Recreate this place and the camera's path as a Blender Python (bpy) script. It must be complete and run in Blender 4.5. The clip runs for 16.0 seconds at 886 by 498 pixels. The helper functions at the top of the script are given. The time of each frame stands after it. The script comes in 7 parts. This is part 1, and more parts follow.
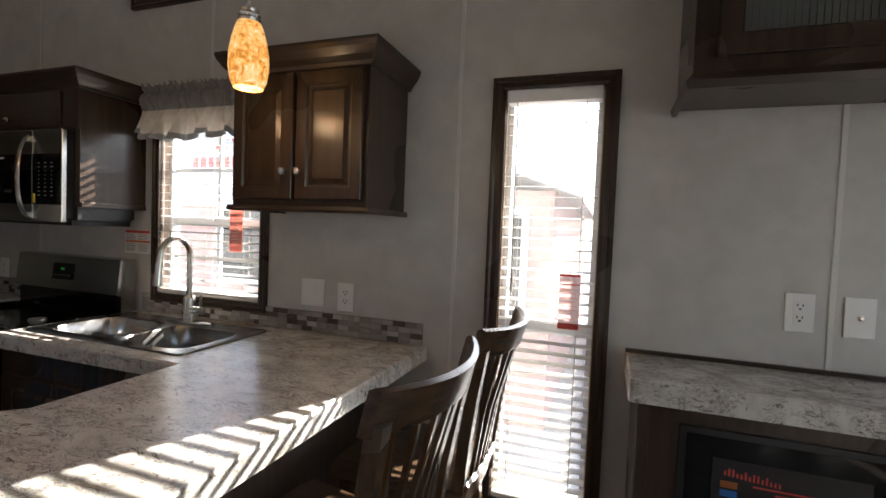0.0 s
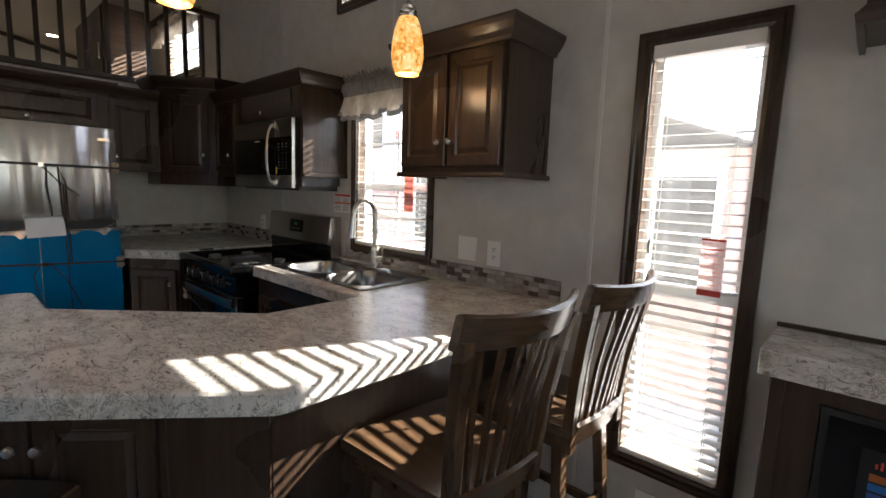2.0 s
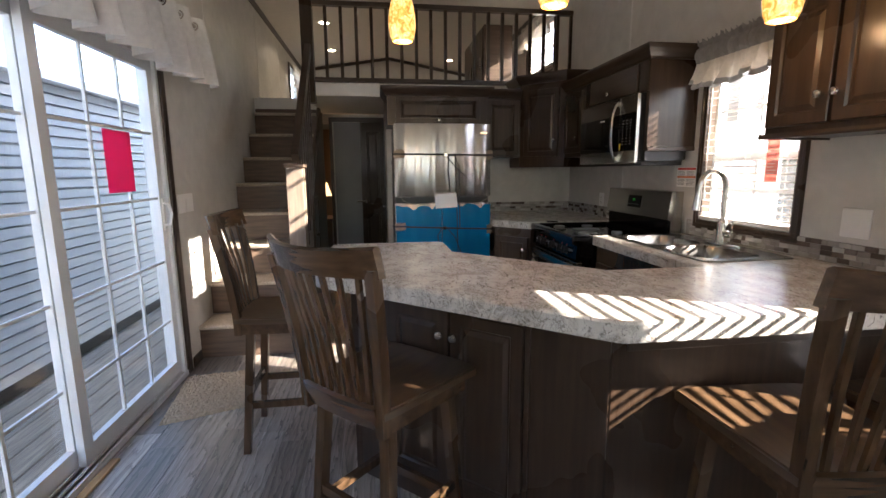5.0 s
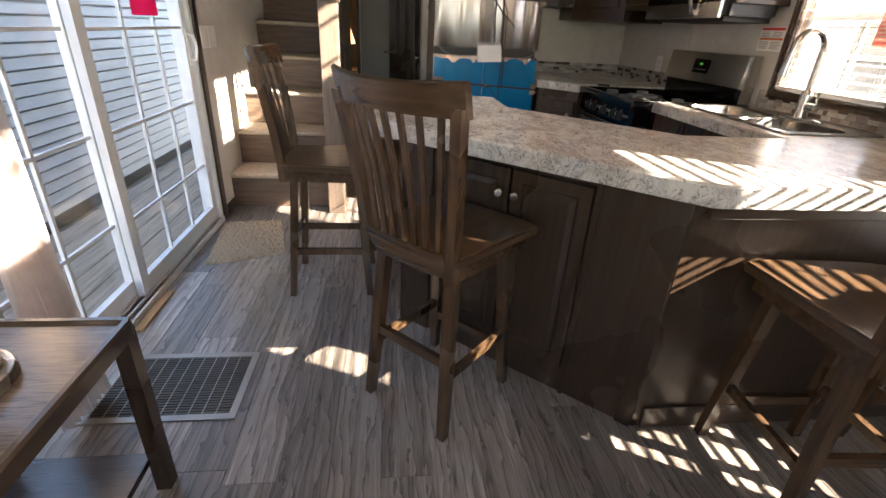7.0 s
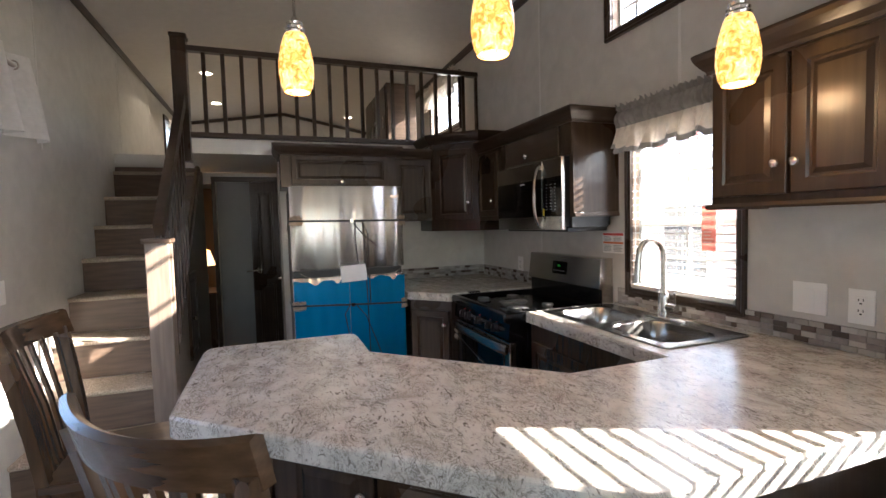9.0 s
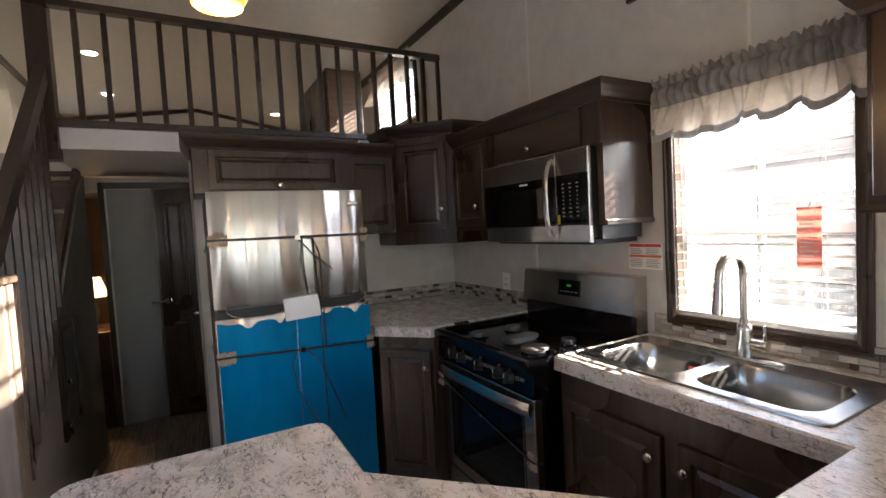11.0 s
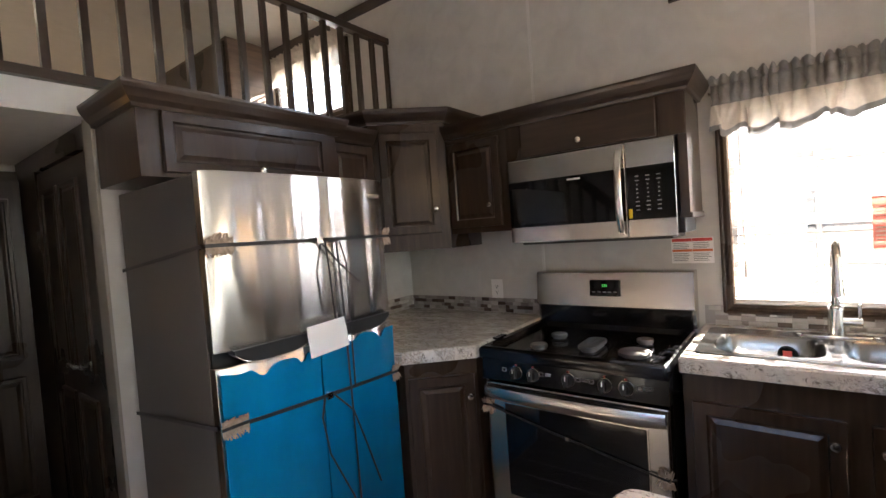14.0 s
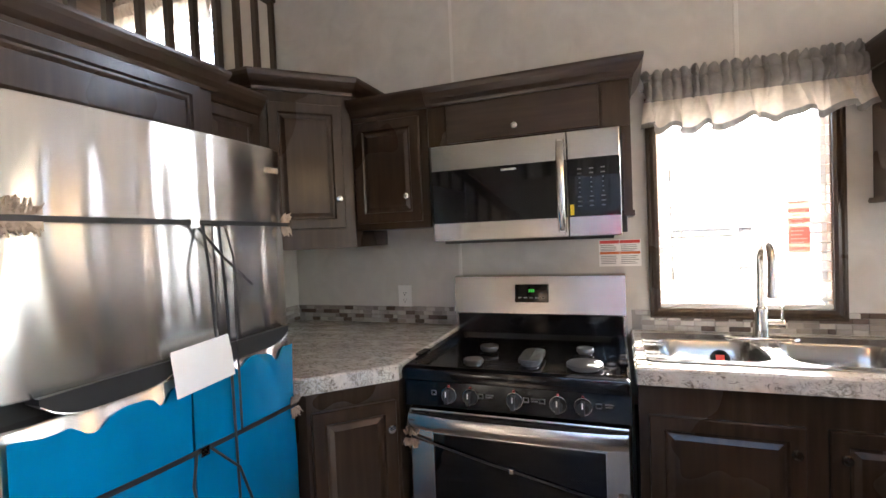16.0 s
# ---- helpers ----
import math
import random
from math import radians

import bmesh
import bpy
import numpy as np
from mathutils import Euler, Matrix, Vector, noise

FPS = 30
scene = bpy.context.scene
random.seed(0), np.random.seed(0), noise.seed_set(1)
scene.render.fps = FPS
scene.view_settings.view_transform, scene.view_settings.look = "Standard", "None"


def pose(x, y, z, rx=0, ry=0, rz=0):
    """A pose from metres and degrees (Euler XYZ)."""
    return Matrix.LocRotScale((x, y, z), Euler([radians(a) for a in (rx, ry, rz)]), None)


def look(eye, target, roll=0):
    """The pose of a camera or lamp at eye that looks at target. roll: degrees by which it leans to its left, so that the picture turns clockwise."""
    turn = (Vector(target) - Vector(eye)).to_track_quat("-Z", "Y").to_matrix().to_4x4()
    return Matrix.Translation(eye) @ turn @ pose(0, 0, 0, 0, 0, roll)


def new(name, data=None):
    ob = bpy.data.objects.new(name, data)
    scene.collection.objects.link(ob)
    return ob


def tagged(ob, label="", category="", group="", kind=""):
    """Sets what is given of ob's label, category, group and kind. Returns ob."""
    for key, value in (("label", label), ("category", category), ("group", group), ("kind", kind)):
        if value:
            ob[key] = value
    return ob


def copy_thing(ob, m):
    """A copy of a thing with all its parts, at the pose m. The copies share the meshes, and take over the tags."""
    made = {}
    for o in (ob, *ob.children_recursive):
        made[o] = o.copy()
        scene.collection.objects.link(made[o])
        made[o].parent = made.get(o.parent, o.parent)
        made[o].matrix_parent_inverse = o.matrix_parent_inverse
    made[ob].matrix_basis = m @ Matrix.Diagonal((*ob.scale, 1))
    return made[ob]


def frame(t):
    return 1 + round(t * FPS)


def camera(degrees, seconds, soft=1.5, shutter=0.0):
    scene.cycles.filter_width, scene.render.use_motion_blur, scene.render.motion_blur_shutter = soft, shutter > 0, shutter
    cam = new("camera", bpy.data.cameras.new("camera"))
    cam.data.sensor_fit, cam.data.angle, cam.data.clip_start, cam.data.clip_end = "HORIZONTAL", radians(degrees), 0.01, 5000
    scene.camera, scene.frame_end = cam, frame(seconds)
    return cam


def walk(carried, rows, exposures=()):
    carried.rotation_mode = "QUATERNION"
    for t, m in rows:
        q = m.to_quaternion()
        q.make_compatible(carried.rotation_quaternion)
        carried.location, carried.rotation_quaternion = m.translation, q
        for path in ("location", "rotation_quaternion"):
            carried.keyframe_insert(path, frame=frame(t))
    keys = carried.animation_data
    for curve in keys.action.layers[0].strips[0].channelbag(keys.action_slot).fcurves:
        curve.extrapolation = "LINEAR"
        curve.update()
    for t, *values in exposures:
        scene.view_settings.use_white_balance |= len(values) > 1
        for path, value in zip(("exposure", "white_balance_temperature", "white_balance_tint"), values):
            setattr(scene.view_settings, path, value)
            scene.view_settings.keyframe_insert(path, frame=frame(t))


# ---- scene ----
cam = camera(87.5, 16.0)
PATH = [
    (0, (0.206, 0.285, 1.367), (-0.457, 2.171, 1.287), 2.3),
    (0.5, (0.262, 0.320, 1.331), (-0.439, 2.187, 1.189), 1.5),
    (1, (0.285, 0.326, 1.3), (-0.527, 2.146, 1.131), 1.1),
    (1.5, (0.44, 0.318, 1.319), (-0.637, 1.989, 1.104), 1.3),
    (2, (0.458, 0.232, 1.366), (-0.882, 1.694, 1.106), 2.0),
    (2.5, (0.504, 0.165, 1.341), (-1.106, 1.316, 1.053), 3.8),
    (3, (0.612, 0.187, 1.318), (-1.249, 0.887, 1.095), 2.5),
    (3.5, (0.652, 0.180, 1.301), (-1.285, 0.609, 1.049), -1.1),
    (6, (0.544, -0.046, 1.289), (-1.389, 0.017, 0.781), 1.8),
    (6.5, (0.525, -0.115, 1.178), (-1.222, -0.016, 0.21), 2.5),
    (7, (0.522, -0.072, 1.217), (-1.268, 0.159, 0.356), 3.2),
    (7.5, (0.536, -0.004, 1.329), (-1.39, 0.363, 0.935), 2.5),
    (8, (0.453, 0.070, 1.377), (-1.482, 0.541, 1.196), 0.3),
    (10.3, (-0.356, 0.158, 1.405), (-2.154, 1.024, 1.272), -1.2),
    (10.5, (-0.441, 0.169, 1.423), (-2.25, 1.018, 1.333), -1.4),
    (11, (-0.607, 0.151, 1.438), (-2.357, 1.114, 1.338), -3.1),
    (11.5, (-0.796, 0.025, 1.45), (-2.42, 1.179, 1.269), -2.6),
    (12, (-1.037, -0.066, 1.4), (-2.627, 1.137, 1.232), -3.3),
    (12.5, (-1.23, -0.132, 1.399), (-2.695, 1.227, 1.329), -3.8),
    (13, (-1.375, -0.287, 1.409), (-2.596, 1.296, 1.355), -4.4),
    (13.5, (-1.476, -0.406, 1.438), (-2.706, 1.170, 1.383), -3.9),
    (14, (-1.61, -0.425, 1.419), (-2.826, 1.161, 1.344), -4.1),
    (14.5, (-1.727, -0.437, 1.414), (-2.843, 1.221, 1.328), -3.6),
    (15, (-1.904, -0.471, 1.449), (-2.817, 1.305, 1.33), -2.9),
    (15.5, (-1.953, -0.383, 1.403), (-2.775, 1.436, 1.294), -2.3),
    (16, (-2.003, -0.222, 1.363), (-2.709, 1.648, 1.303), -2.5),
]
EXPOSE = [(0.0, 2.50, 6300, 10), (1.0, 2.57, 6300, 10), (2.0, 2.67, 6300, 10), (3.0, 2.97, 6350, 11), (3.5, 3.19, 6450, 12), (6.0, 3.32, 6750, 13), (6.5, 3.21, 7100, 13), (7.0, 3.55, 7100, 13), (7.5, 3.68, 6600, 12), (8.0, 3.59, 6250, 12), (10.5, 3.56, 6300, 12), (13.0, 4.02, 6480, 12), (14.5, 4.19, 6480, 12), (16.0, 4.56, 6330, 12)]
walk(cam, [(t, look(eye, target, roll)) for t, eye, target, roll in PATH], EXPOSE)


# ---- light ----
SUN_WAY = Vector((-0.65, -1.39, -0.885)).normalized()
world = bpy.data.worlds.new("world")
scene.world = world
world.use_nodes = True
wn = world.node_tree.nodes
sky = wn.new("ShaderNodeTexSky")
sky.sky_type = "NISHITA"
sky.sun_disc = False
sky.sun_elevation = math.asin(-SUN_WAY.z)
sky.sun_rotation = math.atan2(-SUN_WAY.x, -SUN_WAY.y)
world.node_tree.links.new(sky.outputs[0], wn["Background"].inputs[0])
wn["Background"].inputs[1].default_value = 0.15
sun = new("sun", bpy.data.lights.new("sun", "SUN"))
sun.data.energy = 5.0
sun.data.angle = radians(0.5)
sun.data.color = (1.0, 0.93, 0.82)
sun.matrix_world = look((6, 12, 9), Vector((6, 12, 9)) + SUN_WAY)


# ---- materials ----
def ramp(nt, stops):
    r = nt.nodes.new("ShaderNodeValToRGB")
    el = r.color_ramp.elements
    while len(el) < len(stops):
        el.new(0.5)
    for e, (p, c) in zip(el, stops):
        e.position, e.color = p, (*c, 1)
    return r


def mat(name, col, rough=0.5, metal=0.0, var=0.12, scale=6.0, bump=0.0, bscale=80.0, stretch=(1, 1, 1), coat=0.0,
        stops=None, distort=0.0, piece=0.0, aniso=0.0, detail=6.0, translucent=0.0, wave=0.0, fine=0.5, gloss=0.5, rings=0.0):
    """A surface with colour variation at two scales, roughness variation and fine relief."""
    m = bpy.data.materials.new(name)
    m.use_nodes = True
    nt = m.node_tree
    L = nt.links.new
    b = nt.nodes["Principled BSDF"]
    tc = nt.nodes.new("ShaderNodeTexCoord")
    mp = nt.nodes.new("ShaderNodeMapping")
    mp.inputs["Scale"].default_value = stretch
    L(tc.outputs["Object"], mp.inputs[0])
    shift = None
    if piece:
        oi = nt.nodes.new("ShaderNodeObjectInfo")
        shift = nt.nodes.new("ShaderNodeVectorMath")
        shift.operation = "SCALE"
        cmb = nt.nodes.new("ShaderNodeCombineXYZ")
        for k in range(3):
            L(oi.outputs["Random"], cmb.inputs[k])
        L(cmb.outputs[0], shift.inputs[0])
        shift.inputs["Scale"].default_value = 37.0
        L(shift.outputs[0], mp.inputs["Location"])
    n1 = nt.nodes.new("ShaderNodeTexNoise")
    n1.inputs["Scale"].default_value, n1.inputs["Detail"].default_value, n1.inputs["Distortion"].default_value = scale, detail, distort
    n1.inputs["Roughness"].default_value = fine
    L(mp.outputs[0], n1.inputs["Vector"])
    n2 = nt.nodes.new("ShaderNodeTexNoise")
    n2.inputs["Scale"].default_value, n2.inputs["Detail"].default_value = 1.7, 3
    L(tc.outputs["Object"], n2.inputs["Vector"])
    c = Vector(col)
    if stops is None:
        stops = [(0.3, tuple(c * (1 - var))), (0.7, tuple(c * (1 + var)))]
    r = ramp(nt, stops)
    L(n1.outputs[0], r.inputs[0])
    r2 = ramp(nt, [(0.3, (1 - var * 0.6,) * 3), (0.7, (1 + var * 0.3,) * 3)])
    L(n2.outputs[0], r2.inputs[0])
    mx = nt.nodes.new("ShaderNodeMix")
    mx.data_type, mx.blend_type = "RGBA", "MULTIPLY"
    mx.inputs[0].default_value = 1.0
    L(r.outputs[0], mx.inputs[6])
    L(r2.outputs[0], mx.inputs[7])
    out = mx.outputs[2]
    if rings:
        # drawn-out growth rings: thin dark lines that bend round knots
        mg, wv = nt.nodes.new("ShaderNodeMapping"), nt.nodes.new("ShaderNodeTexWave")
        mg.inputs["Scale"].default_value = (0.30, 1.6, 1.0)
        L(tc.outputs["Object"], mg.inputs[0])
        if shift:
            L(shift.outputs[0], mg.inputs["Location"])
        wv.wave_type, wv.bands_direction, wv.wave_profile = "BANDS", "Y", "SAW"
        for key, val in (("Scale", 5.0), ("Distortion", 16.0), ("Detail", 4.0), ("Detail Scale", 1.1), ("Detail Roughness", 0.62)):
            wv.inputs[key].default_value = val
        L(mg.outputs[0], wv.inputs["Vector"])
        rr = ramp(nt, [(0.0, (1 - rings,) * 3), (0.16, (0.80,) * 3), (0.45, (1.0,) * 3), (1.0, (1.12,) * 3)])
        L(wv.outputs["Fac"], rr.inputs[0])
        mg2 = nt.nodes.new("ShaderNodeMix")
        mg2.data_type, mg2.blend_type = "RGBA", "MULTIPLY"
        mg2.inputs[0].default_value = 1.0
        L(out, mg2.inputs[6])
        L(rr.outputs[0], mg2.inputs[7])
        out = mg2.outputs[2]
    if piece:
        r3 = ramp(nt, [(0.0, (1 - piece,) * 3), (1.0, (1 + piece * 0.6,) * 3)])
        L(oi.outputs["Random"], r3.inputs[0])
        m3 = nt.nodes.new("ShaderNodeMix")
        m3.data_type, m3.blend_type = "RGBA", "MULTIPLY"
        m3.inputs[0].default_value = 1.0
        L(out, m3.inputs[6])
        L(r3.outputs[0], m3.inputs[7])
        out = m3.outputs[2]
    L(out, b.inputs["Base Color"])
    b.inputs["Metallic"].default_value = metal
    b.inputs["Specular IOR Level"].default_value = gloss
    mr = nt.nodes.new("ShaderNodeMapRange")
    mr.inputs[3].default_value, mr.inputs[4].default_value = max(0.02, rough * 0.82), min(1, rough * 1.2)
    L(n2.outputs[0], mr.inputs[0])
    L(mr.outputs[0], b.inputs["Roughness"])
    b.inputs["Coat Weight"].default_value = coat
    b.inputs["Coat Roughness"].default_value = 0.15
    if aniso:
        tg = nt.nodes.new("ShaderNodeTangent")
        tg.direction_type, tg.axis = "RADIAL", "Z"
        L(tg.outputs[0], b.inputs["Tangent"])
        b.inputs["Anisotropic"].default_value = aniso
        b.inputs["Anisotropic Rotation"].default_value = 0.25
    if bump:
        n3 = nt.nodes.new("ShaderNodeTexNoise")
        n3.inputs["Scale"].default_value, n3.inputs["Detail"].default_value = bscale, 4
        L(mp.outputs[0], n3.inputs["Vector"])
        bp = nt.nodes.new("ShaderNodeBump")
        bp.inputs["Strength"].default_value, bp.inputs["Distance"].default_value = bump, 0.003
        L(n3.outputs[0], bp.inputs["Height"])
        L(bp.outputs[0], b.inputs["Normal"])
    if wave:
        mw, nw, bw = nt.nodes.new("ShaderNodeMapping"), nt.nodes.new("ShaderNodeTexNoise"), nt.nodes.new("ShaderNodeBump")
        mw.inputs["Scale"].default_value = (0.1, 8.5, 0.26)
        L(tc.outputs["Object"], mw.inputs[0])
        L(mw.outputs[0], nw.inputs["Vector"])
        nw.inputs["Scale"].default_value, nw.inputs["Detail"].default_value = 1.0, 0.4
        bw.inputs["Strength"].default_value, bw.inputs["Distance"].default_value = 1.0, wave
        L(nw.outputs[0], bw.inputs["Height"])
        L(bw.outputs[0], b.inputs["Normal"])
    if translucent:
        tr = nt.nodes.new("ShaderNodeBsdfTranslucent")
        L(out, tr.inputs[0])
        ms = nt.nodes.new("ShaderNodeMixShader")
        ms.inputs[0].default_value = translucent
        L(b.outputs[0], ms.inputs[1])
        L(tr.outputs[0], ms.inputs[2])
        L(ms.outputs[0], nt.nodes["Material Output"].inputs[0])
    return m


def glow(name, stops, strength, scale=20.0, distort=1.0):
    """A surface that gives off light, with mottled colour."""
    m = bpy.data.materials.new(name)
    m.use_nodes = True
    nt = m.node_tree
    b = nt.nodes["Principled BSDF"]
    n = nt.nodes.new("ShaderNodeTexNoise")
    n.inputs["Scale"].default_value, n.inputs["Detail"].default_value, n.inputs["Distortion"].default_value = scale, 4, distort
    tc = nt.nodes.new("ShaderNodeTexCoord")
    nt.links.new(tc.outputs["Object"], n.inputs["Vector"])
    r = ramp(nt, stops)
    nt.links.new(n.outputs[0], r.inputs[0])
    nt.links.new(r.outputs[0], b.inputs["Base Color"])
    nt.links.new(r.outputs[0], b.inputs["Emission Color"])
    b.inputs["Emission Strength"].default_value = strength
    b.inputs["Roughness"].default_value = 0.25
    return m


def pane_mat(name, tint=(1, 1, 1), gloss=0.07, veil=0.0):
    m = bpy.data.materials.new(name)
    m.use_nodes = True
    nt = m.node_tree
    nt.nodes.remove(nt.nodes["Principled BSDF"])
    a, g, ms = nt.nodes.new("ShaderNodeBsdfTransparent"), nt.nodes.new("ShaderNodeBsdfGlossy"), nt.nodes.new("ShaderNodeMixShader")
    a.inputs[0].default_value = (*tint, 1)
    g.inputs["Roughness"].default_value = 0.02
    ms.inputs[0].default_value = gloss
    nt.links.new(a.outputs[0], ms.inputs[1])
    nt.links.new(g.outputs[0], ms.inputs[2])
    last = ms
    # thin white translucent layer that imitates window glare
    if veil:
        tr, md, tc, nz = (nt.nodes.new(k) for k in ("ShaderNodeBsdfTranslucent", "ShaderNodeMixShader", "ShaderNodeTexCoord", "ShaderNodeTexNoise"))
        tr.inputs[0].default_value = (0.9, 0.9, 0.88, 1)
        nz.inputs["Scale"].default_value = 3.0
        mr = nt.nodes.new("ShaderNodeMapRange")
        mr.inputs[3].default_value, mr.inputs[4].default_value = veil * 0.6, veil * 1.4
        nt.links.new(tc.outputs["Object"], nz.inputs["Vector"])
        nt.links.new(nz.outputs[0], mr.inputs[0])
        nt.links.new(mr.outputs[0], md.inputs[0])
        nt.links.new(ms.outputs[0], md.inputs[1])
        nt.links.new(tr.outputs[0], md.inputs[2])
        last = md
    nt.links.new(last.outputs[0], nt.nodes["Material Output"].inputs[0])
    return m


WOOD_STOPS = [(0.25, (0.032, 0.019, 0.0125)), (0.5, (0.045, 0.0275, 0.018)), (0.75, (0.062, 0.039, 0.026))]
M_WALL = mat("wall_vinyl", (0.60, 0.58, 0.545), 0.42, var=0.07, scale=9, bump=0.12, bscale=140, distort=0.6)
M_CEIL = mat("ceiling_panel", (0.71, 0.69, 0.65), 0.8, var=0.03, scale=14, bump=0.1, bscale=200)
M_WOOD = mat("dark_stained_wood", (0.05, 0.03, 0.02), 0.28, scale=3.0, stretch=(16, 16, 1.1), stops=WOOD_STOPS, bump=0.10, bscale=9, var=0.2, coat=0.12, gloss=0.4)
M_WOODX = mat("dark_stained_wood_level", (0.05, 0.03, 0.02), 0.30, scale=3.0, stretch=(1.3, 1.3, 18), stops=WOOD_STOPS, bump=0.10, bscale=9, var=0.2, coat=0.25)
CHAIR_STOPS = [(0.25, (0.046, 0.025, 0.013)), (0.5, (0.078, 0.044, 0.023)), (0.75, (0.122, 0.070, 0.038))]
M_CHAIR = mat("chair_wood", (0.1, 0.06, 0.04), 0.27, scale=3.0, stretch=(16, 16, 1.1), stops=CHAIR_STOPS, bump=0.06, bscale=9, var=0.15, coat=0.3)
M_CHAIRX = mat("chair_wood_level", (0.1, 0.06, 0.04), 0.25, scale=3.0, stretch=(1.3, 14, 18), stops=CHAIR_STOPS, bump=0.06, bscale=9, var=0.15, coat=0.3)
M_SEAT = mat("stained_chair_wood", (0.06, 0.035, 0.022), 0.30, scale=3.0, stretch=(14, 2, 14), stops=CHAIR_STOPS, bump=0.06, bscale=9, coat=0.4)

def laminate(name):
    """Stone-pattern laminate: pale ground, warm clouds, clustered grey-brown flakes and fine speckle."""
    m = bpy.data.materials.new(name)
    m.use_nodes = True
    nt = m.node_tree
    L = nt.links.new
    b = nt.nodes["Principled BSDF"]
    tc = nt.nodes.new("ShaderNodeTexCoord")

    def noise(scale, detail, rough, distort, stretch=(1, 1, 1)):
        mp, n = nt.nodes.new("ShaderNodeMapping"), nt.nodes.new("ShaderNodeTexNoise")
        mp.inputs["Scale"].default_value = stretch
        mp.inputs["Rotation"].default_value = (0, 0, 0.6)
        n.inputs["Scale"].default_value, n.inputs["Detail"].default_value = scale, detail
        n.inputs["Roughness"].default_value, n.inputs["Distortion"].default_value = rough, distort
        L(tc.outputs["Object"], mp.inputs[0])
        L(mp.outputs[0], n.inputs["Vector"])
        return n.outputs[0]

    def blend(fac, a, col):
        x = nt.nodes.new("ShaderNodeMix")
        x.data_type = "RGBA"
        L(fac, x.inputs[0])
        L(a, x.inputs[6])
        x.inputs[7].default_value = (*col, 1)
        return x.outputs[2]

    def mask(src, stops):
        r = ramp(nt, [(p, (v,) * 3) for p, v in stops])
        L(src, r.inputs[0])
        return r.outputs[0]

    def times(a, c):
        x = nt.nodes.new("ShaderNodeMath")
        x.operation = "MULTIPLY"
        L(a, x.inputs[0])
        L(c, x.inputs[1])
        return x.outputs[0]

    ground = ramp(nt, [(0.36, (0.52, 0.48, 0.425)), (0.46, (0.645, 0.61, 0.555)), (0.62, (0.73, 0.705, 0.655))])
    L(noise(7.0, 5, 0.6, 1.2), ground.inputs[0])
    cluster = mask(noise(8.0, 4, 0.6, 0.8, (1, 1.7, 1)), [(0.44, 0.05), (0.55, 1.0)])
    flakes = mask(noise(15.0, 9, 0.68, 2.4, (1, 2.0, 1.5)), [(0.42, 0.0), (0.465, 1.0), (0.485, 0.9), (0.51, 0.05), (0.555, 0.0), (0.58, 0.85), (0.61, 0.1)])
    dark = mask(noise(19.0, 9, 0.7, 2.2, (1, 2.2, 1.6)), [(0.35, 1.0), (0.40, 0.8), (0.43, 0.0)])
    col = blend(times(cluster, flakes), ground.outputs[0], (0.25, 0.225, 0.195))
    col = blend(dark, col, (0.16, 0.14, 0.12))
    col = blend(mask(noise(210.0, 3, 0.6, 0.0), [(0.40, 0.12), (0.60, 0.0)]), col, (0.36, 0.32, 0.28))
    L(col, b.inputs["Base Color"])
    b.inputs["Roughness"].default_value = 0.27
    b.inputs["Coat Weight"].default_value, b.inputs["Coat Roughness"].default_value = 0.12, 0.18
    bp = nt.nodes.new("ShaderNodeBump")
    bp.inputs["Strength"].default_value, bp.inputs["Distance"].default_value = 0.04, 0.002
    L(noise(90.0, 3, 0.5, 0.0), bp.inputs["Height"])
    L(bp.outputs[0], b.inputs["Normal"])
    return m


M_LAM = laminate("stone_pattern_laminate")
M_STEEL = mat("brushed_steel", (0.72, 0.705, 0.68), 0.25, 1.0, var=0.05, scale=3, stretch=(40, 40, 1), bump=0.0, aniso=0.95, wave=0.030)
M_STEELM = mat("polished_steel", (0.55, 0.54, 0.52), 0.2, 1.0, var=0.05, scale=3, stretch=(1, 1, 60), bump=0.01, bscale=30)
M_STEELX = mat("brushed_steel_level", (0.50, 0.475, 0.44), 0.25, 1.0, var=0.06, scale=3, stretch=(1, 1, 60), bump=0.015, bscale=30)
M_SINK = mat("sink_steel", (0.37, 0.36, 0.345), 0.22, 1.0, var=0.05, scale=20, stretch=(1, 10, 1))
M_CHROME = mat("satin_nickel", (0.68, 0.66, 0.62), 0.18, 1.0, var=0.04)
M_FRSIDE = mat("fridge_side_paint", (0.075, 0.068, 0.064), 0.42, var=0.06, bump=0.15, bscale=300)
M_FILM = mat("blue_film", (0.0, 0.20, 0.43), 0.22, var=0.10, scale=4, bump=0.35, bscale=5, coat=0.5, stretch=(1, 2, 0.6))
M_BLACK = mat("black_enamel", (0.006, 0.006, 0.007), 0.13, var=0.1, gloss=0.32)
M_BLKGLASS = mat("black_glass", (0.006, 0.006, 0.007), 0.05, var=0.05, gloss=0.35)
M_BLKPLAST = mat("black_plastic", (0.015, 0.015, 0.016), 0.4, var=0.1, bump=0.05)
M_IRON = mat("burner_cap", (0.19, 0.185, 0.18), 0.42, 0.6, var=0.15, bump=0.1)
M_STRAP = mat("black_strap", (0.02, 0.02, 0.022), 0.45, var=0.1)
M_CARD = mat("frayed_cardboard", (0.42, 0.33, 0.25), 0.9, var=0.25, scale=60, bump=0.6, bscale=120)
M_WHITE = mat("white_plastic", (0.88, 0.87, 0.85), 0.35, var=0.03)
M_PAPER = mat("white_paper", (0.88, 0.87, 0.85), 0.7, var=0.04)
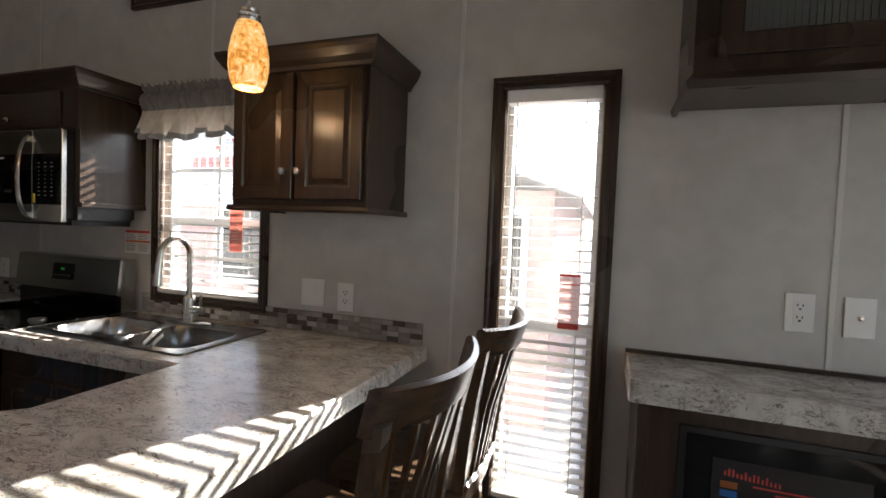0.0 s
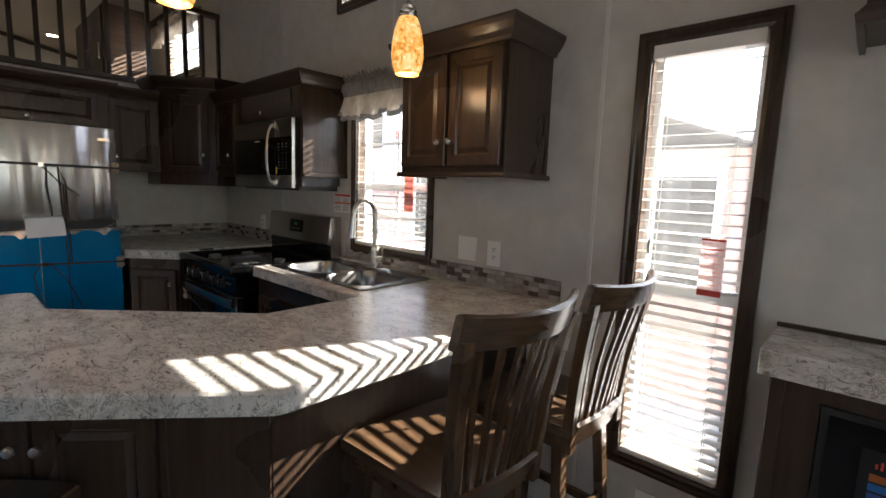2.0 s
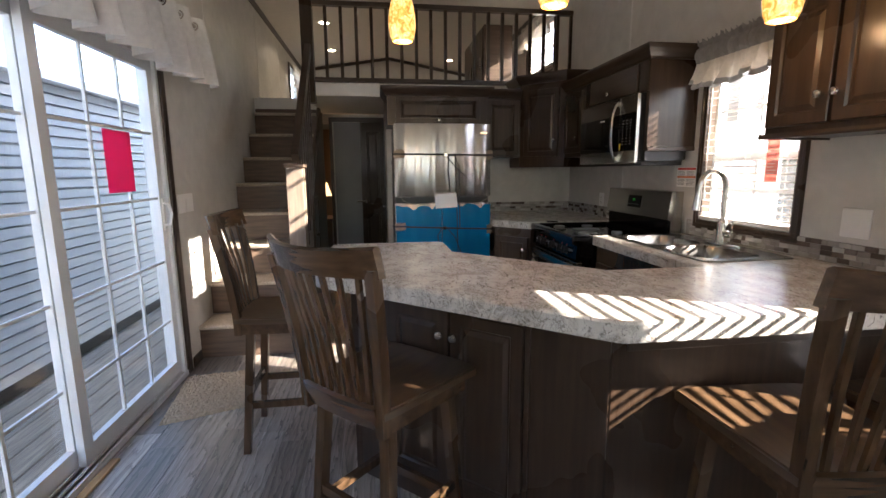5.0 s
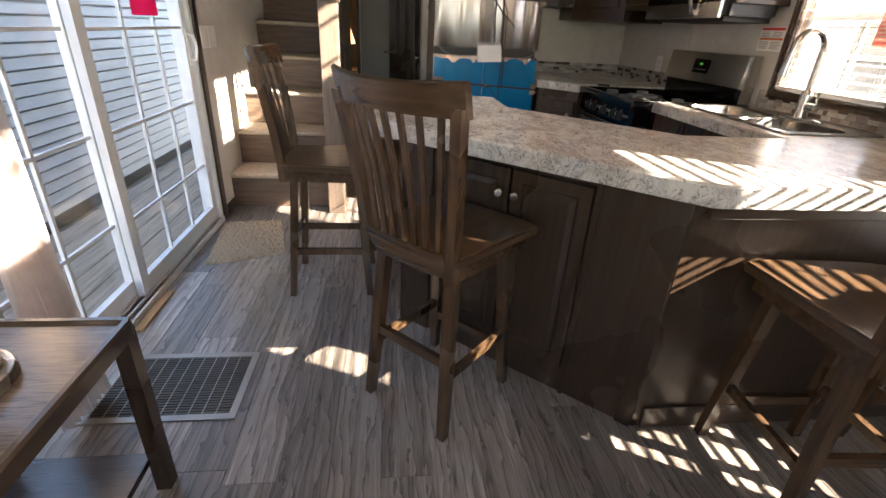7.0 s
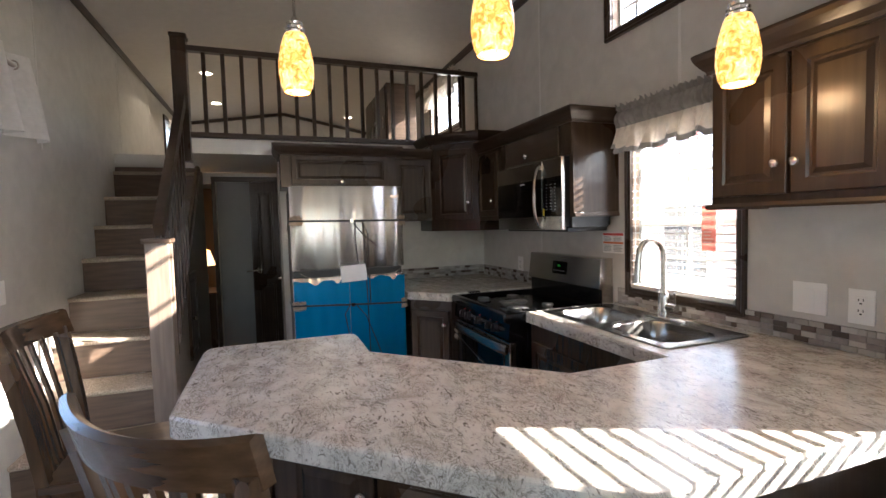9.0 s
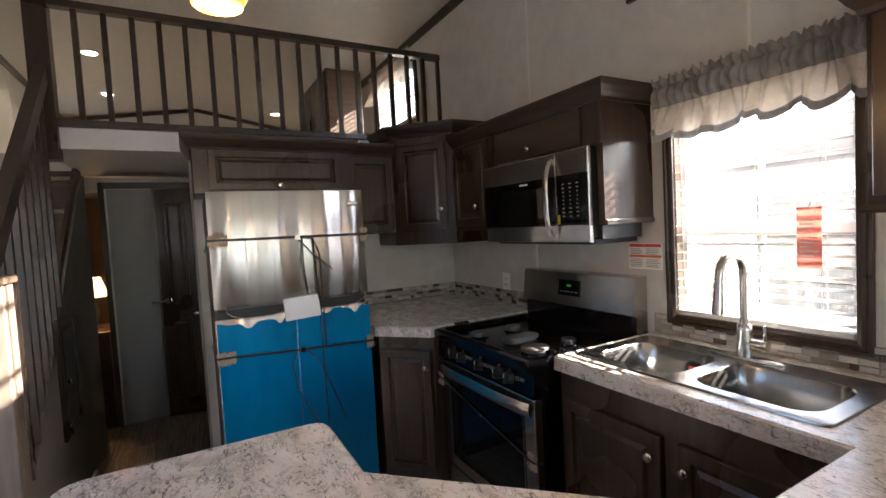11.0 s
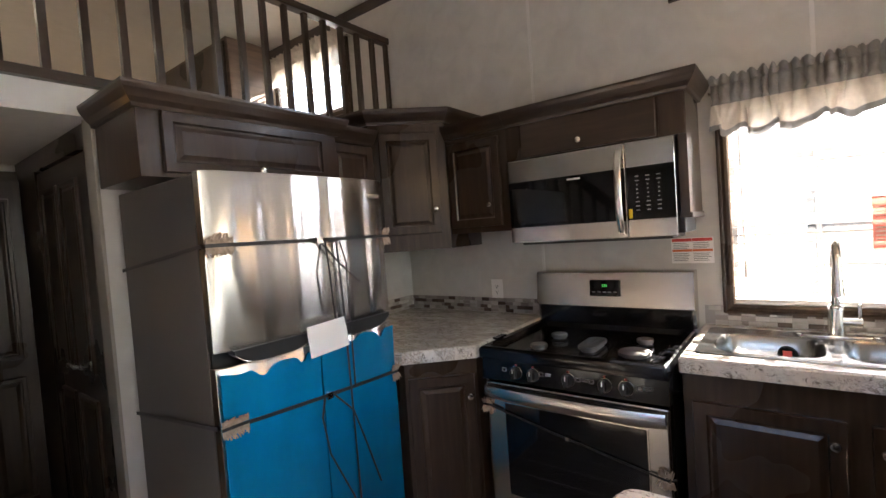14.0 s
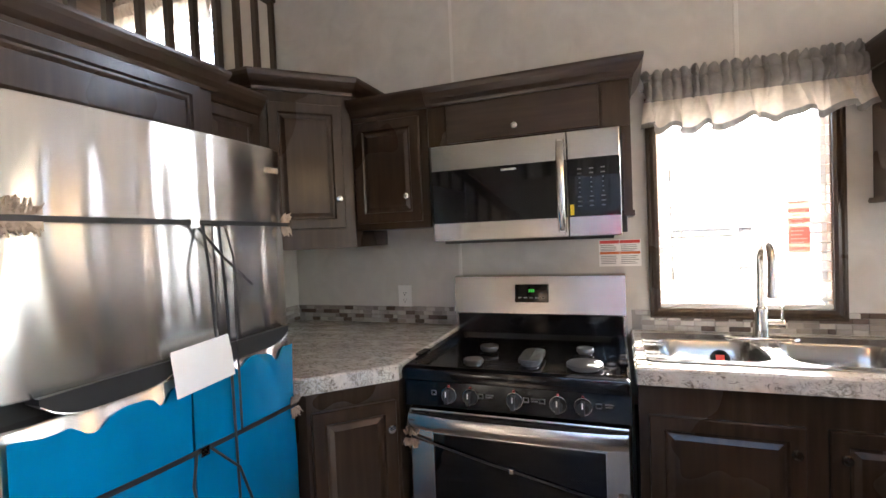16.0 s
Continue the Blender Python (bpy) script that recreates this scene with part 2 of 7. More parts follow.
M_VINYL = mat("white_vinyl_frame", (0.76, 0.77, 0.78), 0.35, var=0.04)
M_SLAT = mat("blind_slat", (0.70, 0.68, 0.64), 0.5, var=0.03, translucent=0.06)
M_SEAM = mat("seam_cover", (0.70, 0.685, 0.655), 0.4, var=0.03)
M_PANE = pane_mat("window_pane")
# white glare of the north windows, put into the pane as a pale layer
M_VEILED = pane_mat("glare_veil_pane", veil=0.022)
M_RED = mat("red_print", (0.62, 0.06, 0.05), 0.5, var=0.05)
M_ORANGE = mat("orange_print", (0.66, 0.16, 0.04), 0.5, var=0.05)
# tag red lightened to imitate the bloom of the bright window behind
M_TAGRED = mat("bloom_pale_red_tag", (0.84, 0.44, 0.38), 0.5, var=0.2, translucent=0.5)
M_TAGPALE = mat("pale_printed_tag", (0.86, 0.74, 0.73), 0.5, var=0.12, scale=70, translucent=0.55)
M_PINK = mat("magenta_paper", (1.0, 0.11, 0.28), 0.7, var=0.02, translucent=0.8)
M_GREYINK = mat("grey_print", (0.25, 0.25, 0.25), 0.6, var=0.05)
M_YELLOW = mat("yellow_print", (0.75, 0.55, 0.03), 0.5, var=0.05)
M_CARPET = mat("carpet_pile", (0.42, 0.34, 0.265), 0.95, var=0.45, scale=120, bump=1.0, bscale=160)
M_RISER = mat("riser_wood", (0.115, 0.074, 0.05), 0.5, scale=3, stretch=(1.3, 1.3, 14), var=0.3, bump=0.08, bscale=9)
M_RUG = mat("tan_shag", (0.46, 0.35, 0.235), 0.95, var=0.16, scale=90, bump=1.0, bscale=140)
M_CURT = mat("grey_linen", (0.29, 0.285, 0.28), 0.85, var=0.12, scale=40, bump=0.25, bscale=300, translucent=0.10)
M_VALD = mat("pale_grey_linen", (0.76, 0.745, 0.72), 0.85, var=0.06, scale=40, bump=0.25, bscale=300, translucent=0.4)
M_CURTL = mat("cream_linen", (0.70, 0.64, 0.56), 0.85, var=0.08, scale=40, bump=0.25, bscale=300, translucent=0.45)
M_DRAPE = mat("taupe_drape", (0.74, 0.66, 0.62), 0.85, var=0.06, scale=30, bump=0.25, bscale=300, translucent=0.5)
M_GREYDOOR = mat("grey_door_paint", (0.25, 0.255, 0.26), 0.45, var=0.05)
M_VENT = mat("bronze_metal", (0.11, 0.09, 0.075), 0.42, 0.7, var=0.15)
M_VENTRIM = mat("vent_trim", (0.32, 0.28, 0.24), 0.38, 0.7, var=0.1)
M_PLANK = mat("grey_plank_vinyl", (0.2, 0.17, 0.15), 0.36, scale=2.0, stretch=(0.5, 9, 1), distort=1.2, detail=15, fine=0.62, bump=0.10, bscale=10, var=0.15, piece=0.34, rings=0.62,
              stops=[(0.33, (0.13, 0.106, 0.088)), (0.43, (0.26, 0.218, 0.186)), (0.50, (0.35, 0.30, 0.258)), (0.56, (0.25, 0.21, 0.178)), (0.66, (0.48, 0.42, 0.365))])
M_SUB = mat("subfloor", (0.05, 0.042, 0.038), 0.8)
M_TRIMSTRIP = mat("pine_strip", (0.5, 0.30, 0.13), 0.5, scale=3, stretch=(1, 16, 16), var=0.15)
M_TABLE = mat("oak_dark_table", (0.2, 0.13, 0.09), 0.3, scale=4.0, stretch=(60, 3.0, 22), var=0.15, bump=0.25, bscale=6, coat=0.2, distort=0.8, fine=0.6,
              stops=[(0.38, (0.04, 0.028, 0.021)), (0.46, (0.12, 0.083, 0.062)), (0.62, (0.18, 0.13, 0.098))])
M_SHELF = mat("dark_oak_shelf", (0.05, 0.035, 0.026), 0.25, scale=4.0, stretch=(34, 2.2, 22), var=0.3, bump=0.25, bscale=6, coat=0.3)
M_PEWTER = mat("antique_pewter", (0.46, 0.41, 0.37), 0.28, 1.0, var=0.2, scale=5)
M_SHADE = mat("linen_lamp_shade", (0.74, 0.69, 0.63), 0.8, var=0.03, bump=0.2, bscale=250, translucent=0.5)
M_TILES = [mat("tile_a", (0.46, 0.43, 0.40), 0.22, var=0.15, scale=14, piece=0.25), mat("tile_b", (0.13, 0.10, 0.085), 0.2, var=0.2, scale=14, piece=0.3),
           mat("tile_c", (0.27, 0.24, 0.22), 0.3, var=0.2, scale=14, piece=0.25)]
M_GROUT = mat("grout", (0.34, 0.32, 0.30), 0.9, var=0.1)
M_SIDING = mat("blue_grey_siding", (0.36, 0.37, 0.385), 0.5, var=0.06, bump=0.05, stretch=(1, 1, 8))
M_REDSIDE = mat("brick_red_siding", (0.52, 0.30, 0.26), 0.6, var=0.1)
M_DECK = mat("weathered_deck_board", (0.29, 0.235, 0.18), 0.8, scale=3, stretch=(1.2, 18, 1), var=0.3, bump=0.3, bscale=9, piece=0.15)
M_GROUND = mat("gravel_ground", (0.30, 0.285, 0.265), 0.95, var=0.25, scale=3, bump=0.5, bscale=30)
M_SHINGLE = mat("roof_shingle", (0.36, 0.36, 0.36), 0.9, var=0.25, scale=10, bump=0.4, bscale=40)
M_PEND = glow("amber_glass", [(0.32, (0.58, 0.20, 0.03)), (0.44, (0.94, 0.41, 0.08)), (0.58, (1.0, 0.60, 0.22)), (0.70, (1.0, 0.78, 0.46))], 0.15, 38, 1.4)
M_BULB = glow("bulb", [(0.0, (1, 0.83, 0.55)), (1.0, (1, 0.87, 0.62))], 1.2)
M_RECESS = glow("recessed_lens", [(0.0, (1, 0.85, 0.6)), (1.0, (1, 0.88, 0.65))], 2.5)
M_GREEN = glow("green_digits", [(0, (0.1, 1.0, 0.15)), (1, (0.1, 1.0, 0.15))], 0.002)
M_WARM = glow("warm_lit_shade", [(0.3, (1.0, 0.55, 0.22)), (0.7, (1.0, 0.66, 0.32))], 0.3)


# ---- mesh tools ----
def bxm(bm, x0, x1, y0, y1, z0, z1):
    """A box into bm; returns its vertices."""
    v = [bm.verts.new((x, y, z)) for z in (z0, z1) for y in (y0, y1) for x in (x0, x1)]
    for f in ((0, 2, 3, 1), (4, 5, 7, 6), (0, 1, 5, 4), (2, 6, 7, 3), (0, 4, 6, 2), (1, 3, 7, 5)):
        bm.faces.new([v[k] for k in f])
    return v


def box(x0, x1, y0, y1, z0, z1, bevel=0.0, seg=2):
    bm = bmesh.new()
    bxm(bm, x0, x1, y0, y1, z0, z1)
    if bevel:
        bmesh.ops.bevel(bm, geom=bm.edges[:], offset=bevel, segments=seg, affect="EDGES", profile=0.5)
    return bm


def bar(bm, a, b, w, d, up=(0, 0, 1)):
    """A rectangular bar from a to b, w wide across and d deep."""
    a, b = Vector(a), Vector(b)
    t = (b - a).normalized()
    s = t.cross(Vector(up))
    s = s.normalized() if s.length > 1e-4 else Vector((1, 0, 0))
    u = s.cross(t)
    q = [[p + s * (i * w / 2) + u * (j * d / 2) for i, j in ((-1, -1), (1, -1), (1, 1), (-1, 1))] for p in (a, b)]
    v = [[bm.verts.new(p) for p in r] for r in q]
    for k in range(4):
        bm.faces.new((v[0][k], v[0][(k + 1) % 4], v[1][(k + 1) % 4], v[1][k]))
    bm.faces.new(v[0][::-1])
    bm.faces.new(v[1])


def tube(bm, pts, r, n=10, caps=True):
    """A round tube along pts; r is one radius or one a point."""
    pts = [Vector(p) for p in pts]
    rs = r if isinstance(r, (list, tuple)) else [r] * len(pts)
    rings, ref = [], None
    for k, p in enumerate(pts):
        t = (pts[min(k + 1, len(pts) - 1)] - pts[max(k - 1, 0)]).normalized()
        if ref is None:
            ref = t.orthogonal().normalized()
        ref = (ref - t * ref.dot(t)).normalized()
        s = t.cross(ref)
        rings.append([bm.verts.new(p + (ref * math.cos(2 * math.pi * i / n) + s * math.sin(2 * math.pi * i / n)) * rs[k]) for i in range(n)])
    for a, b in zip(rings, rings[1:]):
        for i in range(n):
            bm.faces.new((a[i], a[(i + 1) % n], b[(i + 1) % n], b[i]))
    if caps:
        bm.faces.new(rings[0][::-1])
        bm.faces.new(rings[-1])


def lathe(prof, n=24, at=(0, 0, 0), cap=True):
    """A turned body: prof is (radius, height) from the bottom up."""
    bm = bmesh.new()
    rings = [[bm.verts.new((at[0] + r * math.cos(2 * math.pi * i / n), at[1] + r * math.sin(2 * math.pi * i / n), at[2] + z)) for i in range(n)] for r, z in prof]
    for a, b in zip(rings, rings[1:]):
        for i in range(n):
            bm.faces.new((a[i], a[(i + 1) % n], b[(i + 1) % n], b[i]))
    if cap:
        bm.faces.new(rings[0][::-1])
        bm.faces.new(rings[-1])
    return bm


def rounded(pts, radii, n=5):
    """A polygon with its corners rounded; radii one number or one a corner."""
    out = []
    for k, p in enumerate(pts):
        r = radii[k] if isinstance(radii, (list, tuple)) else radii
        p, a, b = Vector(p), Vector(pts[k - 1]), Vector(pts[(k + 1) % len(pts)])
        if r <= 0:
            out.append(p)
            continue
        u, w = (a - p).normalized(), (b - p).normalized()
        half = math.acos(max(-1, min(1, u.dot(w)))) / 2
        d = r / math.tan(half)
        for i in range(n + 1):
            q = i / n
            out.append((p + u * d) * (1 - q) ** 2 + p * 2 * q * (1 - q) + (p + w * d) * q * q)
    return out


def inset_poly(pts, d):
    """The polygon (anticlockwise) moved inwards by d."""
    out, n = [], len(pts)
    for k in range(n):
        p, a, b = Vector(pts[k]), Vector(pts[k - 1]), Vector(pts[(k + 1) % n])
        e, f = (p - a).normalized(), (b - p).normalized()
        ne, nf = Vector((-e.y, e.x)), Vector((-f.y, f.x))
        m = ne + nf
        out.append(p + m * (d / max(0.3, m.dot(ne))))
    return out


def loops(bm, rows, close=True):
    """Bridges rows of points of equal count."""
    v = [[bm.verts.new(p) for p in row] for row in rows]
    n = len(v[0])
    for a, b in zip(v, v[1:]):
        for i in range(n if close else n - 1):
            bm.faces.new((a[i], a[(i + 1) % n], b[(i + 1) % n], b[i]))
    return v


def fill(bm, rings):
    """A flat face bounded by vertex rings, the later ones holes."""
    edges = []
    for ring in rings:
        for i in range(len(ring)):
            e = bm.edges.get((ring[i], ring[(i + 1) % len(ring)])) or bm.edges.new((ring[i], ring[(i + 1) % len(ring)]))
            edges.append(e)
    bmesh.ops.triangle_fill(bm, use_beauty=True, use_dissolve=False, edges=edges, normal=(0, 0, 1))


def slab(pts, z0, z1, holes=(), ease=0.006):
    """A thick sheet with eased top edge and holes through it."""
    bm = bmesh.new()
    top = inset_poly(pts, ease)
    v = loops(bm, [[(*p, z0) for p in pts], [(*p, z1 - ease) for p in pts], [(*p, z1) for p in top]])
    hv = [loops(bm, [[(*p, z1) for p in h], [(*p, z0) for p in h]]) for h in holes]
    fill(bm, [v[2]] + [h[0] for h in hv])
    fill(bm, [v[0]] + [h[1] for h in hv])
    bmesh.ops.recalc_face_normals(bm, faces=bm.faces)
    return bm


def sweep(path, prof, close=False):
    """A moulding: prof (out, z) run along path (x, y), outwards to the right of the way; corners mitred."""
    bm = bmesh.new()
    P = [Vector(p) for p in path]
    rows = []
    for k, p in enumerate(P):
        e = (p - P[k - 1]).normalized() if (k or close) else None
        f = (P[(k + 1) % len(P)] - p).normalized() if (k < len(P) - 1 or close) else None
        e, f = e or f, f or e
        ne, nf = Vector((e.y, -e.x)), Vector((f.y, -f.x))
        m = (ne + nf).normalized()
        m = m / max(0.25, m.dot(ne))
        rows.append([(p.x + m.x * o, p.y + m.y * o, z) for o, z in prof])
    n = len(prof)
    v = [[bm.verts.new(q) for q in r] for r in rows]
    for a, b in zip(v, v[1:] + ([v[0]] if close else [])):
        for i in range(n):
            bm.faces.new((a[i], b[i], b[(i + 1) % n], a[(i + 1) % n]))
    if not close:
        bm.faces.new(v[0])
        bm.faces.new(v[-1][::-1])
    bmesh.ops.recalc_face_normals(bm, faces=bm.faces)
    return bm


def root_of(ob):
    while ob.parent:
        ob = ob.parent
    return ob


def part(name, bm, material, parent=None, label="", smooth=False, local=False):
    """Links bm as one mesh under parent. Points are in the world unless local."""
    if parent and not local:
        bm.transform(root_of(parent).matrix_basis.inverted())
    me = bpy.data.meshes.new(name)
    bm.to_mesh(me)
    bm.free()
    me.materials.append(material)
    if smooth:
        me.polygons.foreach_set("use_smooth", [True] * len(me.polygons))
        me.set_sharp_from_angle(angle=radians(38))
    ob = new(name, me)
    if parent:
        ob.parent = parent
    if label:
        ob["label"] = label
    return ob


def thing(name, at, label, category, group="", rz=0.0):
    ob = new(name)
    ob.empty_display_size = 0.05
    ob.matrix_basis = pose(*at, 0, 0, rz)
    return tagged(ob, label, category, group)


def setting(name, bm, material, label, smooth=False):
    return tagged(part(name, bm, material, smooth=smooth), label, name.split("_")[0], kind="structure")


def grid_wall(axis, a0, a1, u0, u1, z0, z1, holes=()):
    """A wall between a0 and a1 on its axis with openings (u0, u1, z0, z1) through it."""
    us = sorted({u0, u1, *[h[0] for h in holes], *[h[1] for h in holes]})
    zs = sorted({z0, z1, *[h[2] for h in holes], *[h[3] for h in holes]})
    full = [[not any(h[0] <= (us[i] + us[i + 1]) / 2 <= h[1] and h[2] <= (zs[j] + zs[j + 1]) / 2 <= h[3] for h in holes)
             for j in range(len(zs) - 1)] for i in range(len(us) - 1)]
    bm, made = bmesh.new(), {}

    def V(a, u, z):
        key = (a, u, z)
        if key not in made:
            made[key] = bm.verts.new((a, u, z) if axis == "x" else (u, a, z))
        return made[key]

    def ok(i, j):
        return 0 <= i < len(us) - 1 and 0 <= j < len(zs) - 1 and full[i][j]

    for i in range(len(us) - 1):
        for j in range(len(zs) - 1):
            if not full[i][j]:
                continue
            p, q, r, s = us[i], us[i + 1], zs[j], zs[j + 1]
            for a in (a0, a1):
                bm.faces.new((V(a, p, r), V(a, q, r), V(a, q, s), V(a, p, s)))
            if not ok(i - 1, j):
                bm.faces.new((V(a0, p, r), V(a1, p, r), V(a1, p, s), V(a0, p, s)))
            if not ok(i + 1, j):
                bm.faces.new((V(a0, q, r), V(a1, q, r), V(a1, q, s), V(a0, q, s)))
            if not ok(i, j - 1):
                bm.faces.new((V(a0, p, r), V(a1, p, r), V(a1, q, r), V(a0, q, r)))
            if not ok(i, j + 1):
                bm.faces.new((V(a0, p, s), V(a1, p, s), V(a1, q, s), V(a0, q, s)))
    bmesh.ops.recalc_face_normals(bm, faces=bm.faces)
    return bm


def panel_bm(w, h, t=0.02, stile=0.055):
    """A raised-panel door front, facing -y, from (0, 0) to (w, h)."""
    bm = bmesh.new()
    bxm(bm, 0, w, -t + 0.004, 0, 0, h)
    f = [x for x in bm.faces if x.normal.y < -0.5 or abs(x.calc_center_median().y - (-t + 0.004)) < 1e-6]
    bm.normal_update()
    bmesh.ops.recalc_face_normals(bm, faces=bm.faces)
    f = [x for x in bm.faces if x.normal.y < -0.5]
    for th, dp in ((0.004, 0.004), (stile, 0.0), (0.008, -0.008), (0.010, 0.0), (0.022, 0.007)):
        if min(w, h) > 2 * stile + 0.09 or th < 0.02 and dp >= 0 or th == stile and min(w, h) > 2 * stile + 0.02:
            bmesh.ops.inset_individual(bm, faces=f, thickness=th, depth=dp)
    return bm


def knob(parent, m, name="knob", label="brushed nickel round knob"):
    """A round cabinet knob; m puts its foot, facing -y."""
    bm = lathe([(0.006, 0), (0.006, 0.012), (0.013, 0.016), (0.0155, 0.022), (0.013, 0.028), (0.006, 0.030)], 14)
    bm.transform(m @ pose(0, 0, 0, 90, 0, 0))
    return part(name, bm, M_CHROME, parent, label, smooth=True)


def door_on(parent, m, w, h, knob_at=None, name="door", material=None, stile=0.055):
    """A cabinet door with its knob; m puts its lower corner, facing -y."""
    bm = panel_bm(w, h, stile=stile)
    bm.transform(m)
    d = part(name, bm, material or M_WOOD, parent)
    if knob_at:
        knob(d, m @ Matrix.Translation((knob_at[0], -0.02, knob_at[1])))
    return d


CROWN = [(0.0, 0.0), (0.012, 0.0), (0.016, 0.012), (0.03, 0.028), (0.045, 0.052), (0.05, 0.066), (0.05, 0.076), (0.0, 0.076)]


# ---- the shell ----
YN, YS, XE, XW = 1.955, -1.16, 2.6, -8.3
RIDGE_Y, RIDGE_Z, EAVE_N, EAVE_S = 0.4, 3.34, 3.05, 3.10
LOFT_X, LOFT_Z = -3.80, 2.08

OPEN_KIT, OPEN_TALL, OPEN_TRAN, OPEN_LOFT = (-1.84, -1.235, 1.01, 1.86), (-0.158, 0.18, 0.385, 1.875), (-1.99, -1.16, 2.43, 2.90), (-5.05, -4.22, 2.38, 2.86)
OPEN_TRAN2 = (0.55, 1.35, 2.43, 2.90)
OPEN_SLIDE = (-2.45, -0.35, 0.03, 1.97)
OPEN_STAIRWIN = (-7.9, -7.0, 2.38, 2.88)
wall_north = setting("wall_north", grid_wall("y", YN, YN + 0.1, XW, XE, -0.05, EAVE_N, [OPEN_KIT, OPEN_TALL, OPEN_TRAN, OPEN_LOFT, OPEN_TRAN2]), M_WALL, "greige vinyl-covered panel wall with windows")
wall_south = setting("wall_south", grid_wall("y", YS - 0.1, YS, XW, XE, -0.05, EAVE_S, [OPEN_SLIDE, OPEN_STAIRWIN]), M_WALL, "greige vinyl-covered wall with a sliding glass door")
wall_east = setting("wall_east", grid_wall("x", XE, XE + 0.1, YS - 0.1, YN + 0.1, -0.05, 3.4, [(-0.75, -0.35, 0.7, 2.1), (0.2, 0.6, 0.7, 2.1), (1.1, 1.5, 0.7, 2.1)]), M_WALL, "greige end wall with three windows")
wall_west = setting("wall_west", grid_wall("x", XW - 0.1, XW, YS - 0.1, YN + 0.1, -0.05, 3.4), M_WALL, "plain end wall of the sleeping loft")
# the wall behind the refrigerator and corner counter, and the hall's walls
wall_partition = setting("wall_kitchen", grid_wall("x", -3.80, -3.72, 0.20, YN, 0, 1.95), M_WALL, "greige kitchen partition wall under the loft")
wall_hall = setting("wall_hall", grid_wall("y", 0.20, 0.26, -5.0, -3.80, 0, 1.95, [(-4.62, -3.86, -0.01, 1.86)]), M_WOOD, "dark panelled hallway wall with a door")
wall_stair = setting("wall_stair", grid_wall("y", -0.475, -0.445, -4.2, -2.72, 0, 0.02), M_WALL, "low wall under the loft stair")
wall_hall_end = setting("wall_hall_end", grid_wall("x", -5.06, -5.0, -1.16, 0.26, 0, 1.95, [(-1.1, -0.40, -0.01, 1.84)]), M_WALL, "end wall of the hallway with an open doorway")
wall_bedroom = setting("wall_bedroom", grid_wall("x", -7.05, -7.0, -1.16, YN, 0, 1.95), mat("bedroom_paint", (0.33, 0.21, 0.14), 0.7, var=0.08), "brown bedroom wall lit by a lamp")

floor = setting("floor", box(XW, XE, YS - 0.1, YN + 0.1, -0.06, -0.012), M_SUB, "grey wood-look plank floor")
bm = bmesh.new()
v = [[bm.verts.new((x, y, z)) for x in (XW - 0.1, XE + 0.1)] for y, z in ((YS - 0.1, EAVE_S), (RIDGE_Y, RIDGE_Z), (YN + 0.1, EAVE_N), (YN + 0.1, EAVE_N + 0.12), (RIDGE_Y, RIDGE_Z + 0.12), (YS - 0.1, EAVE_S + 0.12))]
for k in range(6):
    bm.faces.new((v[k][0], v[k][1], v[(k + 1) % 6][1], v[(k + 1) % 6][0]))
bmesh.ops.recalc_face_normals(bm, faces=bm.faces)
# unseen overhang, added to keep the sun off the neighbour's siding
setting("roof_eave", box(XW - 0.1, XE + 0.1, YS - 0.62, YS - 0.101, EAVE_S - 0.04, EAVE_S + 0.12), M_VINYL, "unseen white overhang added to shade the neighbouring cabin")
ceiling = setting("ceiling", bm, M_CEIL, "off-white low-pitched cathedral ceiling")
loft = setting("loft_floor", box(XW, LOFT_X, -0.50, YN, 1.965, LOFT_Z), M_CEIL, "off-white underside and edge of the loft floor")
loft_b = setting("loft_landing", box(XW, -4.75, YS, -0.50, 1.965, LOFT_Z), M_CEIL, "loft floor beside the stair head")
loft_carpet = setting("loft_carpet", box(XW, -3.86, -0.49, YN, LOFT_Z, LOFT_Z + 0.015), M_CARPET, "beige loft carpet")

# dark cornices
setting("trim_north", sweep([(XW, YN), (XE, YN)], [(0, EAVE_N - 0.055), (0.012, EAVE_N - 0.055), (0.02, EAVE_N - 0.02), (0.02, EAVE_N + 0.01), (0, EAVE_N + 0.01)]), M_WOODX, "dark wood cornice along the wall")
setting("trim_south", sweep([(XE, YS), (XW, YS)], [(0, EAVE_S - 0.045), (0.012, EAVE_S - 0.045), (0.02, EAVE_S - 0.01), (0.02, EAVE_S + 0.02), (0, EAVE_S + 0.02)]), M_WOODX, "dark wood cornice along the wall")
bm = bmesh.new()
for (ya, za), (yb, zb) in (((YS, EAVE_S), (RIDGE_Y, RIDGE_Z)), ((RIDGE_Y, RIDGE_Z), (YN, EAVE_N))):
    bar(bm, (XW + 0.012, ya, za - 0.03), (XW + 0.012, yb, zb - 0.03), 0.05, 0.02, up=(1, 0, 0))
setting("trim_gable", bm, M_WOODX, "dark wood gable trim of the loft wall")
